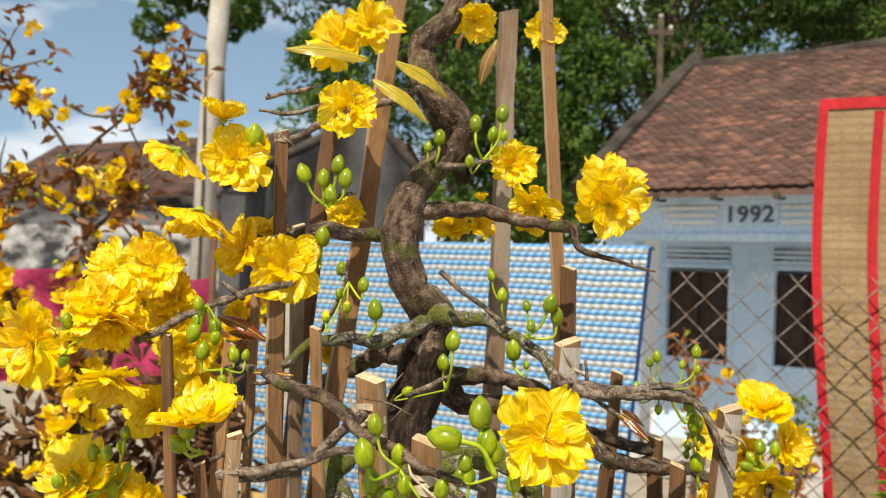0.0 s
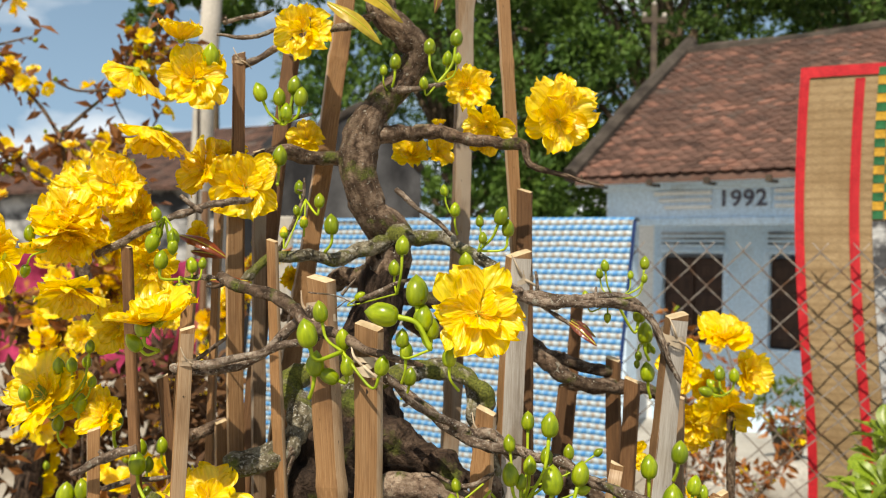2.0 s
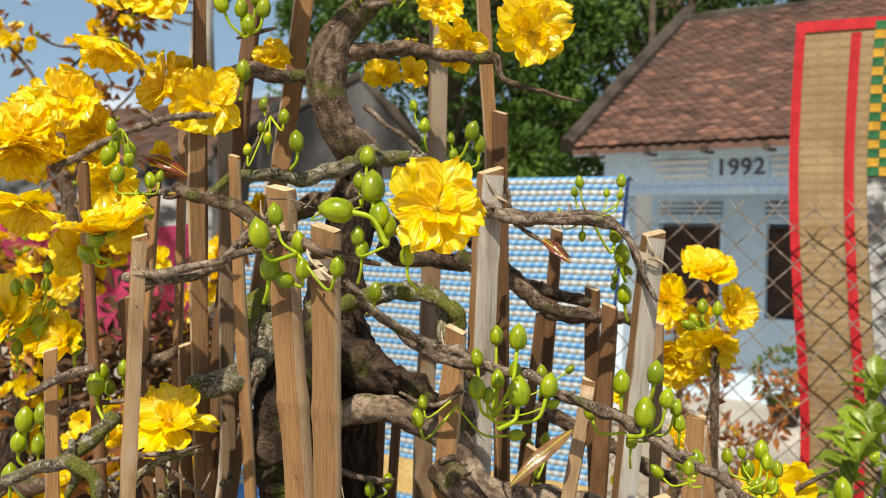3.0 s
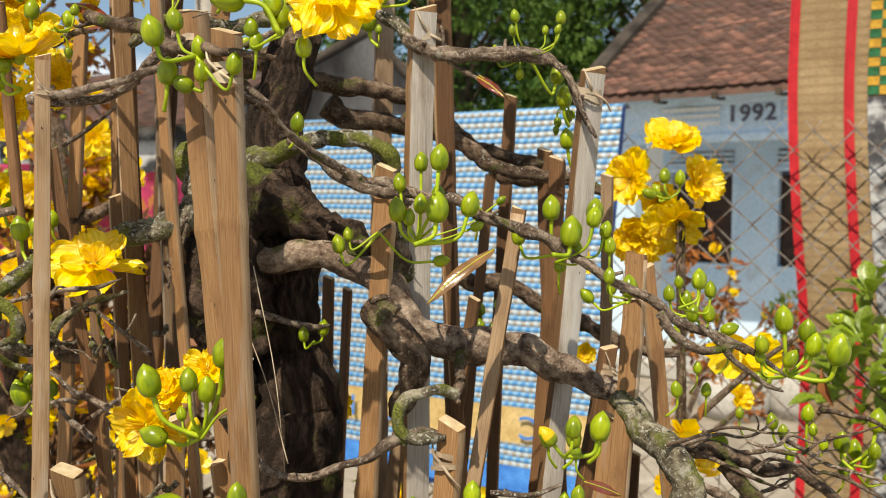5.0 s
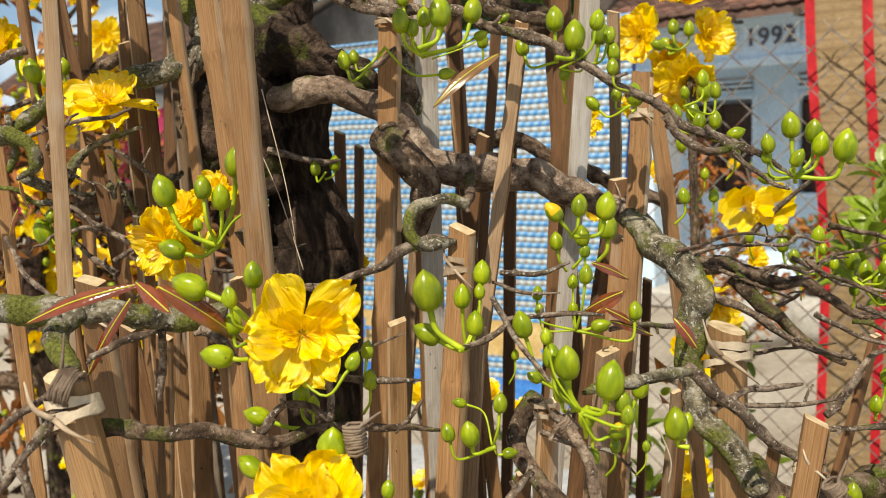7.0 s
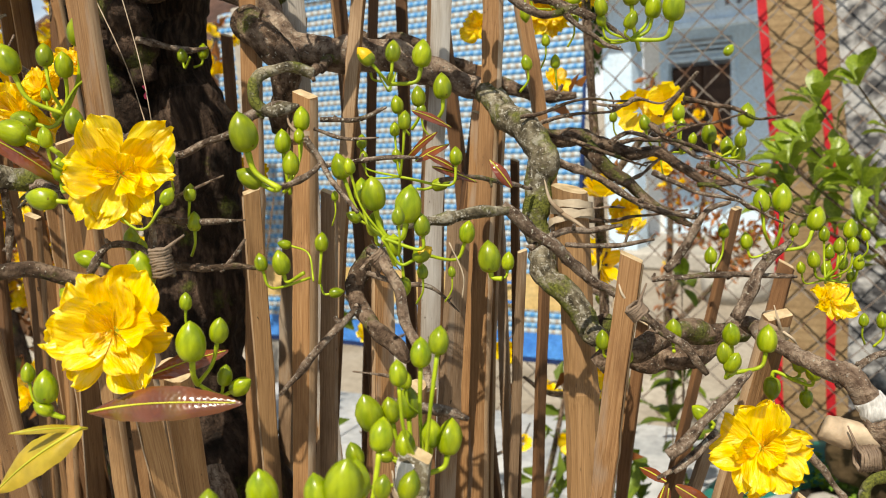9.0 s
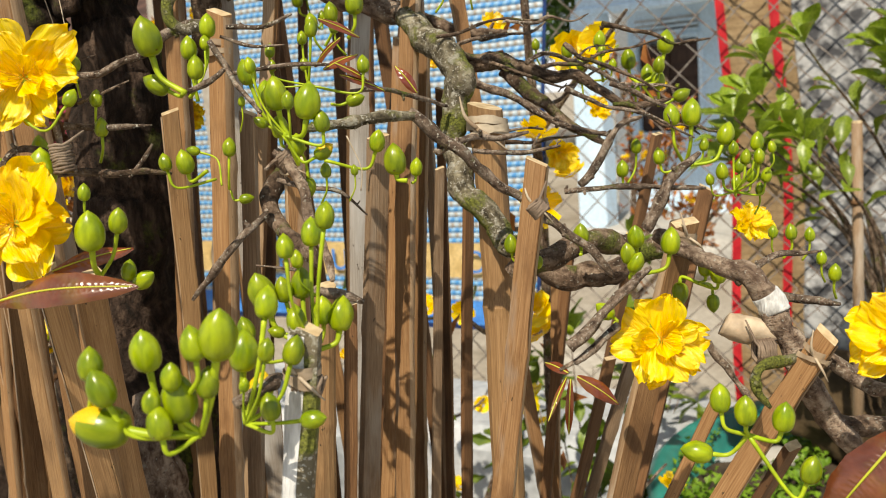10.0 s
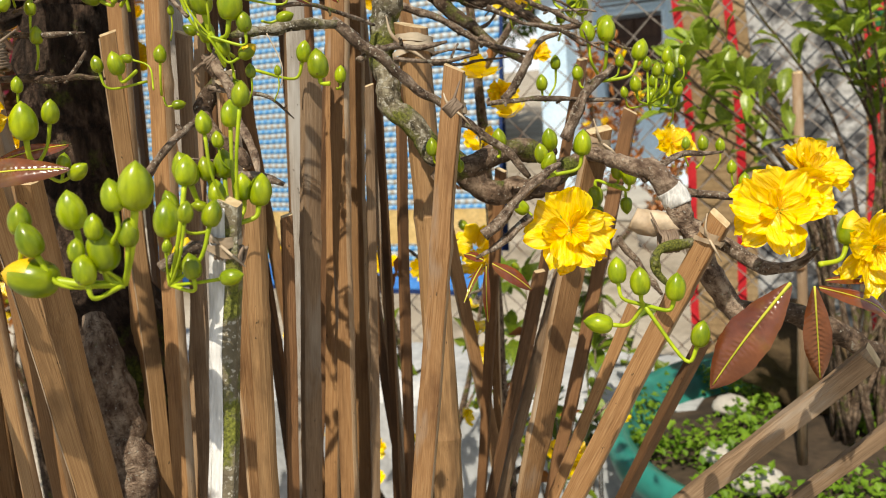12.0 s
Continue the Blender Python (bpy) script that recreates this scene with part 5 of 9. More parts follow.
limb("twig", (-0.110, 0.620, 1.817, 0.0031), (-0.095, 0.620, 1.823, 0.0025), (-0.076, 0.620, 1.835, 0.0021), (-0.057, 0.620, 1.842, 0.0019), (-0.039, 0.640, 1.850, 0.0028), (-0.020, 0.650, 1.861, 0.0037))
limb("twig", (-0.123, 0.620, 1.846, 0.0014), (-0.104, 0.620, 1.850, 0.0017), (-0.088, 0.620, 1.856, 0.0015))
limb("twig", (-0.128, 0.620, 1.837, 0.0012), (-0.103, 0.620, 1.836, 0.0019), (-0.082, 0.620, 1.843, 0.0017))
limb("twig", (-0.188, 0.570, 1.681, 0.0025), (-0.171, 0.570, 1.691, 0.0028), (-0.154, 0.570, 1.700, 0.0025), (-0.133, 0.570, 1.710, 0.0023), (-0.110, 0.580, 1.717, 0.0025), (-0.096, 0.600, 1.721, 0.0026))
limb("twig", (-0.135, 0.570, 1.720, 0.0014), (-0.122, 0.570, 1.710, 0.0021))
limb("twig", (-0.002, 0.650, 1.807, 0.0028), (0.014, 0.640, 1.807, 0.0020), (0.034, 0.640, 1.810, 0.0016))
limb("twig", (0.001, 0.620, 1.731, 0.0019), (0.013, 0.610, 1.720, 0.0017), (0.028, 0.610, 1.710, 0.0017), (0.040, 0.610, 1.700, 0.0019))
limb("twig", (-0.012, 0.470, 1.658, 0.0003), (-0.024, 0.480, 1.662, 0.0004), (-0.040, 0.490, 1.663, 0.0008))
limb("twig", (-0.028, 0.550, 1.659, 0.0009), (-0.020, 0.550, 1.670, 0.0005))
limb("twig", (-0.017, 0.550, 1.656, 0.0020), (-0.001, 0.550, 1.664, 0.0017), (0.015, 0.550, 1.670, 0.0009))
limb("twig", (-0.082, 0.620, 1.686, 0.0017), (-0.070, 0.610, 1.704, 0.0015), (-0.063, 0.610, 1.722, 0.0013), (-0.062, 0.610, 1.737, 0.0009))
limb("twig", (-0.086, 0.620, 1.775, 0.0012), (-0.074, 0.620, 1.779, 0.0015), (-0.059, 0.620, 1.783, 0.0012))
limb("mossy", (-0.010, 0.620, 1.600, 0.0038), (0.005, 0.620, 1.605, 0.0046), (0.024, 0.620, 1.609, 0.0050), (0.045, 0.620, 1.607, 0.0053), (0.058, 0.610, 1.595, 0.0056), (0.058, 0.600, 1.580, 0.0063), (0.066, 0.600, 1.554, 0.0092), (0.074, 0.600, 1.513, 0.0148))
limb("mossy", (-0.060, 0.620, 1.606, 0.0076), (-0.069, 0.610, 1.590, 0.0086), (-0.058, 0.600, 1.573, 0.0081), (-0.068, 0.590, 1.556, 0.0065), (-0.092, 0.585, 1.549, 0.0057), (-0.108, 0.580, 1.548, 0.0053))
limb("twig", (-0.062, 0.580, 1.559, 0.0014), (-0.069, 0.580, 1.537, 0.0014), (-0.074, 0.580, 1.512, 0.0009))
limb("twig", (-0.012, 0.470, 1.622, 0.0020), (0.004, 0.480, 1.617, 0.0023), (0.018, 0.500, 1.602, 0.0021), (0.038, 0.530, 1.585, 0.0026), (0.055, 0.540, 1.578, 0.0036), (0.068, 0.540, 1.575, 0.0033), (0.077, 0.530, 1.565, 0.0029))
limb("bark", (-0.113, 0.620, 1.568, 0.0030), (-0.132, 0.620, 1.558, 0.0042), (-0.150, 0.620, 1.552, 0.0046))
limb("twig", (-0.153, 0.550, 1.562, 0.0030), (-0.173, 0.550, 1.555, 0.0030), (-0.193, 0.550, 1.545, 0.0020))
limb("mossy", (-0.141, 0.550, 1.535, 0.0044), (-0.152, 0.540, 1.521, 0.0046), (-0.164, 0.530, 1.511, 0.0042), (-0.176, 0.520, 1.507, 0.0035), (-0.201, 0.520, 1.502, 0.0032))
limb("mossy", (-0.158, 0.530, 1.523, 0.0019), (-0.156, 0.530, 1.507, 0.0026), (-0.161, 0.530, 1.490, 0.0026))
limb("twig", (-0.148, 0.530, 1.510, 0.0015), (-0.119, 0.520, 1.516, 0.0014), (-0.094, 0.520, 1.520, 0.0013), (-0.080, 0.520, 1.524, 0.0006))
limb("twig", (0.083, 0.600, 1.661, 0.0040), (0.101, 0.590, 1.657, 0.0033), (0.122, 0.585, 1.655, 0.0029), (0.143, 0.585, 1.658, 0.0025), (0.158, 0.585, 1.657, 0.0022))
limb("bark", (0.067, 0.700, 1.630, 0.0065), (0.089, 0.700, 1.617, 0.0061), (0.111, 0.700, 1.609, 0.0056), (0.133, 0.700, 1.592, 0.0052), (0.163, 0.700, 1.586, 0.0048), (0.198, 0.700, 1.582, 0.0039))
limb("pale", (-0.034, 0.600, 1.526, 0.0073), (-0.014, 0.590, 1.530, 0.0086), (0.016, 0.585, 1.533, 0.0089), (0.041, 0.580, 1.527, 0.0088), (0.063, 0.575, 1.515, 0.0098), (0.074, 0.570, 1.493, 0.0108), (0.095, 0.570, 1.481, 0.0112), (0.123, 0.570, 1.478, 0.0108), (0.147, 0.570, 1.474, 0.0101), (0.168, 0.570, 1.464, 0.0087), (0.193, 0.570, 1.453, 0.0077), (0.212, 0.560, 1.447, 0.0069))
limb("bark", (0.066, 0.580, 1.508, 0.0071), (0.067, 0.590, 1.528, 0.0079), (0.065, 0.600, 1.549, 0.0073), (0.065, 0.600, 1.571, 0.0062))
limb("mossy", (-0.034, 0.620, 1.589, 0.0075), (-0.010, 0.610, 1.598, 0.0063), (0.018, 0.600, 1.605, 0.0051), (0.043, 0.600, 1.605, 0.0047), (0.062, 0.590, 1.598, 0.0046), (0.066, 0.590, 1.582, 0.0050))
limb("mossy", (-0.060, 0.590, 1.563, 0.0054), (-0.068, 0.585, 1.551, 0.0061), (-0.082, 0.580, 1.546, 0.0057), (-0.105, 0.580, 1.544, 0.0046))
limb("twig", (-0.061, 0.580, 1.553, 0.0016), (-0.066, 0.580, 1.535, 0.0014), (-0.074, 0.580, 1.517, 0.0009))
limb("twig", (0.006, 0.560, 1.602, 0.0024), (0.025, 0.550, 1.592, 0.0027), (0.042, 0.540, 1.579, 0.0029), (0.063, 0.530, 1.573, 0.0032), (0.082, 0.520, 1.571, 0.0028), (0.104, 0.510, 1.567, 0.0028), (0.125, 0.505, 1.556, 0.0030), (0.143, 0.500, 1.551, 0.0030), (0.158, 0.500, 1.543, 0.0033), (0.174, 0.500, 1.533, 0.0030), (0.189, 0.500, 1.525, 0.0027), (0.208, 0.505, 1.514, 0.0028), (0.228, 0.510, 1.501, 0.0031), (0.247, 0.510, 1.492, 0.0028), (0.266, 0.510, 1.484, 0.0020), (0.285, 0.510, 1.471, 0.0012))
limb("bark", (0.010, 0.700, 1.637, 0.0085), (0.032, 0.710, 1.627, 0.0078), (0.067, 0.720, 1.623, 0.0075), (0.102, 0.720, 1.621, 0.0066), (0.122, 0.720, 1.606, 0.0066), (0.137, 0.720, 1.589, 0.0062), (0.164, 0.720, 1.582, 0.0057), (0.195, 0.720, 1.582, 0.0048), (0.226, 0.720, 1.569, 0.0044))
limb("bark", (0.098, 0.750, 1.503, 0.0060), (0.126, 0.750, 1.499, 0.0069), (0.149, 0.750, 1.496, 0.0065), (0.177, 0.750, 1.480, 0.0060), (0.210, 0.750, 1.466, 0.0056), (0.240, 0.740, 1.450, 0.0055), (0.284, 0.730, 1.443, 0.0045))
limb("twig", (0.079, 0.600, 1.663, 0.0036), (0.101, 0.590, 1.660, 0.0032), (0.122, 0.590, 1.657, 0.0032), (0.143, 0.590, 1.656, 0.0028), (0.165, 0.590, 1.653, 0.0025), (0.175, 0.585, 1.642, 0.0021), (0.181, 0.580, 1.628, 0.0017), (0.189, 0.575, 1.607, 0.0012))
limb("twig", (0.101, 0.590, 1.653, 0.0014), (0.119, 0.585, 1.642, 0.0014), (0.134, 0.580, 1.631, 0.0007))
limb("twig", (-0.105, 0.490, 1.622, 0.0029), (-0.087, 0.490, 1.624, 0.0026), (-0.066, 0.490, 1.629, 0.0023), (-0.049, 0.490, 1.635, 0.0023), (-0.034, 0.480, 1.640, 0.0023))
limb("twig", (-0.009, 0.460, 1.629, 0.0022), (0.002, 0.460, 1.623, 0.0025), (0.015, 0.460, 1.615, 0.0016))
limb("twig", (-0.146, 0.600, 1.602, 0.0018), (-0.128, 0.600, 1.613, 0.0016), (-0.109, 0.600, 1.628, 0.0013))
limb("twig", (0.030, 0.560, 1.548, 0.0009), (0.051, 0.550, 1.542, 0.0015), (0.068, 0.540, 1.553, 0.0018))
limb("twig", (-0.019, 0.580, 1.496, 0.0028), (-0.005, 0.580, 1.493, 0.0021), (0.011, 0.580, 1.488, 0.0018), (0.027, 0.580, 1.489, 0.0011))
limb("twig", (-0.017, 0.485, 1.455, 0.0024), (-0.008, 0.485, 1.443, 0.0022), (0.007, 0.485, 1.428, 0.0022), (0.024, 0.485, 1.424, 0.0022), (0.042, 0.485, 1.428, 0.0022), (0.060, 0.485, 1.435, 0.0025), (0.075, 0.485, 1.445, 0.0028), (0.090, 0.485, 1.446, 0.0030), (0.102, 0.485, 1.443, 0.0024))
limb("mossy", (0.106, 0.500, 1.465, 0.0037), (0.091, 0.490, 1.467, 0.0030), (0.078, 0.487, 1.462, 0.0033), (0.074, 0.485, 1.452, 0.0035), (0.082, 0.483, 1.445, 0.0032), (0.099, 0.480, 1.445, 0.0026))
limb("bark", (0.108, 0.560, 1.476, 0.0031), (0.109, 0.530, 1.469, 0.0029), (0.106, 0.500, 1.465, 0.0030))
limb("bark", (-0.112, 0.620, 1.470, 0.0076), (-0.135, 0.620, 1.464, 0.0084), (-0.162, 0.620, 1.466, 0.0076))
limb("mossy", (0.205, 0.560, 1.449, 0.0087), (0.218, 0.540, 1.430, 0.0087), (0.230, 0.520, 1.417, 0.0090), (0.233, 0.515, 1.396, 0.0087), (0.227, 0.510, 1.375, 0.0080), (0.229, 0.500, 1.351, 0.0076), (0.237, 0.490, 1.334, 0.0071), (0.250, 0.480, 1.318, 0.0067), (0.256, 0.470, 1.306, 0.0063))
limb("mossy", (0.206, 0.420, 1.388, 0.0029), (0.186, 0.410, 1.389, 0.0028), (0.167, 0.405, 1.387, 0.0023), (0.154, 0.400, 1.385, 0.0018))
limb("twig", (0.203, 0.420, 1.390, 0.0031), (0.216, 0.420, 1.380, 0.0032), (0.229, 0.420, 1.368, 0.0029), (0.244, 0.425, 1.354, 0.0027), (0.262, 0.430, 1.338, 0.0024), (0.275, 0.430, 1.327, 0.0019), (0.289, 0.430, 1.313, 0.0016))
limb("twig", (0.216, 0.420, 1.369, 0.0016), (0.232, 0.430, 1.374, 0.0017), (0.249, 0.440, 1.373, 0.0017), (0.265, 0.440, 1.375, 0.0011))
limb("twig", (0.235, 0.430, 1.368, 0.0013), (0.260, 0.440, 1.364, 0.0012), (0.281, 0.440, 1.366, 0.0010))
limb("twig", (0.119, 0.420, 1.437, 0.0013), (0.137, 0.420, 1.436, 0.0012), (0.152, 0.420, 1.441, 0.0010))
limb("twig", (0.116, 0.420, 1.433, 0.0009), (0.129, 0.420, 1.428, 0.0009), (0.147, 0.420, 1.427, 0.0005))
limb("twig", (0.120, 0.420, 1.415, 0.0012), (0.144, 0.420, 1.417, 0.0012), (0.167, 0.420, 1.416, 0.0009))
limb("twig", (0.174, 0.450, 1.403, 0.0011), (0.193, 0.460, 1.402, 0.0013), (0.225, 0.500, 1.391, 0.0014))
limb("twig", (0.102, 0.400, 1.407, 0.0013), (0.115, 0.400, 1.413, 0.0014), (0.122, 0.400, 1.418, 0.0011))
limb("twig", (0.115, 0.400, 1.430, 0.0012), (0.122, 0.400, 1.418, 0.0014), (0.129, 0.390, 1.406, 0.0012), (0.138, 0.385, 1.395, 0.0012))
limb("bark", (-0.052, 0.380, 1.383, 0.0041), (-0.037, 0.380, 1.380, 0.0039), (-0.015, 0.380, 1.379, 0.0036), (0.005, 0.385, 1.375, 0.0034), (0.019, 0.390, 1.372, 0.0032), (0.035, 0.395, 1.374, 0.0020), (0.060, 0.400, 1.373, 0.0018), (0.090, 0.400, 1.371, 0.0013))
limb("twig", (0.013, 0.390, 1.376, 0.0020), (0.022, 0.390, 1.386, 0.0017), (0.035, 0.390, 1.386, 0.0015), (0.046, 0.390, 1.377, 0.0012))
limb("twig", (0.043, 0.390, 1.380, 0.0017), (0.044, 0.390, 1.397, 0.0016), (0.042, 0.390, 1.402, 0.0015))
limb("twig", (0.070, 0.400, 1.370, 0.0010), (0.078, 0.400, 1.378, 0.0011), (0.083, 0.400, 1.385, 0.0008))
limb("mossy", (-0.126, 0.420, 1.430, 0.0066), (-0.102, 0.420, 1.428, 0.0072), (-0.081, 0.420, 1.426, 0.0069), (-0.062, 0.420, 1.425, 0.0058), (-0.045, 0.430, 1.420, 0.0060), (-0.026, 0.440, 1.417, 0.0058), (-0.017, 0.450, 1.424, 0.0042))
limb("mossy", (-0.069, 0.400, 1.429, 0.0045), (-0.073, 0.390, 1.424, 0.0052), (-0.068, 0.380, 1.416, 0.0053), (-0.058, 0.370, 1.409, 0.0042))
limb("twig", (-0.051, 0.370, 1.416, 0.0016), (-0.041, 0.380, 1.420, 0.0017), (-0.030, 0.390, 1.422, 0.0015))
limb("twig", (-0.042, 0.430, 1.414, 0.0022), (-0.045, 0.440, 1.395, 0.0020), (-0.049, 0.440, 1.375, 0.0014))
limb("twig", (-0.064, 0.360, 1.405, 0.0016), (-0.074, 0.360, 1.398, 0.0016), (-0.087, 0.360, 1.388, 0.0014))
limb("twig", (-0.059, 0.360, 1.399, 0.0030), (-0.068, 0.355, 1.387, 0.0025), (-0.075, 0.350, 1.377, 0.0020), (-0.084, 0.350, 1.366, 0.0016))
limb("twig", (-0.075, 0.350, 1.379, 0.0016), (-0.071, 0.350, 1.367, 0.0016), (-0.070, 0.350, 1.356, 0.0011))
limb("twig", (-0.123, 0.450, 1.459, 0.0013), (-0.111, 0.440, 1.443, 0.0014), (-0.093, 0.430, 1.431, 0.0012))
limb("twig", (-0.019, 0.420, 1.415, 0.0026), (-0.007, 0.410, 1.412, 0.0023), (0.000, 0.410, 1.401, 0.0013))
limb("twig", (0.137, 0.420, 1.361, 0.0016), (0.152, 0.410, 1.357, 0.0013), (0.167, 0.410, 1.355, 0.0010), (0.180, 0.410, 1.342, 0.0005))
limb("twig", (-0.185, 0.580, 1.528, 0.0018), (-0.162, 0.580, 1.535, 0.0018), (-0.140, 0.580, 1.537, 0.0014))
limb("mossy", (-0.161, 0.520, 1.514, 0.0032), (-0.145, 0.520, 1.510, 0.0039), (-0.140, 0.520, 1.495, 0.0029), (-0.151, 0.520, 1.486, 0.0020))
limb("mossy", (-0.147, 0.520, 1.489, 0.0036), (-0.137, 0.540, 1.481, 0.0034), (-0.119, 0.550, 1.504, 0.0024), (-0.087, 0.550, 1.514, 0.0014))
limb("bark", (0.255, 0.460, 1.295, 0.0059), (0.273, 0.460, 1.304, 0.0064), (0.300, 0.470, 1.308, 0.0063), (0.328, 0.480, 1.306, 0.0061))
limb("bark", (0.220, 0.550, 1.427, 0.0070), (0.241, 0.560, 1.415, 0.0064), (0.263, 0.560, 1.415, 0.0053), (0.287, 0.560, 1.405, 0.0046), (0.315, 0.560, 1.400, 0.0036), (0.347, 0.560, 1.381, 0.0025), (0.372, 0.560, 1.384, 0.0014))
limb("bark", (0.264, 0.550, 1.410, 0.0046), (0.283, 0.540, 1.392, 0.0041), (0.300, 0.540, 1.374, 0.0031), (0.324, 0.530, 1.360, 0.0020))
limb("twig", (0.239, 0.540, 1.405, 0.0028), (0.271, 0.530, 1.391, 0.0024), (0.295, 0.520, 1.373, 0.0020), (0.325, 0.520, 1.365, 0.0015))
limb("twig", (0.299, 0.500, 1.339, 0.0026), (0.312, 0.500, 1.352, 0.0026), (0.325, 0.500, 1.371, 0.0019), (0.338, 0.500, 1.375, 0.0014))
limb("twig", (0.334, 0.480, 1.312, 0.0035), (0.344, 0.480, 1.331, 0.0034), (0.357, 0.490, 1.344, 0.0029), (0.369, 0.490, 1.353, 0.0019))
limb("twig", (0.288, 0.480, 1.338, 0.0014), (0.316, 0.480, 1.338, 0.0016), (0.347, 0.490, 1.335, 0.0016), (0.372, 0.490, 1.332, 0.0013))
limb("twig", (0.259, 0.430, 1.332, 0.0017), (0.276, 0.430, 1.326, 0.0020), (0.290, 0.430, 1.313, 0.0021), (0.304, 0.430, 1.298, 0.0020))
limb("twig", (0.152, 0.360, 1.326, 0.0008), (0.133, 0.360, 1.330, 0.0004))
limb("twig", (0.131, 0.410, 1.347, 0.0016), (0.119, 0.400, 1.337, 0.0019), (0.104, 0.400, 1.321, 0.0020), (0.092, 0.400, 1.308, 0.0013))
limb("twig", (0.271, 0.380, 1.276, 0.0026), (0.286, 0.380, 1.288, 0.0025), (0.298, 0.385, 1.299, 0.0023), (0.316, 0.400, 1.307, 0.0019))
limb("twig", (0.235, 0.500, 1.501, 0.0014), (0.250, 0.500, 1.485, 0.0017), (0.268, 0.500, 1.470, 0.0014), (0.280, 0.500, 1.465, 0.0008))
limb("twig", (0.213, 0.500, 1.506, 0.0031), (0.225, 0.500, 1.493, 0.0025), (0.240, 0.500, 1.486, 0.0022), (0.256, 0.500, 1.491, 0.0019))
limb("twig", (0.051, 0.400, 1.406, 0.0008), (0.076, 0.400, 1.415, 0.0006))
limb("bark", (0.059, 0.560, 1.500, 0.0105), (0.070, 0.550, 1.487, 0.0100), (0.080, 0.550, 1.474, 0.0090), (0.079, 0.560, 1.453, 0.0078), (0.067, 0.580, 1.432, 0.0070))
limb("pale", (0.140, 0.400, 1.376, 0.0026), (0.148, 0.390, 1.370, 0.0028), (0.154, 0.385, 1.359, 0.0028), (0.156, 0.380, 1.346, 0.0025), (0.162, 0.370, 1.333, 0.0022), (0.166, 0.360, 1.320, 0.0019))
# Added root flare; its pale bark stands for sun on the lower trunk.
limb("pale", (0.009, 0.550, 1.215, 0.0079), (0.018, 0.530, 1.187, 0.0135), (0.024, 0.520, 1.141, 0.0163), (0.031, 0.510, 1.087, 0.0193))
limb("bark", (0.267, 0.525, 1.305, 0.0063), (0.277, 0.530, 1.286, 0.0076), (0.299, 0.530, 1.277, 0.0080), (0.322, 0.530, 1.278, 0.0080), (0.343, 0.535, 1.287, 0.0073), (0.363, 0.535, 1.291, 0.0057))
limb("pale", (0.345, 0.500, 1.304, 0.0047), (0.348, 0.460, 1.303, 0.0043), (0.354, 0.435, 1.300, 0.0045), (0.369, 0.420, 1.295, 0.0056), (0.378, 0.415, 1.282, 0.0065), (0.383, 0.410, 1.265, 0.0068), (0.392, 0.405, 1.243, 0.0065), (0.403, 0.400, 1.224, 0.0062), (0.415, 0.400, 1.203, 0.0059))
limb("wrap", (0.376, 0.415, 1.286, 0.0068), (0.378, 0.414, 1.282, 0.0071), (0.381, 0.412, 1.275, 0.0071))
limb("stub", (0.358, 0.420, 1.270, 0.0063), (0.372, 0.415, 1.265, 0.0065), (0.385, 0.410, 1.263, 0.0056))
limb("twig", (0.384, 0.420, 1.282, 0.0022), (0.403, 0.420, 1.279, 0.0022), (0.419, 0.420, 1.275, 0.0014))
limb("twig", (0.365, 0.420, 1.290, 0.0019), (0.385, 0.430, 1.300, 0.0019), (0.417, 0.440, 1.300, 0.0010))
limb("mossy", (0.382, 0.380, 1.262, 0.0023), (0.358, 0.370, 1.262, 0.0025), (0.354, 0.365, 1.252, 0.0022), (0.360, 0.365, 1.243, 0.0014))
limb("twig", (0.387, 0.390, 1.262, 0.0033), (0.402, 0.380, 1.253, 0.0035), (0.413, 0.370, 1.245, 0.0032), (0.423, 0.360, 1.250, 0.0025), (0.430, 0.350, 1.259, 0.0016))
limb("bark", (0.406, 0.400, 1.220, 0.0046), (0.442, 0.410, 1.207, 0.0054), (0.473, 0.420, 1.191, 0.0059), (0.508, 0.430, 1.167, 0.0067))
limb("twig", (0.297, 0.390, 1.281, 0.0023), (0.284, 0.385, 1.273, 0.0023), (0.274, 0.380, 1.267, 0.0017))
limb("twig", (0.349, 0.420, 1.260, 0.0022), (0.360, 0.420, 1.243, 0.0019), (0.372, 0.420, 1.225, 0.0013))
limb("bark", (0.137, 0.460, 1.366, 0.0048), (0.126, 0.450, 1.356, 0.0051), (0.128, 0.440, 1.342, 0.0047), (0.141, 0.420, 1.330, 0.0042), (0.153, 0.410, 1.318, 0.0039))
limb("twig", (0.138, 0.280, 1.293, 0.0022), (0.148, 0.280, 1.299, 0.0024), (0.152, 0.290, 1.301, 0.0022))
limb("twig", (0.150, 0.330, 1.326, 0.0020), (0.167, 0.330, 1.322, 0.0025), (0.181, 0.330, 1.316, 0.0015))
limb("twig", (0.043, 0.400, 1.397, 0.0017), (0.062, 0.400, 1.394, 0.0015), (0.084, 0.400, 1.394, 0.0007))
limb("twig", (0.280, 0.567, 1.384, 0.0015), (0.290, 0.568, 1.385, 0.0014), (0.302, 0.570, 1.389, 0.0012), (0.309, 0.561, 1.396, 0.0010), (0.324, 0.565, 1.405, 0.0008), (0.331, 0.560, 1.408, 0.0006))
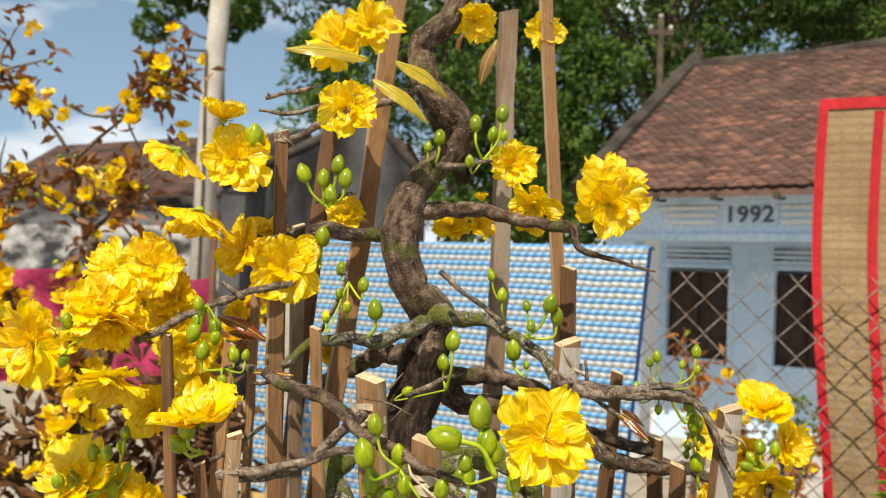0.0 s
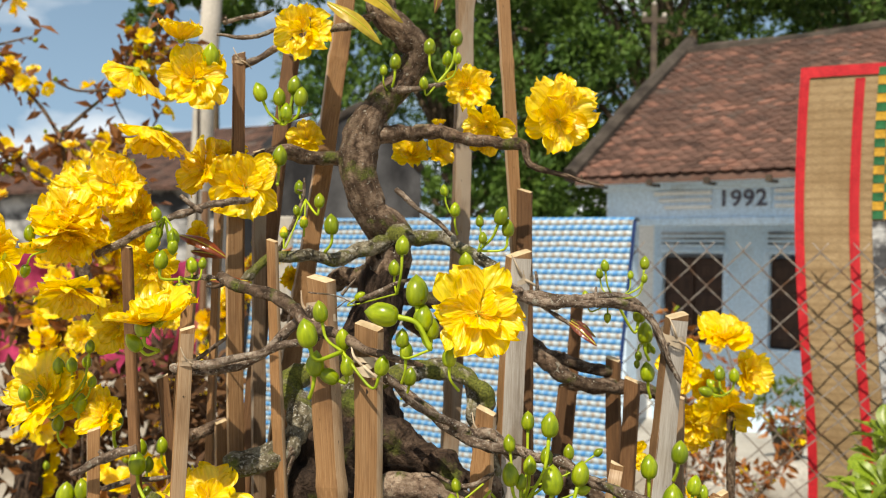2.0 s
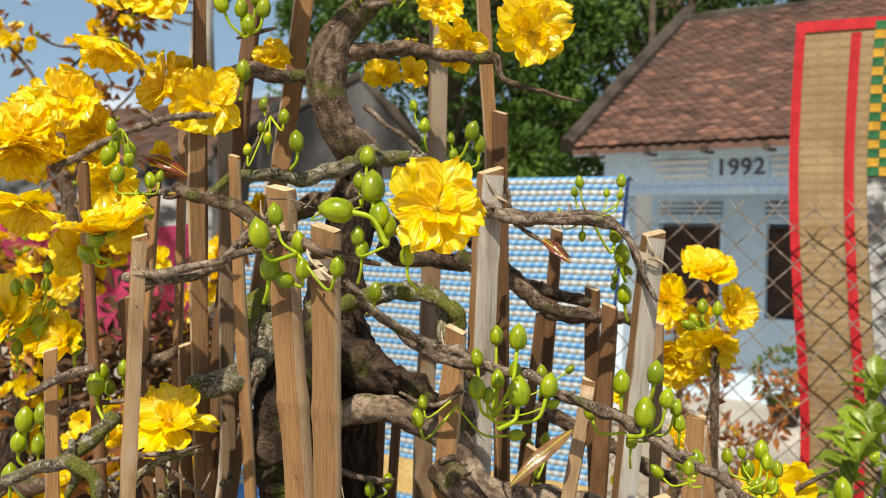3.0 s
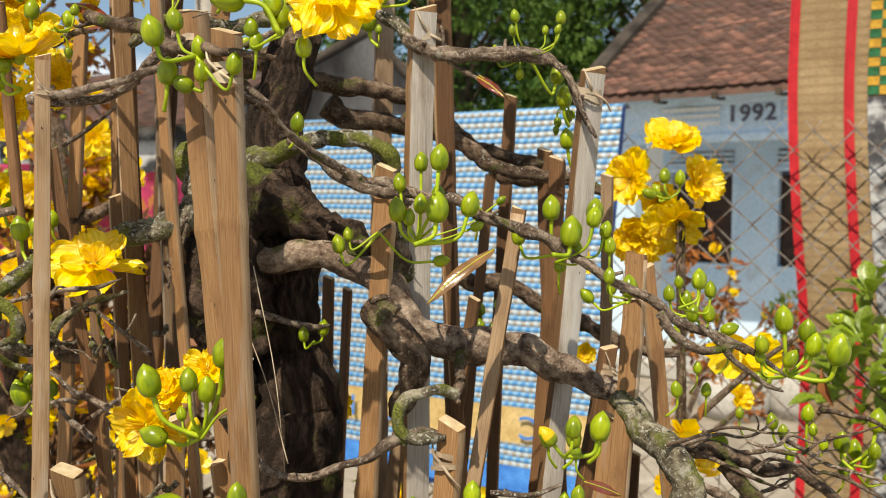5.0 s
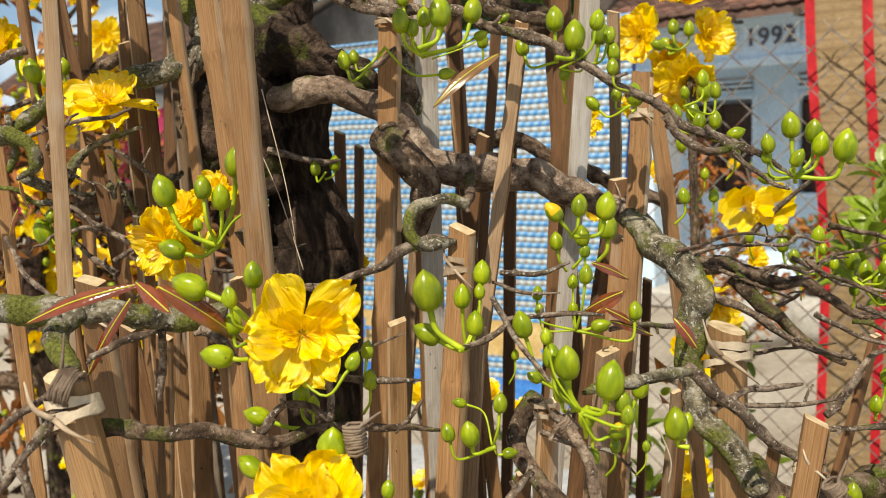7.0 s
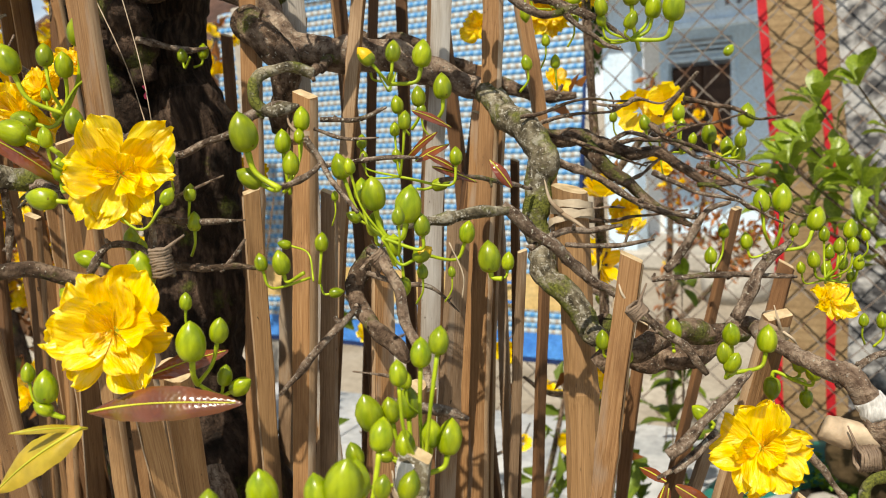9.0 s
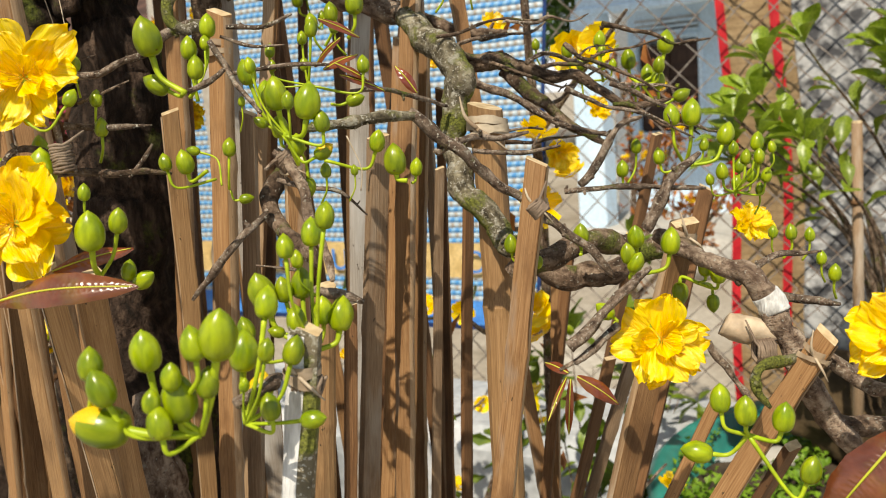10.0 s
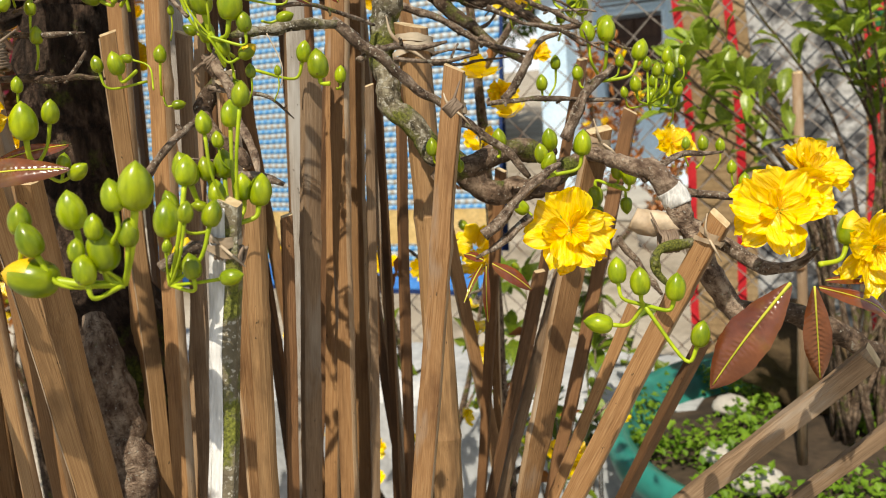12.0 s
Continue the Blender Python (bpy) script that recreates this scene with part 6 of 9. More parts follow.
limb("bark", (0.330, 0.536, 1.383, 0.0017), (0.338, 0.531, 1.383, 0.0014), (0.350, 0.529, 1.375, 0.0013), (0.358, 0.526, 1.368, 0.0010), (0.369, 0.522, 1.368, 0.0008), (0.376, 0.512, 1.362, 0.0006))
limb("twig", (0.226, 0.534, 1.422, 0.0015), (0.238, 0.532, 1.428, 0.0013), (0.258, 0.539, 1.431, 0.0011), (0.269, 0.534, 1.431, 0.0010), (0.282, 0.541, 1.432, 0.0008), (0.293, 0.544, 1.439, 0.0006))
limb("bark", (0.299, 0.529, 1.422, 0.0016), (0.307, 0.525, 1.414, 0.0014), (0.318, 0.532, 1.411, 0.0012), (0.332, 0.539, 1.405, 0.0011), (0.345, 0.535, 1.398, 0.0009), (0.359, 0.539, 1.389, 0.0007))
limb("twig", (0.295, 0.502, 1.396, 0.0016), (0.313, 0.500, 1.385, 0.0014), (0.326, 0.490, 1.381, 0.0012), (0.341, 0.497, 1.376, 0.0010), (0.357, 0.497, 1.368, 0.0008), (0.369, 0.500, 1.361, 0.0007))
limb("bark", (0.246, 0.550, 1.365, 0.0016), (0.262, 0.543, 1.365, 0.0014), (0.278, 0.548, 1.363, 0.0012), (0.292, 0.551, 1.364, 0.0010), (0.307, 0.552, 1.365, 0.0008), (0.328, 0.554, 1.366, 0.0006))
limb("twig", (0.276, 0.531, 1.412, 0.0016), (0.287, 0.535, 1.418, 0.0014), (0.296, 0.535, 1.416, 0.0012), (0.307, 0.541, 1.413, 0.0010), (0.317, 0.542, 1.419, 0.0008), (0.331, 0.545, 1.420, 0.0006))
limb("bark", (0.222, 0.516, 1.431, 0.0013), (0.235, 0.522, 1.433, 0.0011), (0.251, 0.523, 1.438, 0.0010), (0.266, 0.522, 1.439, 0.0008), (0.281, 0.520, 1.437, 0.0007), (0.298, 0.521, 1.437, 0.0005))
limb("twig", (0.315, 0.592, 1.414, 0.0018), (0.333, 0.589, 1.404, 0.0016), (0.347, 0.592, 1.396, 0.0014), (0.362, 0.581, 1.394, 0.0011), (0.369, 0.570, 1.393, 0.0009), (0.376, 0.561, 1.390, 0.0007))
limb("bark", (0.224, 0.548, 1.425, 0.0017), (0.239, 0.553, 1.420, 0.0015), (0.258, 0.545, 1.414, 0.0013), (0.274, 0.541, 1.407, 0.0011), (0.287, 0.541, 1.402, 0.0009), (0.301, 0.548, 1.396, 0.0007))
limb("twig", (0.234, 0.563, 1.380, 0.0017), (0.246, 0.557, 1.380, 0.0015), (0.255, 0.552, 1.372, 0.0013), (0.265, 0.543, 1.372, 0.0010), (0.275, 0.538, 1.373, 0.0008), (0.286, 0.545, 1.371, 0.0007))
limb("bark", (0.280, 0.572, 1.410, 0.0017), (0.299, 0.573, 1.411, 0.0015), (0.316, 0.568, 1.410, 0.0012), (0.332, 0.574, 1.417, 0.0011), (0.354, 0.581, 1.419, 0.0009), (0.376, 0.586, 1.424, 0.0007))
limb("twig", (0.263, 0.505, 1.437, 0.0012), (0.270, 0.501, 1.435, 0.0011), (0.281, 0.507, 1.434, 0.0009), (0.290, 0.513, 1.438, 0.0008), (0.302, 0.511, 1.434, 0.0006), (0.313, 0.517, 1.438, 0.0005))
limb("bark", (0.334, 0.580, 1.435, 0.0020), (0.348, 0.584, 1.432, 0.0018), (0.366, 0.587, 1.428, 0.0015), (0.383, 0.588, 1.420, 0.0013), (0.393, 0.578, 1.420, 0.0010), (0.407, 0.585, 1.421, 0.0008))
limb("twig", (0.324, 0.518, 1.396, 0.0018), (0.338, 0.519, 1.391, 0.0016), (0.352, 0.521, 1.383, 0.0014), (0.371, 0.524, 1.373, 0.0012), (0.384, 0.521, 1.364, 0.0010), (0.396, 0.521, 1.362, 0.0007))
limb("mossy", (-0.118, 0.568, 1.477, 0.0024), (-0.121, 0.577, 1.478, 0.0022), (-0.115, 0.566, 1.476, 0.0018), (-0.116, 0.570, 1.471, 0.0015), (-0.111, 0.561, 1.476, 0.0012), (-0.106, 0.553, 1.481, 0.0009))
limb("twig", (-0.052, 0.552, 1.426, 0.0014), (-0.040, 0.556, 1.424, 0.0012), (-0.027, 0.550, 1.432, 0.0011), (-0.018, 0.549, 1.438, 0.0009), (-0.004, 0.549, 1.437, 0.0007), (0.006, 0.556, 1.439, 0.0006))
limb("mossy", (-0.073, 0.520, 1.454, 0.0014), (-0.071, 0.512, 1.458, 0.0012), (-0.076, 0.524, 1.459, 0.0011), (-0.076, 0.523, 1.460, 0.0009), (-0.081, 0.534, 1.462, 0.0007), (-0.083, 0.537, 1.461, 0.0006))
limb("twig", (-0.108, 0.520, 1.455, 0.0017), (-0.112, 0.511, 1.458, 0.0015), (-0.123, 0.515, 1.454, 0.0013), (-0.136, 0.527, 1.453, 0.0011), (-0.138, 0.518, 1.449, 0.0009), (-0.141, 0.512, 1.448, 0.0007))
limb("mossy", (-0.167, 0.614, 1.478, 0.0020), (-0.155, 0.605, 1.474, 0.0017), (-0.149, 0.613, 1.472, 0.0015), (-0.144, 0.623, 1.474, 0.0013), (-0.133, 0.615, 1.470, 0.0010), (-0.122, 0.613, 1.472, 0.0008))
limb("twig", (-0.137, 0.535, 1.498, 0.0013), (-0.126, 0.527, 1.491, 0.0011), (-0.125, 0.536, 1.488, 0.0010), (-0.115, 0.527, 1.483, 0.0008), (-0.108, 0.530, 1.481, 0.0007), (-0.098, 0.528, 1.474, 0.0005))
limb("mossy", (-0.049, 0.513, 1.412, 0.0021), (-0.054, 0.512, 1.408, 0.0018), (-0.054, 0.500, 1.414, 0.0015), (-0.060, 0.505, 1.407, 0.0013), (-0.066, 0.502, 1.403, 0.0011), (-0.075, 0.507, 1.398, 0.0008))
limb("twig", (-0.126, 0.589, 1.429, 0.0018), (-0.118, 0.598, 1.435, 0.0016), (-0.108, 0.594, 1.440, 0.0013), (-0.094, 0.585, 1.448, 0.0011), (-0.087, 0.588, 1.455, 0.0009), (-0.075, 0.587, 1.463, 0.0007))
limb("mossy", (-0.134, 0.532, 1.471, 0.0022), (-0.151, 0.539, 1.471, 0.0019), (-0.159, 0.530, 1.480, 0.0017), (-0.176, 0.535, 1.482, 0.0014), (-0.186, 0.536, 1.485, 0.0012), (-0.201, 0.548, 1.491, 0.0009))
limb("twig", (-0.078, 0.557, 1.475, 0.0019), (-0.084, 0.549, 1.484, 0.0016), (-0.089, 0.538, 1.493, 0.0014), (-0.101, 0.544, 1.501, 0.0012), (-0.116, 0.555, 1.503, 0.0010), (-0.123, 0.553, 1.509, 0.0007))
limb("mossy", (-0.074, 0.618, 1.424, 0.0026), (-0.091, 0.622, 1.418, 0.0023), (-0.106, 0.624, 1.409, 0.0020), (-0.121, 0.627, 1.404, 0.0017), (-0.138, 0.633, 1.393, 0.0014), (-0.149, 0.627, 1.388, 0.0011))
limb("twig", (-0.132, 0.522, 1.503, 0.0018), (-0.124, 0.515, 1.508, 0.0016), (-0.120, 0.514, 1.513, 0.0013), (-0.116, 0.510, 1.516, 0.0011), (-0.114, 0.514, 1.520, 0.0009), (-0.105, 0.503, 1.521, 0.0007))
limb("mossy", (-0.084, 0.586, 1.483, 0.0021), (-0.084, 0.591, 1.482, 0.0019), (-0.084, 0.595, 1.481, 0.0016), (-0.082, 0.596, 1.482, 0.0014), (-0.084, 0.606, 1.485, 0.0011), (-0.080, 0.597, 1.483, 0.0009))
limb("twig", (-0.108, 0.546, 1.426, 0.0023), (-0.116, 0.549, 1.430, 0.0020), (-0.125, 0.554, 1.434, 0.0018), (-0.137, 0.564, 1.441, 0.0015), (-0.143, 0.563, 1.447, 0.0012), (-0.157, 0.569, 1.449, 0.0010))
limb("mossy", (-0.111, 0.591, 1.460, 0.0019), (-0.116, 0.595, 1.465, 0.0017), (-0.116, 0.589, 1.475, 0.0014), (-0.124, 0.600, 1.483, 0.0012), (-0.124, 0.594, 1.495, 0.0010), (-0.131, 0.601, 1.499, 0.0007))
limb("twig", (-0.096, 0.537, 1.445, 0.0023), (-0.108, 0.539, 1.452, 0.0020), (-0.113, 0.530, 1.458, 0.0017), (-0.124, 0.532, 1.467, 0.0014), (-0.135, 0.535, 1.470, 0.0012), (-0.141, 0.532, 1.474, 0.0009))
limb("trunk", (-0.010, 0.600, 1.010, 0.058), (-0.012, 0.602, 0.860, 0.064), (-0.010, 0.606, 0.720, 0.074), (-0.005, 0.610, 0.560, 0.100), sides=18, rough=0.3)
# the burl and knuckled roots where the old trunk forks
limb("trunk", (-0.030, 0.620, 1.585, 0.010), (-0.015, 0.606, 1.568, 0.017), (0.004, 0.603, 1.556, 0.015), (0.021, 0.602, 1.549, 0.012), (0.037, 0.600, 1.543, 0.010), (0.054, 0.595, 1.532, 0.006), sides=18, rough=0.5)
limb("trunk", (-0.030, 0.600, 1.575, 0.010), (-0.034, 0.595, 1.545, 0.015), (-0.028, 0.590, 1.510, 0.015), (-0.020, 0.595, 1.470, 0.010), sides=18, rough=0.5)
limb("trunk", (-0.030, 0.625, 1.575, 0.008), (-0.044, 0.605, 1.553, 0.014), (-0.050, 0.602, 1.530, 0.019), (-0.052, 0.602, 1.500, 0.020), (-0.046, 0.605, 1.465, 0.018), (-0.032, 0.612, 1.425, 0.014), sides=18, rough=0.5)
limb("trunk", (0.028, 0.592, 1.552, 0.006), (0.036, 0.588, 1.543, 0.009), (0.044, 0.586, 1.534, 0.008), (0.052, 0.586, 1.524, 0.005), sides=14, rough=0.5)

# ---- stakes ----
stake((-0.109, 0.610, 1.822), (-0.087, 0.622, 0.800), 0.0091, kind="brown", tie=0.005)
stake((-0.036, 0.705, 1.951), (-0.181, 0.646, 0.800), 0.0151, kind="tan")
stake((-0.109, 0.605, 1.752), (-0.076, 0.591, 0.800), 0.0120, kind="tan")
stake((-0.085, 0.680, 1.837), (-0.172, 0.680, 0.800), 0.0128, kind="brown")
stake((0.074, 0.680, 1.951), (0.147, 0.680, 0.800), 0.0103, kind="tan")
stake((0.053, 0.750, 1.949), (0.037, 0.750, 0.800), 0.0160, kind="grey")
stake((0.086, 0.600, 1.688), (0.077, 0.600, 0.800), 0.0179, kind="white", tie=0.017)
stake((0.190, 0.590, 1.649), (0.111, 0.590, 0.800), 0.0161, kind="white", tie=0.016)
stake((-0.039, 0.520, 1.670), (0.047, 0.447, 0.800), 0.0180, kind="tan", tie=0.022)
stake((-0.005, 0.455, 1.648), (0.019, 0.455, 0.800), 0.0145, kind="tan", tie=0.020)
stake((-0.106, 0.490, 1.642), (-0.135, 0.490, 0.800), 0.0090, kind="tan", tie=0.018)
stake((0.063, 0.566, 1.587), (0.001, 0.566, 0.800), 0.0139, kind="tan", tie=0.014)
stake((0.142, 0.530, 1.562), (0.019, 0.530, 0.800), 0.0090, kind="tan")
stake((0.215, 0.565, 1.534), (0.151, 0.479, 0.800), 0.0131, kind="tan", tie=0.024)
stake((0.102, 0.485, 1.452), (0.045, 0.485, 0.800), 0.0148, kind="tan", tie=0.021)
stake((0.248, 0.505, 1.389), (0.229, 0.458, 0.800), 0.0195, kind="round", tie=0.014)
stake((0.268, 0.430, 1.360), (0.168, 0.405, 0.800), 0.0124, kind="tan", tie=0.022)
stake((-0.060, 0.366, 1.409), (0.062, 0.366, 0.800), 0.0172, kind="round", tie=0.014)
stake((-0.086, 0.460, 1.435), (-0.023, 0.460, 0.800), 0.0157, kind="tan", tie=0.017)
stake((0.141, 0.440, 1.369), (0.103, 0.470, 0.800), 0.0115, kind="tan", tie=0.003)
stake((0.161, 0.300, 1.316), (0.084, 0.300, 0.800), 0.0125, kind="peeled", tie=0.018, spin=-14)
stake((-0.140, 0.620, 1.678), (-0.201, 0.620, 0.800), 0.0090, kind="tan")
stake((-0.129, 0.600, 1.511), (-0.102, 0.600, 0.800), 0.0070, kind="tan")
stake((0.097, 0.680, 1.737), (0.113, 0.680, 0.800), 0.0120, kind="brown")
stake((0.176, 0.660, 1.596), (0.143, 0.660, 0.800), 0.0124, kind="brown")
stake((0.214, 0.660, 1.584), (0.203, 0.660, 0.800), 0.0090, kind="grey")
stake((0.133, 0.700, 1.586), (0.060, 0.700, 0.800), 0.0081, kind="brown")
stake((0.009, 0.700, 1.508), (-0.007, 0.700, 0.800), 0.0096, kind="brown")
stake((0.022, 0.720, 1.497), (-0.016, 0.720, 0.800), 0.0084, kind="brown")
stake((0.080, 0.620, 1.510), (-0.003, 0.620, 0.800), 0.0111, kind="grey")
stake((0.209, 0.620, 1.468), (0.097, 0.516, 0.800), 0.0131, kind="brown", tie=0.015)
stake((0.151, 0.760, 1.651), (0.116, 0.760, 0.800), 0.0104, kind="brown")
stake((-0.077, 0.580, 1.693), (-0.027, 0.580, 0.800), 0.0080, kind="tan")
stake((-0.131, 0.660, 1.747), (-0.147, 0.660, 0.800), 0.0071, kind="tan")
stake((-0.171, 0.570, 1.687), (-0.104, 0.570, 0.800), 0.0079, kind="brown")
stake((-0.153, 0.600, 1.600), (-0.045, 0.600, 0.800), 0.0077, kind="brown")
stake((-0.105, 0.660, 1.761), (-0.080, 0.660, 0.800), 0.0106, kind="grey")
stake((-0.113, 0.600, 1.570), (-0.097, 0.600, 0.800), 0.0082, kind="tan")
stake((-0.184, 0.560, 1.571), (-0.165, 0.560, 0.800), 0.0082, kind="tan")
stake((0.231, 0.620, 1.522), (0.313, 0.620, 0.800), 0.0105, kind="tan")
stake((0.176, 0.720, 1.605), (0.214, 0.720, 0.800), 0.0130, kind="brown")
stake((0.181, 0.515, 1.376), (0.121, 0.495, 0.800), 0.0135, kind="grey")
stake((0.201, 0.565, 1.435), (0.128, 0.548, 0.800), 0.0111, kind="tan")
stake((0.211, 0.610, 1.440), (0.157, 0.594, 0.800), 0.0141, kind="tan")
stake((0.219, 0.500, 1.355), (0.169, 0.520, 0.800), 0.0060, kind="grey")
stake((0.239, 0.560, 1.353), (0.195, 0.560, 0.800), 0.0080, kind="brown")
stake((0.352, 0.465, 1.317), (0.238, 0.520, 0.800), 0.0150, kind="tan", tie=0.007)
stake((0.389, 0.370, 1.275), (0.181, 0.521, 0.800), 0.0126, kind="tan", tie=0.011)
stake((0.371, 0.480, 1.203), (0.201, 0.543, 0.800), 0.0080, kind="tan")
stake((0.410, 0.460, 1.182), (0.260, 0.586, 0.800), 0.0109, kind="brown")
stake((0.341, 0.550, 1.217), (0.206, 0.574, 0.800), 0.0090, kind="grey")
stake((0.323, 0.550, 1.215), (0.204, 0.550, 0.800), 0.0083, kind="brown")
stake((0.306, 0.600, 1.284), (0.243, 0.636, 0.800), 0.0087, kind="brown")
stake((0.304, 0.660, 1.264), (0.280, 0.660, 0.800), 0.0080, kind="tan")
stake((0.462, 0.360, 1.198), (0.153, 0.601, 0.800), 0.0128, kind="grey")
stake((0.490, 0.380, 1.153), (0.243, 0.598, 0.800), 0.0095, kind="grey")
stake((0.036, 0.370, 1.333), (0.035, 0.513, 0.800), 0.0119, kind="light")
stake((0.046, 0.390, 1.327), (0.018, 0.529, 0.800), 0.0159, kind="round")
stake((0.066, 0.500, 1.400), (0.028, 0.539, 0.800), 0.0112, kind="light")
stake((0.110, 0.500, 1.396), (0.057, 0.500, 0.800), 0.0106, kind="grey")
stake((0.134, 0.500, 1.311), (0.066, 0.500, 0.800), 0.0091, kind="brown")
stake((0.158, 0.400, 1.310), (0.104, 0.456, 0.800), 0.0115, kind="round")
stake((0.159, 0.480, 1.282), (0.109, 0.480, 0.800), 0.0077, kind="brown")
stake((0.001, 0.420, 1.364), (-0.008, 0.469, 0.800), 0.0101, kind="light")
stake((-0.085, 0.500, 1.402), (-0.118, 0.500, 0.800), 0.0112, kind="brown")
stake((-0.072, 0.520, 1.392), (-0.110, 0.520, 0.800), 0.0099, kind="tan")
stake((-0.013, 0.460, 1.402), (-0.010, 0.460, 0.800), 0.0103, kind="tan")
stake((-0.066, 0.560, 1.435), (-0.087, 0.560, 0.800), 0.0134, kind="tan")
stake((-0.093, 0.600, 1.443), (-0.133, 0.600, 0.800), 0.0111, kind="tan")
stake((-0.022, 0.500, 1.428), (0.044, 0.500, 0.800), 0.0108, kind="tan")
stake((0.120, 0.620, 1.501), (0.019, 0.620, 0.800), 0.0087, kind="brown")
stake((0.224, 0.600, 1.402), (0.191, 0.600, 0.800), 0.0066, kind="brown")
stake((0.374, 0.600, 1.359), (0.227, 0.600, 0.800), 0.0086, kind="brown")
stake((0.408, 0.600, 1.318), (0.270, 0.600, 0.800), 0.0113, kind="brown")

# ---- blossoms ----
flower((0.050, 0.420, 1.658), 0.0458, (-0.01, -0.97, 0.22), 1.00)
flower((-0.101, 0.600, 1.730), 0.0484, (0.14, -0.99, 0.08), 1.00)
flower((-0.134, 0.610, 1.742), 0.0417, (-0.63, -0.72, 0.27), 1.00)
flower((-0.120, 0.620, 1.756), 0.0270, (-0.03, -0.50, 0.86), 1.00)
flower((0.112, 0.600, 1.779), 0.0479, (0.10, -0.99, -0.11), 1.00)
flower((0.117, 0.620, 1.803), 0.0426, (0.07, -0.54, 0.84), 1.00)
flower((0.051, 0.650, 1.810), 0.0357, (-0.01, -0.98, 0.18), 1.00)
flower((0.063, 0.630, 1.777), 0.0362, (-0.31, -0.84, -0.45), 1.00)
flower((-0.133, 0.585, 1.800), 0.0429, (0.18, -0.97, 0.18), 1.00)
flower((-0.142, 0.585, 1.827), 0.0335, (0.06, -0.21, 0.97), 0.45)
flower((-0.174, 0.590, 1.801), 0.0411, (-0.54, 0.25, -0.81), 0.80)
flower((-0.067, 0.617, 1.841), 0.0377, (-0.01, -1.00, -0.02), 1.00)
flower((-0.051, 0.620, 1.899), 0.0372, (0.18, -0.97, 0.18), 1.00)
flower((-0.079, 0.630, 1.888), 0.0433, (-0.55, -0.80, 0.23), 1.00)
flower((0.020, 0.660, 1.914), 0.0323, (0.12, -0.88, -0.46), 0.90)
flower((0.075, 0.680, 1.915), 0.0282, (0.24, -0.97, -0.01), 1.00)
flower((-0.158, 0.590, 1.761), 0.0495, (-0.18, -0.09, -0.98), 0.80)
flower((-0.185, 0.590, 1.729), 0.0402, (0.09, -0.95, 0.30), 1.00)
flower((-0.221, 0.620, 1.730), 0.0423, (-0.03, -0.61, 0.79), 1.00)
flower((-0.206, 0.566, 1.690), 0.0490, (0.13, -0.63, -0.76), 0.90)
flower((-0.210, 0.570, 1.707), 0.0459, (0.06, -0.67, 0.74), 1.00)
flower((-0.247, 0.550, 1.679), 0.0509, (-0.41, -0.91, -0.03), 1.00)
flower((-0.199, 0.560, 1.656), 0.0415, (0.12, -0.58, -0.80), 0.90)
flower((-0.131, 0.510, 1.648), 0.0518, (-0.25, -0.23, 0.94), 0.90)
flower((-0.235, 0.600, 1.587), 0.0556, (-0.35, -0.78, 0.52), 1.00)
flower((-0.216, 0.620, 1.579), 0.0345, (0.33, -0.73, 0.60), 1.00)
flower((-0.069, 0.660, 1.772), 0.0272, (-0.02, -0.86, 0.51), 1.00)
flower((0.009, 0.700, 1.767), 0.0306, (-0.03, -0.77, 0.64), 0.90)
flower((-0.142, 0.640, 1.697), 0.0183, (-0.01, -1.00, -0.02), 1.00)
flower((0.031, 0.700, 1.769), 0.0263, (0.52, -0.81, 0.27), 0.90)
flower((0.030, 0.680, 1.786), 0.0145, (-0.03, -0.21, 0.98), 0.30)
flower((-0.084, 0.700, 1.665), 0.0192, (0.19, -0.98, -0.01), 0.80)
flower((0.300, 0.820, 1.618), 0.0514, (-0.14, -0.54, 0.83), 0.90)
flower((0.326, 0.820, 1.581), 0.0472, (0.52, -0.85, 0.00), 1.00)
flower((0.305, 0.830, 1.541), 0.0512, (-0.10, -0.87, -0.48), 1.00)
flower((0.264, 0.840, 1.585), 0.0496, (-0.65, -0.76, 0.04), 1.00)
flower((0.277, 0.850, 1.524), 0.0473, (-0.33, -0.90, -0.28), 1.00)
flower((0.297, 0.860, 1.564), 0.0371, (0.00, -1.00, 0.06), 0.80)
flower((-0.108, 0.553, 1.533), 0.0480, (0.20, -0.66, 0.72), 1.00)
flower((-0.195, 0.600, 1.573), 0.0330, (-0.32, -0.80, 0.51), 1.00)
flower((-0.060, 0.490, 1.448), 0.0419, (-0.35, -0.92, -0.15), 1.00)
flower((-0.051, 0.500, 1.466), 0.0275, (-0.21, -0.80, 0.57), 1.00)
flower((-0.028, 0.500, 1.478), 0.0274, (0.11, -0.71, 0.69), 0.90)
flower((0.008, 0.750, 1.399), 0.0280, (0.22, -0.97, 0.06), 0.90)
flower((0.388, 0.889, 1.372), 0.0280, (0.37, -0.83, 0.42), 0.80)
flower((0.338, 0.830, 1.334), 0.0312, (0.23, -0.93, -0.29), 0.90)
flower((0.274, 0.850, 1.530), 0.0420, (-0.34, -0.93, -0.17), 0.90)
flower((0.220, 0.800, 1.431), 0.0199, (0.00, -1.00, 0.06), 0.90)
flower((0.034, 0.383, 1.420), 0.0499, (0.09, -0.97, 0.24), 1.00)
flower((0.042, 0.335, 1.360), 0.0480, (-0.01, -0.95, 0.32), 1.00)
flower((0.318, 0.388, 1.273), 0.0463, (0.08, -0.97, 0.25), 1.00)
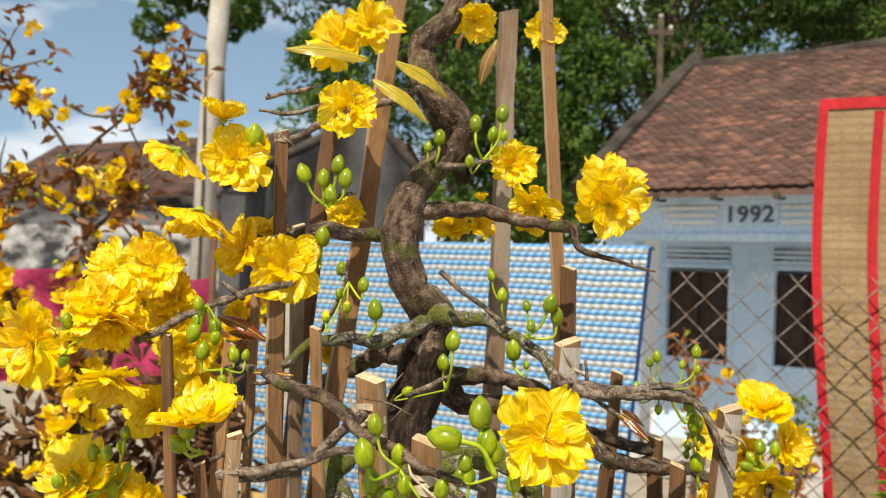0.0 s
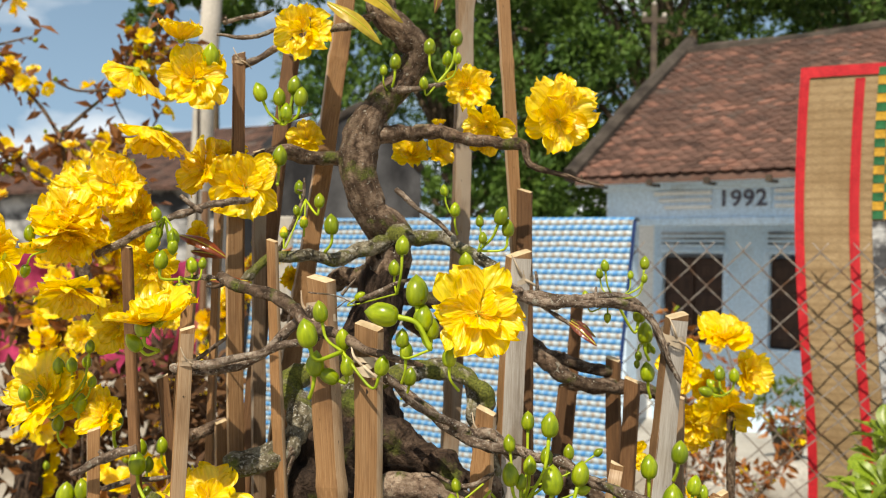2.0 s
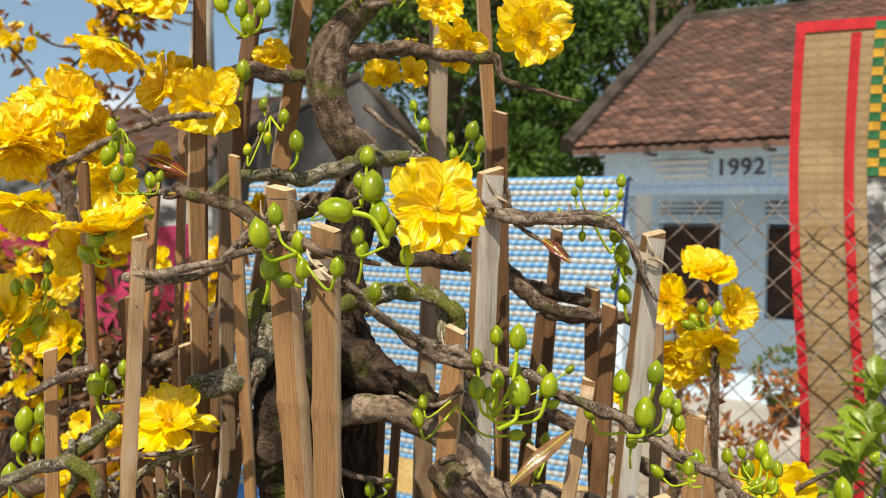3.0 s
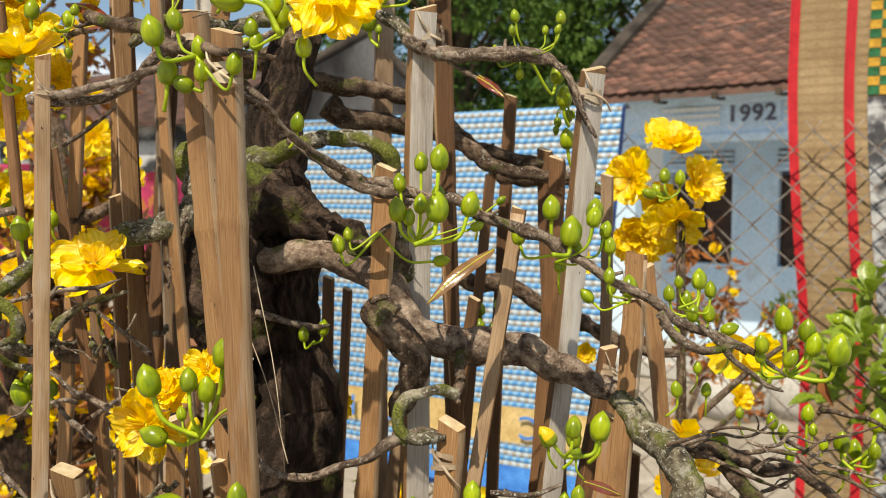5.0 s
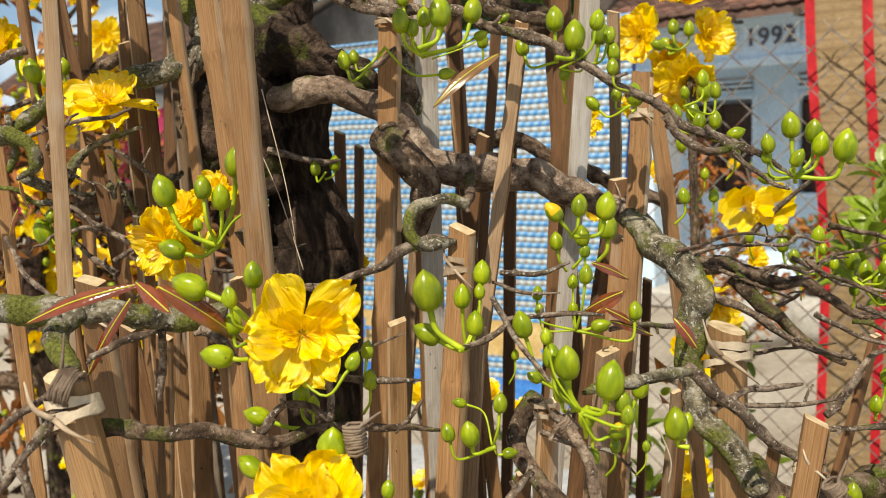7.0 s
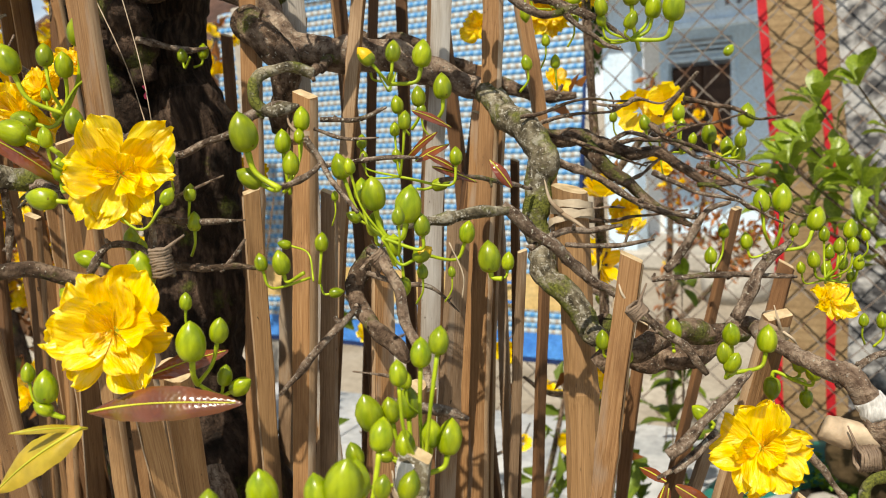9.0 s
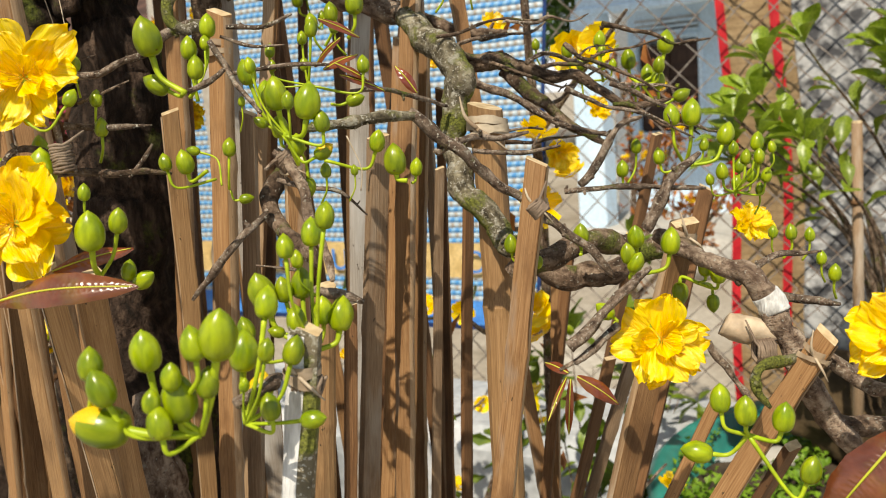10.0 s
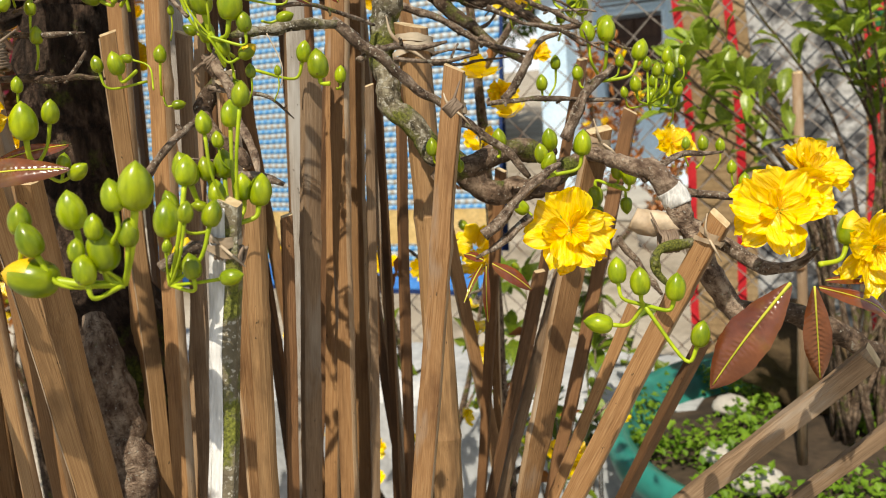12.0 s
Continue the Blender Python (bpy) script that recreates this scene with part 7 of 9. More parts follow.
flower((0.402, 0.330, 1.284), 0.0436, (-0.27, -0.87, 0.41), 1.00)
flower((0.423, 0.340, 1.299), 0.0340, (0.34, -0.61, 0.72), 0.90)
flower((0.443, 0.320, 1.263), 0.0380, (0.06, -1.00, -0.06), 1.00)
flower((0.435, 0.590, 1.294), 0.0307, (0.27, -0.79, 0.55), 1.00)
flower((0.211, 0.800, 1.510), 0.0300, (0.03, -0.99, 0.15), 0.90)
flower((-0.175, 0.600, 1.697), 0.0361, (0.00, -0.96, 0.28), 1.00)
flower((-0.165, 0.600, 1.673), 0.0361, (0.34, -0.90, -0.28), 1.00)
flower((-0.192, 0.620, 1.631), 0.0376, (0.00, -1.00, 0.06), 1.00)
flower((-0.166, 0.640, 1.650), 0.0349, (0.22, -0.97, 0.06), 1.00)
flower((-0.326, 1.100, 1.640), 0.0478, (0.22, -0.97, 0.06), 1.00)
flower((-0.322, 1.200, 1.601), 0.0449, (0.22, -0.97, 0.06), 1.00)
flower((-0.403, 1.100, 1.578), 0.0411, (0.22, -0.97, 0.06), 1.00)
flower((-0.200, 0.570, 1.698), 0.0381, (0.09, -0.97, 0.23), 1.00)
flower((-0.176, 0.600, 1.710), 0.0351, (-0.01, -0.94, 0.33), 1.00)
flower((-0.175, 0.620, 1.451), 0.0191, (0.41, -0.79, 0.46), 0.70)
flower((-0.049, 0.600, 1.344), 0.0154, (0.03, -0.99, 0.12), 0.60)

# ---- buds ----
bud((0.012, 0.423, 1.655), (-0.004, 0.425, 1.657), (0.028, 0.420, 1.640))
bud((0.021, 0.427, 1.660), (0.020, 0.430, 1.675), (0.028, 0.420, 1.640))
bud((0.024, 0.426, 1.648), (0.024, 0.429, 1.661), (0.028, 0.420, 1.640))
bud((-0.032, 0.439, 1.638), (-0.035, 0.438, 1.652), (-0.017, 0.450, 1.635))
bud((-0.029, 0.461, 1.649), (-0.031, 0.461, 1.660), (-0.017, 0.450, 1.635))
bud((-0.017, 0.460, 1.635), (-0.018, 0.458, 1.646), (-0.017, 0.450, 1.635))
bud((-0.014, 0.449, 1.623), (-0.014, 0.448, 1.633), (-0.017, 0.450, 1.635))
bud((-0.019, 0.451, 1.620), (-0.029, 0.451, 1.625), (-0.017, 0.450, 1.635))
bud((0.003, 0.438, 1.625), (0.005, 0.437, 1.635), (-0.017, 0.450, 1.635))
bud((0.009, 0.540, 1.685), (0.009, 0.542, 1.697), (0.006, 0.545, 1.661))
bud((0.004, 0.551, 1.672), (0.004, 0.550, 1.682), (0.006, 0.545, 1.661))
bud((-0.020, 0.552, 1.657), (-0.014, 0.551, 1.661), (0.006, 0.545, 1.661))
bud((0.051, 0.603, 1.674), (0.050, 0.600, 1.688), (0.057, 0.600, 1.664))
bud((0.058, 0.588, 1.670), (0.058, 0.589, 1.676), (0.057, 0.600, 1.664))
bud((0.071, 0.593, 1.707), (0.075, 0.591, 1.719), (0.058, 0.600, 1.689))
bud((0.060, 0.612, 1.706), (0.059, 0.613, 1.714), (0.058, 0.600, 1.689))
bud((0.061, 0.595, 1.694), (0.061, 0.597, 1.702), (0.058, 0.600, 1.689))
bud((0.035, 0.601, 1.726), (0.034, 0.602, 1.734), (0.039, 0.600, 1.714))
bud((0.022, 0.633, 1.830), (0.022, 0.635, 1.842), (0.028, 0.640, 1.810))
bud((0.041, 0.645, 1.839), (0.042, 0.647, 1.852), (0.028, 0.640, 1.810))
bud((0.035, 0.649, 1.825), (0.036, 0.648, 1.836), (0.028, 0.640, 1.810))
bud((0.042, 0.637, 1.824), (0.043, 0.635, 1.832), (0.028, 0.640, 1.810))
bud((0.019, 0.631, 1.804), (0.018, 0.629, 1.813), (0.028, 0.640, 1.810))
bud((-0.003, 0.645, 1.821), (-0.003, 0.646, 1.833), (-0.007, 0.650, 1.804))
bud((-0.011, 0.638, 1.815), (-0.011, 0.639, 1.823), (-0.007, 0.650, 1.804))
bud((-0.089, 0.596, 1.787), (-0.094, 0.595, 1.799), (-0.077, 0.600, 1.772))
bud((-0.071, 0.608, 1.794), (-0.069, 0.608, 1.807), (-0.077, 0.600, 1.772))
bud((-0.078, 0.596, 1.784), (-0.078, 0.595, 1.796), (-0.077, 0.600, 1.772))
bud((-0.123, 0.590, 1.808), (-0.122, 0.586, 1.823), (-0.131, 0.585, 1.796))
bud((-0.080, 0.611, 1.745), (-0.079, 0.608, 1.759), (-0.079, 0.600, 1.731))
bud((-0.066, 0.616, 1.726), (-0.067, 0.618, 1.736), (-0.061, 0.610, 1.722))
bud((-0.050, 0.598, 1.716), (-0.050, 0.600, 1.726), (-0.061, 0.610, 1.722))
bud((-0.066, 0.607, 1.711), (-0.067, 0.607, 1.718), (-0.061, 0.610, 1.722))
bud((-0.060, 0.598, 1.702), (-0.060, 0.596, 1.710), (-0.061, 0.610, 1.722), True)
bud((-0.074, 0.602, 1.695), (-0.074, 0.604, 1.703), (-0.061, 0.610, 1.722), True)
bud((-0.145, 0.553, 1.703), (-0.146, 0.554, 1.712), (-0.142, 0.560, 1.706))
bud((-0.150, 0.570, 1.692), (-0.151, 0.573, 1.702), (-0.142, 0.560, 1.706))
bud((-0.147, 0.556, 1.695), (-0.150, 0.555, 1.683), (-0.142, 0.560, 1.706))
bud((-0.137, 0.561, 1.688), (-0.137, 0.562, 1.699), (-0.142, 0.560, 1.706))
bud((-0.134, 0.551, 1.691), (-0.134, 0.552, 1.682), (-0.142, 0.560, 1.706))
bud((-0.126, 0.567, 1.671), (-0.127, 0.569, 1.681), (-0.129, 0.560, 1.667))
bud((-0.115, 0.549, 1.674), (-0.115, 0.551, 1.681), (-0.129, 0.560, 1.667))
bud((-0.129, 0.550, 1.665), (-0.128, 0.550, 1.657), (-0.129, 0.560, 1.667))
bud((-0.125, 0.563, 1.658), (-0.125, 0.564, 1.651), (-0.129, 0.560, 1.667))
bud((-0.136, 0.506, 1.635), (-0.138, 0.509, 1.648), (-0.128, 0.510, 1.627))
bud((-0.139, 0.511, 1.627), (-0.147, 0.510, 1.636), (-0.128, 0.510, 1.627))
bud((-0.221, 0.596, 1.601), (-0.221, 0.594, 1.612), (-0.217, 0.600, 1.580))
bud((-0.210, 0.590, 1.603), (-0.210, 0.588, 1.613), (-0.217, 0.600, 1.580))
bud((-0.234, 0.605, 1.576), (-0.239, 0.609, 1.594), (-0.217, 0.600, 1.580))
bud((-0.241, 0.592, 1.583), (-0.242, 0.589, 1.594), (-0.217, 0.600, 1.580))
bud((-0.209, 0.612, 1.603), (-0.209, 0.612, 1.612), (-0.217, 0.600, 1.580))
bud((-0.202, 0.598, 1.615), (-0.201, 0.597, 1.624), (-0.217, 0.600, 1.580))
bud((-0.202, 0.602, 1.591), (-0.201, 0.604, 1.599), (-0.217, 0.600, 1.580))
bud((-0.226, 0.559, 1.689), (-0.227, 0.559, 1.699), (-0.216, 0.560, 1.683))
bud((-0.223, 0.549, 1.674), (-0.226, 0.551, 1.666), (-0.216, 0.560, 1.683))
bud((0.143, 0.589, 1.677), (0.142, 0.589, 1.685), (0.152, 0.600, 1.658))
bud((0.143, 0.608, 1.672), (0.142, 0.607, 1.679), (0.152, 0.600, 1.658))
bud((0.173, 0.606, 1.679), (0.174, 0.608, 1.688), (0.152, 0.600, 1.658))
bud((0.163, 0.603, 1.672), (0.163, 0.604, 1.678), (0.152, 0.600, 1.658))
bud((0.169, 0.591, 1.670), (0.170, 0.590, 1.676), (0.152, 0.600, 1.658))
bud((0.131, 0.592, 1.657), (0.130, 0.593, 1.664), (0.152, 0.600, 1.658))
bud((0.146, 0.595, 1.649), (0.146, 0.595, 1.642), (0.152, 0.600, 1.658))
bud((0.171, 0.612, 1.642), (0.173, 0.614, 1.655), (0.152, 0.600, 1.658))
bud((0.182, 0.631, 1.627), (0.182, 0.631, 1.618), (0.178, 0.620, 1.629))
bud((0.173, 0.620, 1.621), (0.174, 0.621, 1.614), (0.178, 0.620, 1.629))
bud((0.172, 0.619, 1.615), (0.172, 0.619, 1.609), (0.178, 0.620, 1.629))
bud((0.181, 0.618, 1.625), (0.184, 0.617, 1.620), (0.178, 0.620, 1.629))
bud((0.285, 0.787, 1.580), (0.286, 0.791, 1.593), (0.291, 0.790, 1.567))
bud((0.287, 0.801, 1.569), (0.279, 0.802, 1.579), (0.291, 0.790, 1.567))
bud((0.299, 0.790, 1.578), (0.299, 0.789, 1.591), (0.291, 0.790, 1.567))
bud((0.276, 0.780, 1.569), (0.264, 0.779, 1.573), (0.291, 0.790, 1.567))
bud((0.284, 0.797, 1.567), (0.289, 0.799, 1.578), (0.291, 0.790, 1.567), True)
bud((0.096, 0.503, 1.583), (0.097, 0.505, 1.597), (0.084, 0.506, 1.545))
bud((0.086, 0.523, 1.583), (0.086, 0.524, 1.594), (0.084, 0.516, 1.545))
bud((0.075, 0.514, 1.572), (0.074, 0.515, 1.582), (0.084, 0.510, 1.545))
bud((0.075, 0.499, 1.556), (0.073, 0.500, 1.569), (0.084, 0.502, 1.544))
bud((0.086, 0.510, 1.560), (0.086, 0.510, 1.571), (0.084, 0.515, 1.544))
bud((0.095, 0.481, 1.556), (0.096, 0.483, 1.572), (0.084, 0.475, 1.545))
bud((0.111, 0.491, 1.559), (0.114, 0.494, 1.572), (0.084, 0.496, 1.544))
bud((0.129, 0.541, 1.565), (0.134, 0.541, 1.569), (0.086, 0.537, 1.544))
bud((0.113, 0.503, 1.552), (0.120, 0.503, 1.555), (0.084, 0.515, 1.544))
bud((0.043, 0.506, 1.539), (0.041, 0.507, 1.549), (0.064, 0.512, 1.550))
bud((0.045, 0.530, 1.544), (0.044, 0.532, 1.552), (0.061, 0.531, 1.549))
bud((0.093, 0.509, 1.534), (0.102, 0.510, 1.535), (0.064, 0.505, 1.550))
bud((0.158, 0.522, 1.556), (0.158, 0.523, 1.570), (0.159, 0.526, 1.539))
bud((0.165, 0.496, 1.543), (0.166, 0.499, 1.559), (0.155, 0.490, 1.539))
bud((0.177, 0.498, 1.553), (0.179, 0.500, 1.564), (0.158, 0.502, 1.534))
bud((0.185, 0.509, 1.547), (0.187, 0.510, 1.556), (0.157, 0.500, 1.540))
bud((0.140, 0.514, 1.543), (0.138, 0.517, 1.553), (0.157, 0.503, 1.538))
bud((0.201, 0.518, 1.513), (0.201, 0.519, 1.526), (0.199, 0.518, 1.510))
bud((0.179, 0.459, 1.527), (0.179, 0.460, 1.535), (0.188, 0.467, 1.519))
bud((0.179, 0.510, 1.512), (0.173, 0.510, 1.519), (0.195, 0.500, 1.513))
bud((0.244, 0.535, 1.516), (0.244, 0.536, 1.528), (0.240, 0.530, 1.502))
bud((0.233, 0.536, 1.517), (0.232, 0.534, 1.524), (0.240, 0.530, 1.502))
bud((0.236, 0.569, 1.505), (0.235, 0.569, 1.515), (0.248, 0.562, 1.496))
bud((0.238, 0.540, 1.504), (0.238, 0.539, 1.515), (0.241, 0.536, 1.499))
bud((0.232, 0.494, 1.521), (0.232, 0.495, 1.530), (0.221, 0.491, 1.511))
bud((0.237, 0.523, 1.499), (0.238, 0.524, 1.509), (0.234, 0.520, 1.499))
bud((0.252, 0.519, 1.494), (0.261, 0.517, 1.498), (0.240, 0.530, 1.502))
bud((0.229, 0.529, 1.495), (0.229, 0.529, 1.486), (0.240, 0.530, 1.502))
bud((0.292, 0.532, 1.492), (0.292, 0.534, 1.507), (0.297, 0.539, 1.466))
bud((0.298, 0.515, 1.489), (0.297, 0.512, 1.502), (0.287, 0.512, 1.471))
bud((0.299, 0.511, 1.482), (0.301, 0.509, 1.495), (0.287, 0.512, 1.471))
bud((0.308, 0.501, 1.479), (0.310, 0.498, 1.496), (0.287, 0.512, 1.471))
bud((0.284, 0.508, 1.477), (0.289, 0.506, 1.486), (0.287, 0.512, 1.471))
bud((0.270, 0.505, 1.485), (0.268, 0.502, 1.495), (0.287, 0.512, 1.471))
bud((0.275, 0.511, 1.470), (0.266, 0.511, 1.471), (0.287, 0.512, 1.471))
bud((0.169, 0.428, 1.459), (0.171, 0.428, 1.472), (0.153, 0.425, 1.452))
bud((0.156, 0.419, 1.462), (0.157, 0.421, 1.472), (0.153, 0.425, 1.452))
bud((0.147, 0.413, 1.461), (0.141, 0.413, 1.469), (0.153, 0.425, 1.452), True)
bud((-0.045, 0.463, 1.471), (-0.049, 0.462, 1.487), (-0.023, 0.468, 1.449))
bud((-0.026, 0.459, 1.474), (-0.027, 0.461, 1.486), (-0.023, 0.468, 1.449))
bud((-0.019, 0.465, 1.468), (-0.018, 0.462, 1.481), (-0.023, 0.468, 1.449))
bud((-0.012, 0.471, 1.484), (-0.009, 0.467, 1.500), (-0.023, 0.468, 1.449))
bud((-0.002, 0.459, 1.468), (0.007, 0.458, 1.472), (-0.020, 0.458, 1.451))
bud((-0.033, 0.470, 1.457), (-0.034, 0.472, 1.464), (-0.023, 0.468, 1.449))
bud((-0.031, 0.476, 1.447), (-0.027, 0.475, 1.457), (-0.023, 0.468, 1.449), True)
bud((-0.043, 0.476, 1.445), (-0.057, 0.477, 1.450), (-0.023, 0.468, 1.449))
bud((0.015, 0.538, 1.606), (0.016, 0.536, 1.617), (0.010, 0.541, 1.597))
bud((0.022, 0.583, 1.482), (0.023, 0.584, 1.492), (0.016, 0.581, 1.477))
bud((0.012, 0.572, 1.480), (0.011, 0.574, 1.489), (0.020, 0.561, 1.482))
bud((-0.156, 0.562, 1.543), (-0.156, 0.560, 1.558), (-0.150, 0.559, 1.528))
bud((-0.170, 0.609, 1.544), (-0.168, 0.606, 1.556), (-0.170, 0.600, 1.526))
bud((-0.159, 0.591, 1.538), (-0.158, 0.591, 1.548), (-0.170, 0.600, 1.526))
bud((-0.152, 0.553, 1.445), (-0.156, 0.550, 1.461), (-0.142, 0.550, 1.439))
bud((-0.136, 0.553, 1.450), (-0.137, 0.555, 1.460), (-0.142, 0.550, 1.439))
bud((0.126, 0.697, 1.479), (0.125, 0.697, 1.489), (0.133, 0.700, 1.457))
bud((0.124, 0.659, 1.470), (0.123, 0.658, 1.482), (0.131, 0.666, 1.463))
bud((0.135, 0.711, 1.462), (0.135, 0.711, 1.472), (0.133, 0.700, 1.457))
bud((0.140, 0.711, 1.481), (0.140, 0.713, 1.491), (0.133, 0.700, 1.457))
bud((0.088, 0.400, 1.425), (0.086, 0.398, 1.443), (0.102, 0.398, 1.407))
bud((0.091, 0.409, 1.409), (0.080, 0.409, 1.416), (0.101, 0.397, 1.407))
bud((0.102, 0.413, 1.423), (0.102, 0.412, 1.434), (0.103, 0.415, 1.403))
bud((0.111, 0.416, 1.433), (0.112, 0.416, 1.444), (0.102, 0.404, 1.405))
bud((0.107, 0.400, 1.413), (0.108, 0.400, 1.424), (0.102, 0.405, 1.405))
bud((0.130, 0.410, 1.409), (0.127, 0.411, 1.421), (0.152, 0.419, 1.376))
bud((0.146, 0.386, 1.396), (0.145, 0.384, 1.411), (0.151, 0.387, 1.381))
bud((0.140, 0.392, 1.399), (0.140, 0.394, 1.410), (0.150, 0.385, 1.382))
bud((0.160, 0.371, 1.391), (0.163, 0.372, 1.407), (0.151, 0.383, 1.383))
bud((0.144, 0.395, 1.383), (0.144, 0.397, 1.394), (0.152, 0.400, 1.378))
bud((0.185, 0.439, 1.371), (0.188, 0.437, 1.382), (0.159, 0.432, 1.369))
bud((0.137, 0.379, 1.413), (0.136, 0.378, 1.420), (0.150, 0.385, 1.382))
bud((0.153, 0.384, 1.375), (0.153, 0.383, 1.385), (0.150, 0.372, 1.386))
bud((0.162, 0.376, 1.374), (0.170, 0.375, 1.379), (0.149, 0.373, 1.385), True)
bud((0.156, 0.388, 1.364), (0.156, 0.389, 1.355), (0.152, 0.385, 1.382))
bud((0.136, 0.409, 1.389), (0.130, 0.408, 1.393), (0.152, 0.403, 1.377))
bud((0.169, 0.479, 1.397), (0.179, 0.478, 1.400), (0.161, 0.473, 1.397))
bud((0.154, 0.431, 1.414), (0.154, 0.430, 1.421), (0.155, 0.430, 1.407))
bud((0.159, 0.425, 1.430), (0.160, 0.425, 1.439), (0.155, 0.430, 1.407))
bud((0.138, 0.429, 1.415), (0.138, 0.429, 1.421), (0.155, 0.430, 1.407))
bud((0.012, 0.396, 1.438), (0.012, 0.396, 1.450), (0.015, 0.390, 1.420))
bud((0.006, 0.379, 1.433), (0.006, 0.378, 1.442), (0.015, 0.390, 1.420))
bud((-0.007, 0.389, 1.438), (-0.022, 0.392, 1.444), (0.015, 0.390, 1.420))
bud((0.001, 0.399, 1.417), (0.001, 0.400, 1.428), (0.015, 0.390, 1.420))
bud((0.054, 0.378, 1.405), (0.058, 0.380, 1.412), (0.015, 0.390, 1.420))
bud((0.003, 0.388, 1.409), (-0.011, 0.389, 1.412), (0.009, 0.390, 1.408))
bud((0.028, 0.405, 1.382), (0.028, 0.406, 1.393), (0.034, 0.400, 1.373))
bud((0.034, 0.400, 1.380), (0.034, 0.401, 1.388), (0.034, 0.400, 1.373))
bud((0.015, 0.397, 1.378), (0.004, 0.397, 1.383), (0.034, 0.400, 1.373))
bud((0.048, 0.357, 1.371), (0.050, 0.355, 1.388), (0.048, 0.349, 1.367))
bud((0.017, 0.367, 1.365), (0.008, 0.369, 1.372), (0.043, 0.372, 1.358))
bud((0.095, 0.377, 1.373), (0.094, 0.378, 1.381), (0.114, 0.387, 1.367))
bud((0.104, 0.377, 1.371), (0.103, 0.376, 1.382), (0.114, 0.372, 1.372))
bud((0.117, 0.405, 1.376), (0.118, 0.406, 1.385), (0.114, 0.410, 1.360))
bud((0.102, 0.410, 1.379), (0.096, 0.409, 1.381), (0.113, 0.400, 1.363))
bud((0.118, 0.412, 1.354), (0.125, 0.413, 1.355), (0.114, 0.413, 1.359))
bud((-0.074, 0.400, 1.338), (-0.073, 0.399, 1.350), (-0.071, 0.400, 1.326))
bud((0.324, 0.492, 1.342), (0.324, 0.492, 1.352), (0.327, 0.500, 1.335))
bud((0.336, 0.507, 1.354), (0.336, 0.506, 1.363), (0.327, 0.500, 1.335))
bud((0.172, 0.299, 1.352), (0.174, 0.300, 1.362), (0.164, 0.305, 1.305))
bud((0.165, 0.312, 1.344), (0.166, 0.313, 1.355), (0.164, 0.305, 1.305))
bud((0.158, 0.294, 1.343), (0.158, 0.295, 1.352), (0.164, 0.305, 1.305))
bud((0.159, 0.316, 1.323), (0.159, 0.319, 1.335), (0.164, 0.305, 1.305))
bud((0.146, 0.310, 1.322), (0.144, 0.307, 1.336), (0.164, 0.305, 1.305))
bud((0.153, 0.313, 1.323), (0.152, 0.312, 1.333), (0.164, 0.305, 1.305))
bud((0.173, 0.308, 1.311), (0.175, 0.311, 1.324), (0.164, 0.305, 1.305))
bud((0.167, 0.310, 1.314), (0.168, 0.308, 1.325), (0.164, 0.305, 1.305))
bud((0.158, 0.300, 1.314), (0.158, 0.302, 1.324), (0.164, 0.305, 1.305))
bud((0.141, 0.297, 1.313), (0.139, 0.297, 1.322), (0.164, 0.305, 1.305))
bud((0.153, 0.303, 1.313), (0.147, 0.302, 1.315), (0.164, 0.305, 1.305))
bud((0.317, 0.433, 1.311), (0.316, 0.430, 1.323), (0.318, 0.430, 1.297))
bud((0.310, 0.421, 1.305), (0.309, 0.420, 1.316), (0.318, 0.430, 1.297))
bud((0.311, 0.420, 1.301), (0.315, 0.417, 1.311), (0.318, 0.430, 1.297))
bud((0.334, 0.432, 1.306), (0.336, 0.433, 1.320), (0.318, 0.430, 1.297))
bud((0.289, 0.439, 1.313), (0.289, 0.437, 1.325), (0.287, 0.430, 1.310))
bud((0.251, 0.428, 1.314), (0.251, 0.427, 1.324), (0.261, 0.430, 1.309))
bud((0.260, 0.432, 1.315), (0.260, 0.432, 1.323), (0.261, 0.430, 1.309))
bud((0.266, 0.441, 1.309), (0.266, 0.440, 1.302), (0.261, 0.430, 1.309))
bud((0.356, 0.499, 1.369), (0.356, 0.501, 1.382), (0.366, 0.510, 1.344))
bud((0.368, 0.502, 1.368), (0.369, 0.503, 1.384), (0.366, 0.510, 1.344))
bud((0.389, 0.510, 1.355), (0.394, 0.513, 1.368), (0.366, 0.510, 1.344))
bud((0.351, 0.511, 1.346), (0.350, 0.512, 1.356), (0.366, 0.510, 1.344))
bud((0.336, 0.605, 1.421), (0.337, 0.606, 1.433), (0.339, 0.611, 1.398))
bud((0.335, 0.594, 1.415), (0.336, 0.595, 1.423), (0.337, 0.600, 1.399))
bud((0.325, 0.616, 1.407), (0.324, 0.615, 1.417), (0.340, 0.616, 1.399))
bud((0.342, 0.594, 1.405), (0.343, 0.593, 1.413), (0.337, 0.600, 1.399))
bud((0.353, 0.592, 1.405), (0.352, 0.589, 1.419), (0.358, 0.586, 1.395))
bud((0.381, 0.605, 1.414), (0.384, 0.606, 1.430), (0.363, 0.600, 1.394))
bud((0.370, 0.611, 1.395), (0.371, 0.612, 1.408), (0.368, 0.621, 1.395))
bud((0.373, 0.590, 1.401), (0.373, 0.588, 1.412), (0.363, 0.600, 1.394))
bud((0.386, 0.602, 1.382), (0.397, 0.601, 1.388), (0.363, 0.600, 1.394))
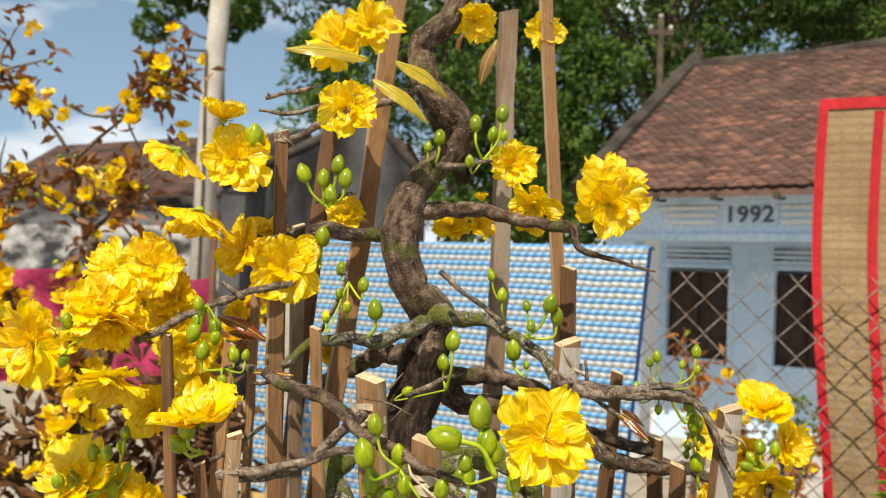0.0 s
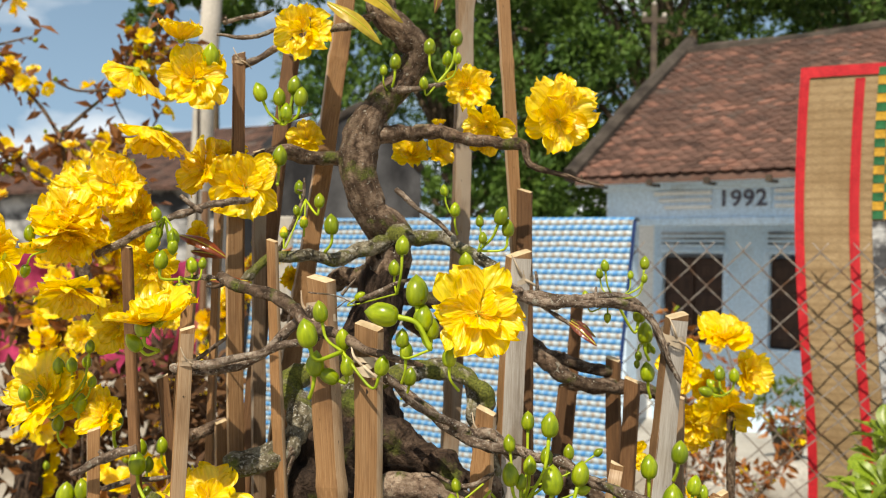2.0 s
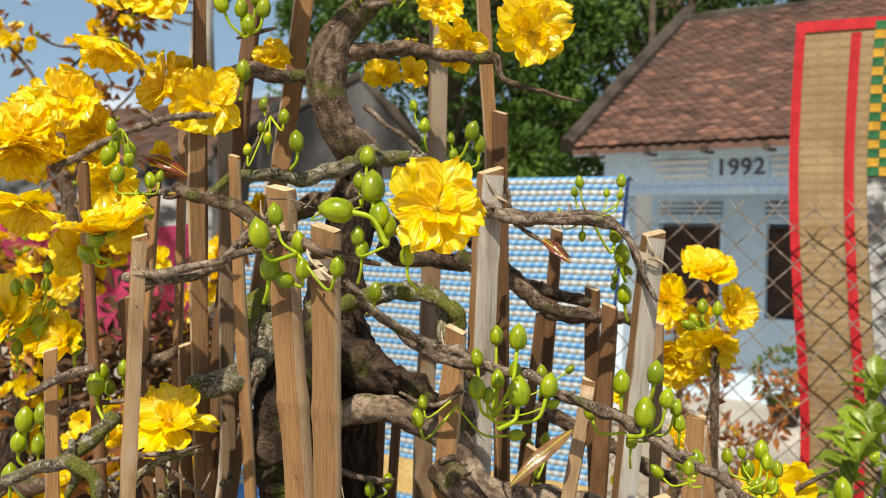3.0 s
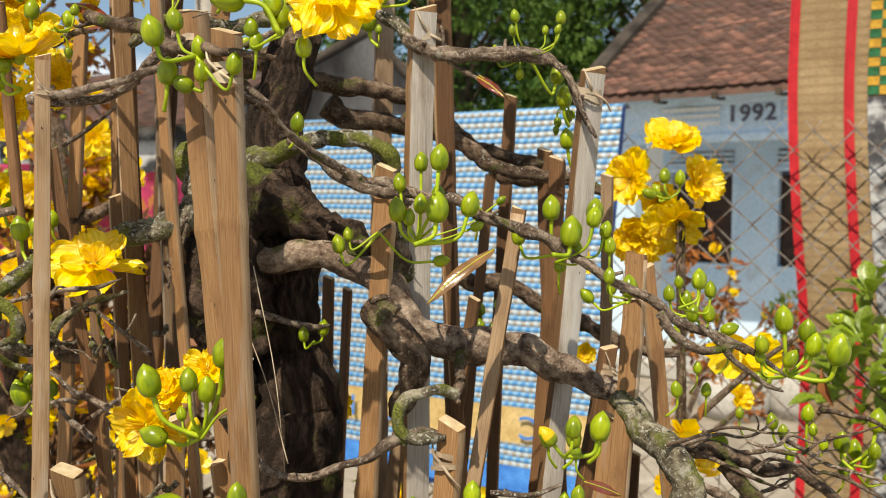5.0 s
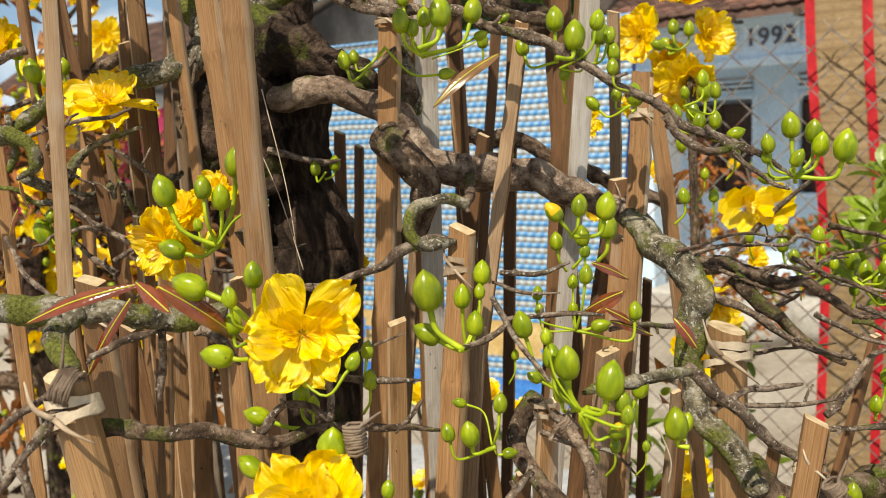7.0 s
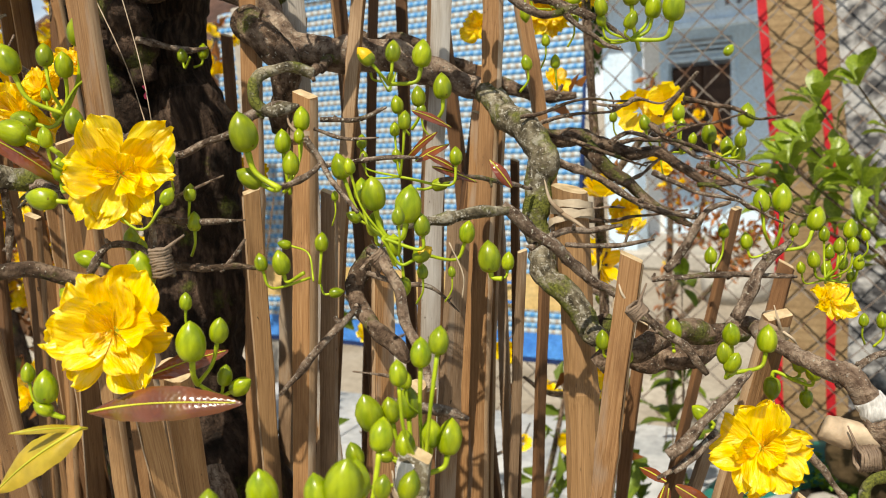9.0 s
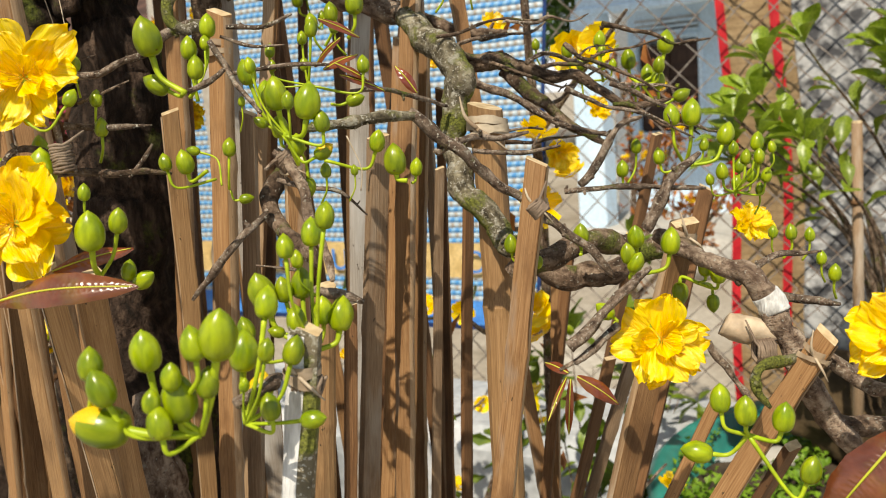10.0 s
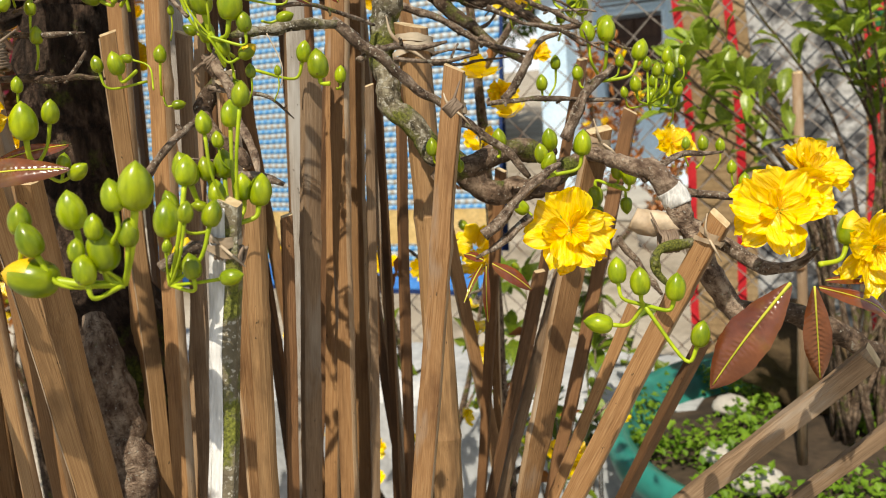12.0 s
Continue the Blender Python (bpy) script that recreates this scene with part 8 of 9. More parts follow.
bud((0.395, 0.509, 1.348), (0.395, 0.509, 1.357), (0.392, 0.500, 1.327))
bud((0.404, 0.496, 1.351), (0.406, 0.497, 1.362), (0.392, 0.500, 1.327))
bud((0.395, 0.489, 1.344), (0.396, 0.490, 1.353), (0.392, 0.500, 1.327))
bud((0.403, 0.489, 1.344), (0.403, 0.488, 1.353), (0.392, 0.500, 1.327))
bud((0.399, 0.511, 1.337), (0.399, 0.512, 1.346), (0.392, 0.500, 1.327))
bud((0.383, 0.493, 1.336), (0.382, 0.492, 1.346), (0.392, 0.500, 1.327))
bud((0.397, 0.511, 1.327), (0.398, 0.512, 1.336), (0.392, 0.500, 1.327))
bud((0.405, 0.508, 1.331), (0.405, 0.506, 1.340), (0.392, 0.500, 1.327))
bud((0.412, 0.503, 1.331), (0.413, 0.502, 1.340), (0.392, 0.500, 1.327))
bud((0.376, 0.494, 1.333), (0.375, 0.493, 1.340), (0.392, 0.500, 1.327))
bud((0.359, 0.453, 1.288), (0.359, 0.452, 1.300), (0.354, 0.450, 1.285))
bud((0.364, 0.447, 1.285), (0.364, 0.445, 1.297), (0.354, 0.450, 1.285))
bud((0.346, 0.458, 1.284), (0.346, 0.459, 1.271), (0.354, 0.450, 1.285))
bud((0.364, 0.457, 1.276), (0.364, 0.457, 1.266), (0.354, 0.450, 1.285))
bud((0.298, 0.408, 1.281), (0.290, 0.409, 1.288), (0.297, 0.400, 1.280))
bud((0.196, 0.405, 1.361), (0.196, 0.406, 1.376), (0.201, 0.403, 1.358))
bud((0.205, 0.426, 1.358), (0.206, 0.425, 1.367), (0.203, 0.420, 1.355))
bud((0.073, 0.335, 1.346), (0.075, 0.332, 1.362), (0.071, 0.345, 1.333))
bud((0.083, 0.338, 1.352), (0.086, 0.336, 1.362), (0.071, 0.345, 1.333))
bud((0.079, 0.354, 1.329), (0.081, 0.354, 1.338), (0.071, 0.345, 1.333))
bud((0.083, 0.351, 1.327), (0.092, 0.349, 1.332), (0.071, 0.345, 1.333))
bud((0.013, 0.334, 1.332), (0.013, 0.337, 1.345), (0.019, 0.335, 1.325))
bud((0.005, 0.338, 1.340), (0.005, 0.338, 1.348), (0.019, 0.335, 1.325))
bud((0.015, 0.334, 1.328), (0.008, 0.333, 1.332), (0.019, 0.335, 1.325))
bud((0.142, 0.244, 1.322), (0.146, 0.241, 1.338), (0.132, 0.252, 1.295))
bud((0.127, 0.249, 1.301), (0.128, 0.248, 1.317), (0.132, 0.252, 1.295))
bud((0.115, 0.261, 1.315), (0.115, 0.259, 1.329), (0.132, 0.252, 1.295))
bud((0.106, 0.246, 1.309), (0.103, 0.245, 1.321), (0.132, 0.252, 1.295))
bud((0.127, 0.244, 1.313), (0.128, 0.243, 1.322), (0.132, 0.252, 1.295))
bud((0.137, 0.246, 1.309), (0.139, 0.246, 1.319), (0.132, 0.252, 1.295))
bud((0.123, 0.241, 1.298), (0.122, 0.243, 1.309), (0.132, 0.252, 1.295))
bud((0.110, 0.249, 1.299), (0.091, 0.252, 1.303), (0.132, 0.252, 1.295), True)
bud((0.140, 0.285, 1.305), (0.142, 0.286, 1.320), (0.140, 0.280, 1.287))
bud((0.151, 0.279, 1.325), (0.153, 0.282, 1.336), (0.140, 0.280, 1.287))
bud((0.151, 0.271, 1.312), (0.153, 0.271, 1.320), (0.140, 0.280, 1.287))
bud((0.159, 0.275, 1.309), (0.162, 0.276, 1.319), (0.140, 0.280, 1.287))
bud((0.143, 0.286, 1.292), (0.148, 0.284, 1.304), (0.140, 0.280, 1.287), True)
bud((0.161, 0.273, 1.289), (0.170, 0.271, 1.290), (0.140, 0.280, 1.287))
bud((0.142, 0.274, 1.301), (0.143, 0.273, 1.306), (0.140, 0.280, 1.287))
bud((0.327, 0.333, 1.256), (0.327, 0.335, 1.268), (0.339, 0.335, 1.244))
bud((0.337, 0.332, 1.250), (0.337, 0.331, 1.263), (0.339, 0.335, 1.244))
bud((0.353, 0.334, 1.245), (0.355, 0.333, 1.258), (0.339, 0.335, 1.244))
bud((0.325, 0.341, 1.234), (0.312, 0.342, 1.237), (0.339, 0.335, 1.244))
bud((0.361, 0.327, 1.224), (0.364, 0.326, 1.236), (0.339, 0.335, 1.244))
bud((0.435, 0.334, 1.263), (0.440, 0.337, 1.278), (0.420, 0.330, 1.256), True)
bud((0.178, 0.477, 1.444), (0.178, 0.478, 1.458), (0.173, 0.481, 1.432))
bud((0.153, 0.488, 1.438), (0.152, 0.488, 1.448), (0.158, 0.492, 1.426))
bud((0.160, 0.324, 1.396), (0.160, 0.324, 1.403), (0.159, 0.328, 1.384))
bud((0.241, 0.503, 1.515), (0.241, 0.503, 1.524), (0.221, 0.491, 1.511))
bud((0.119, 0.577, 1.554), (0.119, 0.578, 1.564), (0.118, 0.581, 1.542))
bud((0.190, 0.575, 1.553), (0.192, 0.576, 1.568), (0.188, 0.579, 1.541))
bud((-0.149, 0.551, 1.458), (-0.148, 0.552, 1.467), (-0.142, 0.550, 1.439))
bud((0.072, 0.337, 1.366), (0.073, 0.337, 1.373), (0.073, 0.341, 1.354))
bud((0.080, 0.499, 1.554), (0.081, 0.500, 1.563), (0.084, 0.502, 1.544))
bud((0.188, 0.509, 1.538), (0.188, 0.510, 1.548), (0.188, 0.513, 1.526))
bud((0.171, 0.509, 1.538), (0.170, 0.510, 1.546), (0.158, 0.502, 1.534))
bud((0.161, 0.509, 1.528), (0.162, 0.510, 1.537), (0.162, 0.513, 1.516))
bud((0.246, 0.523, 1.499), (0.247, 0.524, 1.509), (0.234, 0.520, 1.499))
bud((0.256, 0.518, 1.482), (0.256, 0.518, 1.490), (0.252, 0.522, 1.470))
bud((0.165, 0.477, 1.441), (0.165, 0.478, 1.452), (0.160, 0.481, 1.429))
bud((0.375, 0.601, 1.390), (0.375, 0.602, 1.404), (0.376, 0.605, 1.378))
bud((0.321, 0.594, 1.397), (0.321, 0.595, 1.405), (0.323, 0.598, 1.385))
bud((0.359, 0.601, 1.386), (0.359, 0.602, 1.396), (0.357, 0.605, 1.374))
bud((0.110, 0.412, 1.427), (0.110, 0.413, 1.434), (0.102, 0.405, 1.405))
bud((0.125, 0.409, 1.399), (0.125, 0.409, 1.404), (0.122, 0.413, 1.387))
bud((0.167, 0.371, 1.385), (0.166, 0.372, 1.395), (0.149, 0.373, 1.385))
bud((0.165, 0.383, 1.364), (0.165, 0.383, 1.371), (0.161, 0.387, 1.352))
bud((0.178, 0.383, 1.364), (0.178, 0.383, 1.369), (0.174, 0.387, 1.352))
bud((0.183, 0.430, 1.411), (0.183, 0.431, 1.420), (0.155, 0.430, 1.407))
bud((0.292, 0.606, 1.423), (0.292, 0.606, 1.431), (0.296, 0.610, 1.411))
bud((0.377, 0.509, 1.352), (0.378, 0.509, 1.360), (0.366, 0.510, 1.344))
bud((0.414, 0.496, 1.349), (0.413, 0.497, 1.356), (0.411, 0.500, 1.337))
bud((0.410, 0.507, 1.323), (0.410, 0.507, 1.331), (0.408, 0.511, 1.311))
bud((0.429, 0.507, 1.294), (0.428, 0.507, 1.304), (0.425, 0.511, 1.282))
bud((0.440, 0.507, 1.292), (0.440, 0.507, 1.301), (0.437, 0.511, 1.280))
bud((0.447, 0.507, 1.277), (0.447, 0.507, 1.286), (0.451, 0.511, 1.265))
bud((0.455, 0.507, 1.266), (0.456, 0.507, 1.277), (0.458, 0.511, 1.254))
bud((0.417, 0.507, 1.296), (0.418, 0.507, 1.304), (0.420, 0.511, 1.284))
bud((0.159, 0.312, 1.336), (0.159, 0.313, 1.343), (0.164, 0.316, 1.324))
bud((0.136, 0.243, 1.322), (0.135, 0.244, 1.333), (0.131, 0.247, 1.310))
bud((0.100, 0.250, 1.316), (0.101, 0.251, 1.327), (0.096, 0.254, 1.304))
bud((0.120, 0.243, 1.306), (0.121, 0.244, 1.314), (0.132, 0.252, 1.295))
bud((0.151, 0.273, 1.290), (0.150, 0.274, 1.300), (0.140, 0.280, 1.287))
bud((0.059, 0.400, 1.404), (0.060, 0.401, 1.412), (0.056, 0.404, 1.392))
bud((0.060, 0.400, 1.390), (0.060, 0.401, 1.399), (0.056, 0.404, 1.378))
bud((0.052, 0.400, 1.421), (0.052, 0.401, 1.428), (0.051, 0.404, 1.409))
bud((-0.031, 0.451, 1.622), (-0.030, 0.451, 1.635), (-0.034, 0.455, 1.610))
bud((0.189, 0.510, 1.516), (0.190, 0.510, 1.524), (0.195, 0.500, 1.513))
bud((0.270, 0.507, 1.479), (0.269, 0.507, 1.487), (0.287, 0.512, 1.471))
bud((0.166, 0.477, 1.435), (0.166, 0.477, 1.443), (0.171, 0.481, 1.423))
bud((0.154, 0.430, 1.427), (0.154, 0.431, 1.434), (0.155, 0.430, 1.407))
bud((0.137, 0.430, 1.422), (0.138, 0.431, 1.429), (0.155, 0.430, 1.407))
bud((0.314, 0.606, 1.416), (0.313, 0.606, 1.427), (0.319, 0.610, 1.404))
bud((0.244, 0.518, 1.458), (0.244, 0.518, 1.466), (0.245, 0.522, 1.446))
bud((0.239, 0.518, 1.471), (0.239, 0.518, 1.478), (0.236, 0.522, 1.459))
bud((0.228, 0.518, 1.458), (0.227, 0.518, 1.467), (0.223, 0.522, 1.446))
bud((-0.073, 0.595, 1.774), (-0.073, 0.596, 1.786), (-0.077, 0.600, 1.772))
bud((-0.064, 0.595, 1.784), (-0.063, 0.596, 1.797), (-0.077, 0.600, 1.772))
bud((-0.143, 0.555, 1.673), (-0.142, 0.556, 1.685), (-0.129, 0.560, 1.667))
bud((-0.041, 0.599, 1.698), (-0.042, 0.599, 1.712), (-0.046, 0.603, 1.686))
bud((0.028, 0.428, 1.644), (0.028, 0.429, 1.655), (0.028, 0.420, 1.640))
bud((0.014, 0.427, 1.640), (0.014, 0.428, 1.649), (0.028, 0.420, 1.640))
bud((0.016, 0.428, 1.634), (0.016, 0.429, 1.643), (0.014, 0.432, 1.622))
bud((0.037, 0.428, 1.631), (0.037, 0.429, 1.641), (0.042, 0.432, 1.619))
bud((0.078, 0.596, 1.699), (0.078, 0.596, 1.711), (0.058, 0.600, 1.689))
bud((0.042, 0.601, 1.712), (0.042, 0.602, 1.722), (0.044, 0.605, 1.700))
bud((0.096, 0.509, 1.566), (0.095, 0.510, 1.576), (0.084, 0.510, 1.545))
bud((-0.210, 0.603, 1.574), (-0.209, 0.603, 1.587), (-0.207, 0.607, 1.562))
bud((-0.186, 0.603, 1.562), (-0.185, 0.603, 1.577), (-0.186, 0.607, 1.550))
bud((-0.224, 0.603, 1.561), (-0.224, 0.603, 1.572), (-0.219, 0.607, 1.549))
bud((-0.213, 0.591, 1.513), (-0.212, 0.591, 1.530), (-0.213, 0.595, 1.501))
bud((-0.201, 0.591, 1.518), (-0.203, 0.591, 1.532), (-0.197, 0.595, 1.506))
bud((-0.217, 0.591, 1.500), (-0.216, 0.591, 1.514), (-0.212, 0.595, 1.488))
bud((-0.204, 0.591, 1.499), (-0.204, 0.591, 1.512), (-0.203, 0.595, 1.487))
bud((-0.222, 0.591, 1.478), (-0.222, 0.591, 1.493), (-0.224, 0.595, 1.466))
bud((-0.150, 0.591, 1.550), (-0.150, 0.591, 1.561), (-0.147, 0.595, 1.538))
bud((-0.159, 0.591, 1.517), (-0.159, 0.591, 1.528), (-0.163, 0.595, 1.505))
bud((0.177, 0.617, 1.627), (0.177, 0.618, 1.642), (0.181, 0.621, 1.615))
bud((0.180, 0.619, 1.600), (0.179, 0.619, 1.614), (0.183, 0.623, 1.588))

# ---- bindings ----
coil((0.058, 0.355, 1.389), (0.059, 0.355, 1.377), 0.0051, 5)
coil((0.155, 0.300, 1.295), (0.166, 0.300, 1.292), 0.0046, 4)
coil((0.143, 0.395, 1.375), (0.148, 0.395, 1.369), 0.0052, 4)
coil((0.260, 0.395, 1.343), (0.264, 0.395, 1.338), 0.0052, 4)
coil((0.368, 0.405, 1.258), (0.378, 0.405, 1.258), 0.0073, 4)
coil((-0.060, 0.360, 1.408), (-0.053, 0.360, 1.405), 0.0091, 5)
part("thread", tube(bmesh.new(), smooth_path([(*(-0.007, 0.520, 1.531), 0.00035), (*(0.006, 0.510, 1.473), 0.0003), (*(0.013, 0.500, 1.418), 0.00035)], 6), 5), M_TIE, tree, "loose pale thread", smooth=True)
part("thread", tube(bmesh.new(), smooth_path([(*(-0.014, 0.500, 1.518), 0.00035), (*(0.006, 0.485, 1.475), 0.0003), (*(0.020, 0.470, 1.435), 0.00035)], 6), 5), M_TIE, tree, "loose pale thread", smooth=True)
part("thread", tube(bmesh.new(), smooth_path([(*(0.178, 0.360, 1.383), 0.00035), (*(0.183, 0.360, 1.369), 0.0003), (*(0.182, 0.360, 1.359), 0.00035)], 6), 5), M_TIE, tree, "loose pale thread", smooth=True)

# ---- leaves ----
leaf((-0.035, 0.385, 1.443), (-0.081, 0.379, 1.429), 0.0072, "red", 0.07)
leaf((-0.035, 0.385, 1.444), (-0.015, 0.366, 1.434), 0.0067, "red", 0.04)
leaf((-0.026, 0.385, 1.442), (0.004, 0.403, 1.413), 0.0096, "red", 0.10)
leaf((-0.036, 0.380, 1.438), (-0.059, 0.384, 1.404), 0.0062, "red", 0.04)
leaf((0.029, 0.335, 1.327), (0.096, 0.316, 1.333), 0.0140, "bronze", 0.10, (-0.28, -0.82, 0.55))
leaf((0.030, 0.325, 1.324), (-0.007, 0.324, 1.300), 0.0154, "gold", 0.07)
leaf((0.049, 0.350, 1.336), (0.079, 0.366, 1.341), 0.0103, "red", 0.05)
leaf((0.125, 0.490, 1.542), (0.090, 0.474, 1.515), 0.0077, "dry", 0.08)
leaf((0.159, 0.430, 1.416), (0.175, 0.413, 1.428), 0.0064, "red", 0.04)
leaf((0.163, 0.430, 1.439), (0.182, 0.440, 1.429), 0.0053, "red", 0.04)
leaf((0.169, 0.430, 1.417), (0.185, 0.434, 1.407), 0.0043, "red", 0.04)
leaf((0.400, 0.315, 1.253), (0.366, 0.325, 1.204), 0.0215, "bronze", 0.07, (-0.60, -0.75, 0.27))
leaf((0.413, 0.320, 1.249), (0.419, 0.328, 1.201), 0.0125, "bronze", 0.04, (-0.38, -0.91, -0.1))
leaf((0.415, 0.320, 1.248), (0.460, 0.338, 1.221), 0.0087, "red", 0.12)
leaf((0.418, 0.320, 1.251), (0.453, 0.333, 1.243), 0.0051, "red", 0.08)
leaf((0.274, 0.380, 1.261), (0.294, 0.384, 1.244), 0.0081, "red", 0.08)
leaf((0.271, 0.380, 1.260), (0.271, 0.397, 1.225), 0.0040, "red", 0.07)
leaf((0.270, 0.380, 1.263), (0.261, 0.396, 1.264), 0.0052, "red", 0.08)
leaf((0.269, 0.380, 1.261), (0.257, 0.363, 1.246), 0.0029, "red", 0.09)
leaf((-0.054, 0.620, 1.875), (-0.108, 0.606, 1.877), 0.0147, "gold", 0.06)
leaf((-0.035, 0.620, 1.874), (0.002, 0.639, 1.854), 0.0139, "gold", 0.08)
leaf((-0.049, 0.610, 1.859), (-0.011, 0.611, 1.831), 0.0114, "gold", 0.09)
leaf((0.036, 0.650, 1.899), (0.025, 0.655, 1.866), 0.0098, "dry", 0.09)
leaf((-0.150, 0.620, 1.696), (-0.113, 0.611, 1.680), 0.0092, "red", 0.11)
leaf((0.120, 0.585, 1.644), (0.134, 0.593, 1.633), 0.0057, "red", 0.08)
leaf((0.119, 0.585, 1.643), (0.135, 0.572, 1.629), 0.0063, "red", 0.06)
leaf((0.123, 0.600, 1.644), (0.142, 0.615, 1.631), 0.0060, "red", 0.06)
leaf((0.011, 0.620, 1.895), (0.008, 0.636, 1.887), 0.0085, "dry", 0.10)
leaf((0.030, 0.330, 1.322), (0.005, 0.317, 1.326), 0.0036, "gold", 0.07)
leaf((0.163, 0.430, 1.414), (0.180, 0.445, 1.421), 0.0061, "red", 0.05)
leaf((0.171, 0.430, 1.411), (0.193, 0.440, 1.401), 0.0050, "red", 0.05)
leaf((0.209, 0.420, 1.399), (0.199, 0.423, 1.413), 0.0059, "red", 0.09)
leaf((-0.142, 0.620, 1.685), (-0.120, 0.630, 1.681), 0.0075, "red", 0.04)
leaf((-0.110, 0.550, 1.667), (-0.084, 0.542, 1.667), 0.0046, "red", 0.04)
leaf((-0.114, 0.450, 1.487), (-0.116, 0.462, 1.472), 0.0056, "red", 0.06)
leaf((-0.116, 0.450, 1.473), (-0.124, 0.455, 1.459), 0.0045, "red", 0.05)


# ---- other plants and pots ----
shrub((-0.75, 2.05, GROUND_Z), "apricot shrub with many yellow blossoms and rusty young leaves", [
    [(-0.762, 2.000, -0.150, 0.0300), (-0.782, 2.020, 0.700, 0.0260), (-0.762, 2.000, 1.647, 0.0200), (-0.792, 2.000, 1.773, 0.0077), (-0.810, 2.000, 1.886, 0.0060), (-0.825, 2.000, 1.943, 0.0050)],
    [(-0.825, 2.000, 1.943, 0.0050), (-0.770, 2.000, 1.996, 0.0039), (-0.689, 1.980, 2.059, 0.0033), (-0.654, 1.970, 2.114, 0.0028), (-0.641, 1.960, 2.182, 0.0017)],
    [(-0.825, 2.000, 1.943, 0.0050), (-0.874, 2.020, 2.008, 0.0039), (-0.937, 2.040, 2.067, 0.0033), (-1.002, 2.050, 2.119, 0.0028), (-1.079, 2.060, 2.145, 0.0017)],
    [(-0.793, 2.000, 1.798, 0.0055), (-0.872, 2.000, 1.859, 0.0039), (-0.936, 2.000, 1.882, 0.0028), (-1.011, 2.000, 1.860, 0.0017)],
    [(-0.792, 2.000, 1.773, 0.0055), (-0.718, 1.980, 1.837, 0.0039), (-0.680, 1.970, 1.900, 0.0028), (-0.725, 1.970, 1.936, 0.0017)],
    [(-0.689, 1.980, 2.059, 0.0028), (-0.625, 1.970, 2.103, 0.0022), (-0.595, 1.970, 2.129, 0.0017)]],
    64, 480, M_RUST_LEAF, 21, 0.043, 0.042, 46, "apricot shrubs beside the fence")
shrub((-0.95, 2.6, GROUND_Z), "apricot shrub thick with yellow blossoms", [
    [(-0.95, 2.6, -0.15, 0.05), (-0.95, 2.6, 0.7, 0.04), (-1.0, 2.6, 1.1, 0.03), (-1.1, 2.6, 1.45, 0.015), (-1.3, 2.6, 1.62, 0.006)],
    [(-0.97, 2.6, 0.9, 0.025), (-0.75, 2.55, 1.2, 0.016), (-0.6, 2.5, 1.45, 0.01), (-0.5, 2.5, 1.6, 0.005)],
    [(-0.98, 2.6, 1.0, 0.02), (-1.0, 2.5, 1.3, 0.014), (-0.9, 2.5, 1.6, 0.007)],
    [(-0.98, 2.6, 0.9, 0.02), (-1.3, 2.5, 1.2, 0.012), (-1.6, 2.5, 1.5, 0.006)],
    [(-1.0, 2.6, 1.1, 0.016), (-1.15, 2.5, 1.5, 0.010), (-1.25, 2.45, 1.78, 0.005)],
    [(-1.0, 2.6, 1.1, 0.016), (-0.9, 2.5, 1.5, 0.010), (-0.82, 2.45, 1.76, 0.005)]],
    380, 620, M_RUST_LEAF, 22, 0.052, 0.05, 30, "apricot shrubs beside the fence")
shrub((-0.62, 1.55, GROUND_Z), "gnarled apricot bonsai with low yellow blossoms", [
    [(-0.62, 1.55, -0.15, 0.046), (-0.63, 1.54, 0.9, 0.034), (-0.66, 1.52, 1.25, 0.024), (-0.60, 1.5, 1.45, 0.015), (-0.62, 1.5, 1.6, 0.007)],
    [(-0.645, 1.52, 1.2, 0.016), (-0.5, 1.45, 1.25, 0.012), (-0.4, 1.4, 1.3, 0.01)],
    [(-0.64, 1.53, 1.0, 0.018), (-0.52, 1.45, 1.02, 0.012), (-0.35, 1.4, 1.08, 0.01)],
    [(-0.645, 1.53, 1.1, 0.018), (-0.8, 1.45, 1.15, 0.012), (-0.95, 1.4, 1.3, 0.008)]],
    130, 380, M_RUST_LEAF, 23, 0.045, 0.045, 40, "apricot shrubs beside the fence")
shrub((0.33, 0.86, GROUND_Z), "slender apricot shrub with a tuft of yellow blossoms", [
    [(0.33, 0.95, -0.15, 0.012), (0.33, 0.92, 0.6, 0.010), (0.32, 0.88, 0.95, 0.007), (0.32, 0.85, 1.25, 0.005), (0.31, 0.83, 1.55, 0.004)]],
    16, 30, M_RUST_LEAF, 24, 0.040, 0.03, 16)
shrub((0.95, 3.2, GROUND_Z), "young apricot shrub with yellow blossoms behind the fence", [
    [(0.95, 3.2, -0.15, 0.02), (0.93, 3.2, 0.6, 0.016), (0.95, 3.2, 1.1, 0.01), (0.90, 3.2, 1.5, 0.005)],
    [(0.94, 3.2, 0.7, 0.012), (1.05, 3.2, 1.0, 0.008), (1.12, 3.2, 1.3, 0.004)],
    [(0.94, 3.2, 0.6, 0.012), (1.2, 3.1, 0.9, 0.008), (1.35, 3.1, 1.15, 0.004)]],
    18, 520, M_RUST_LEAF, 25, 0.042, 0.05, 24)
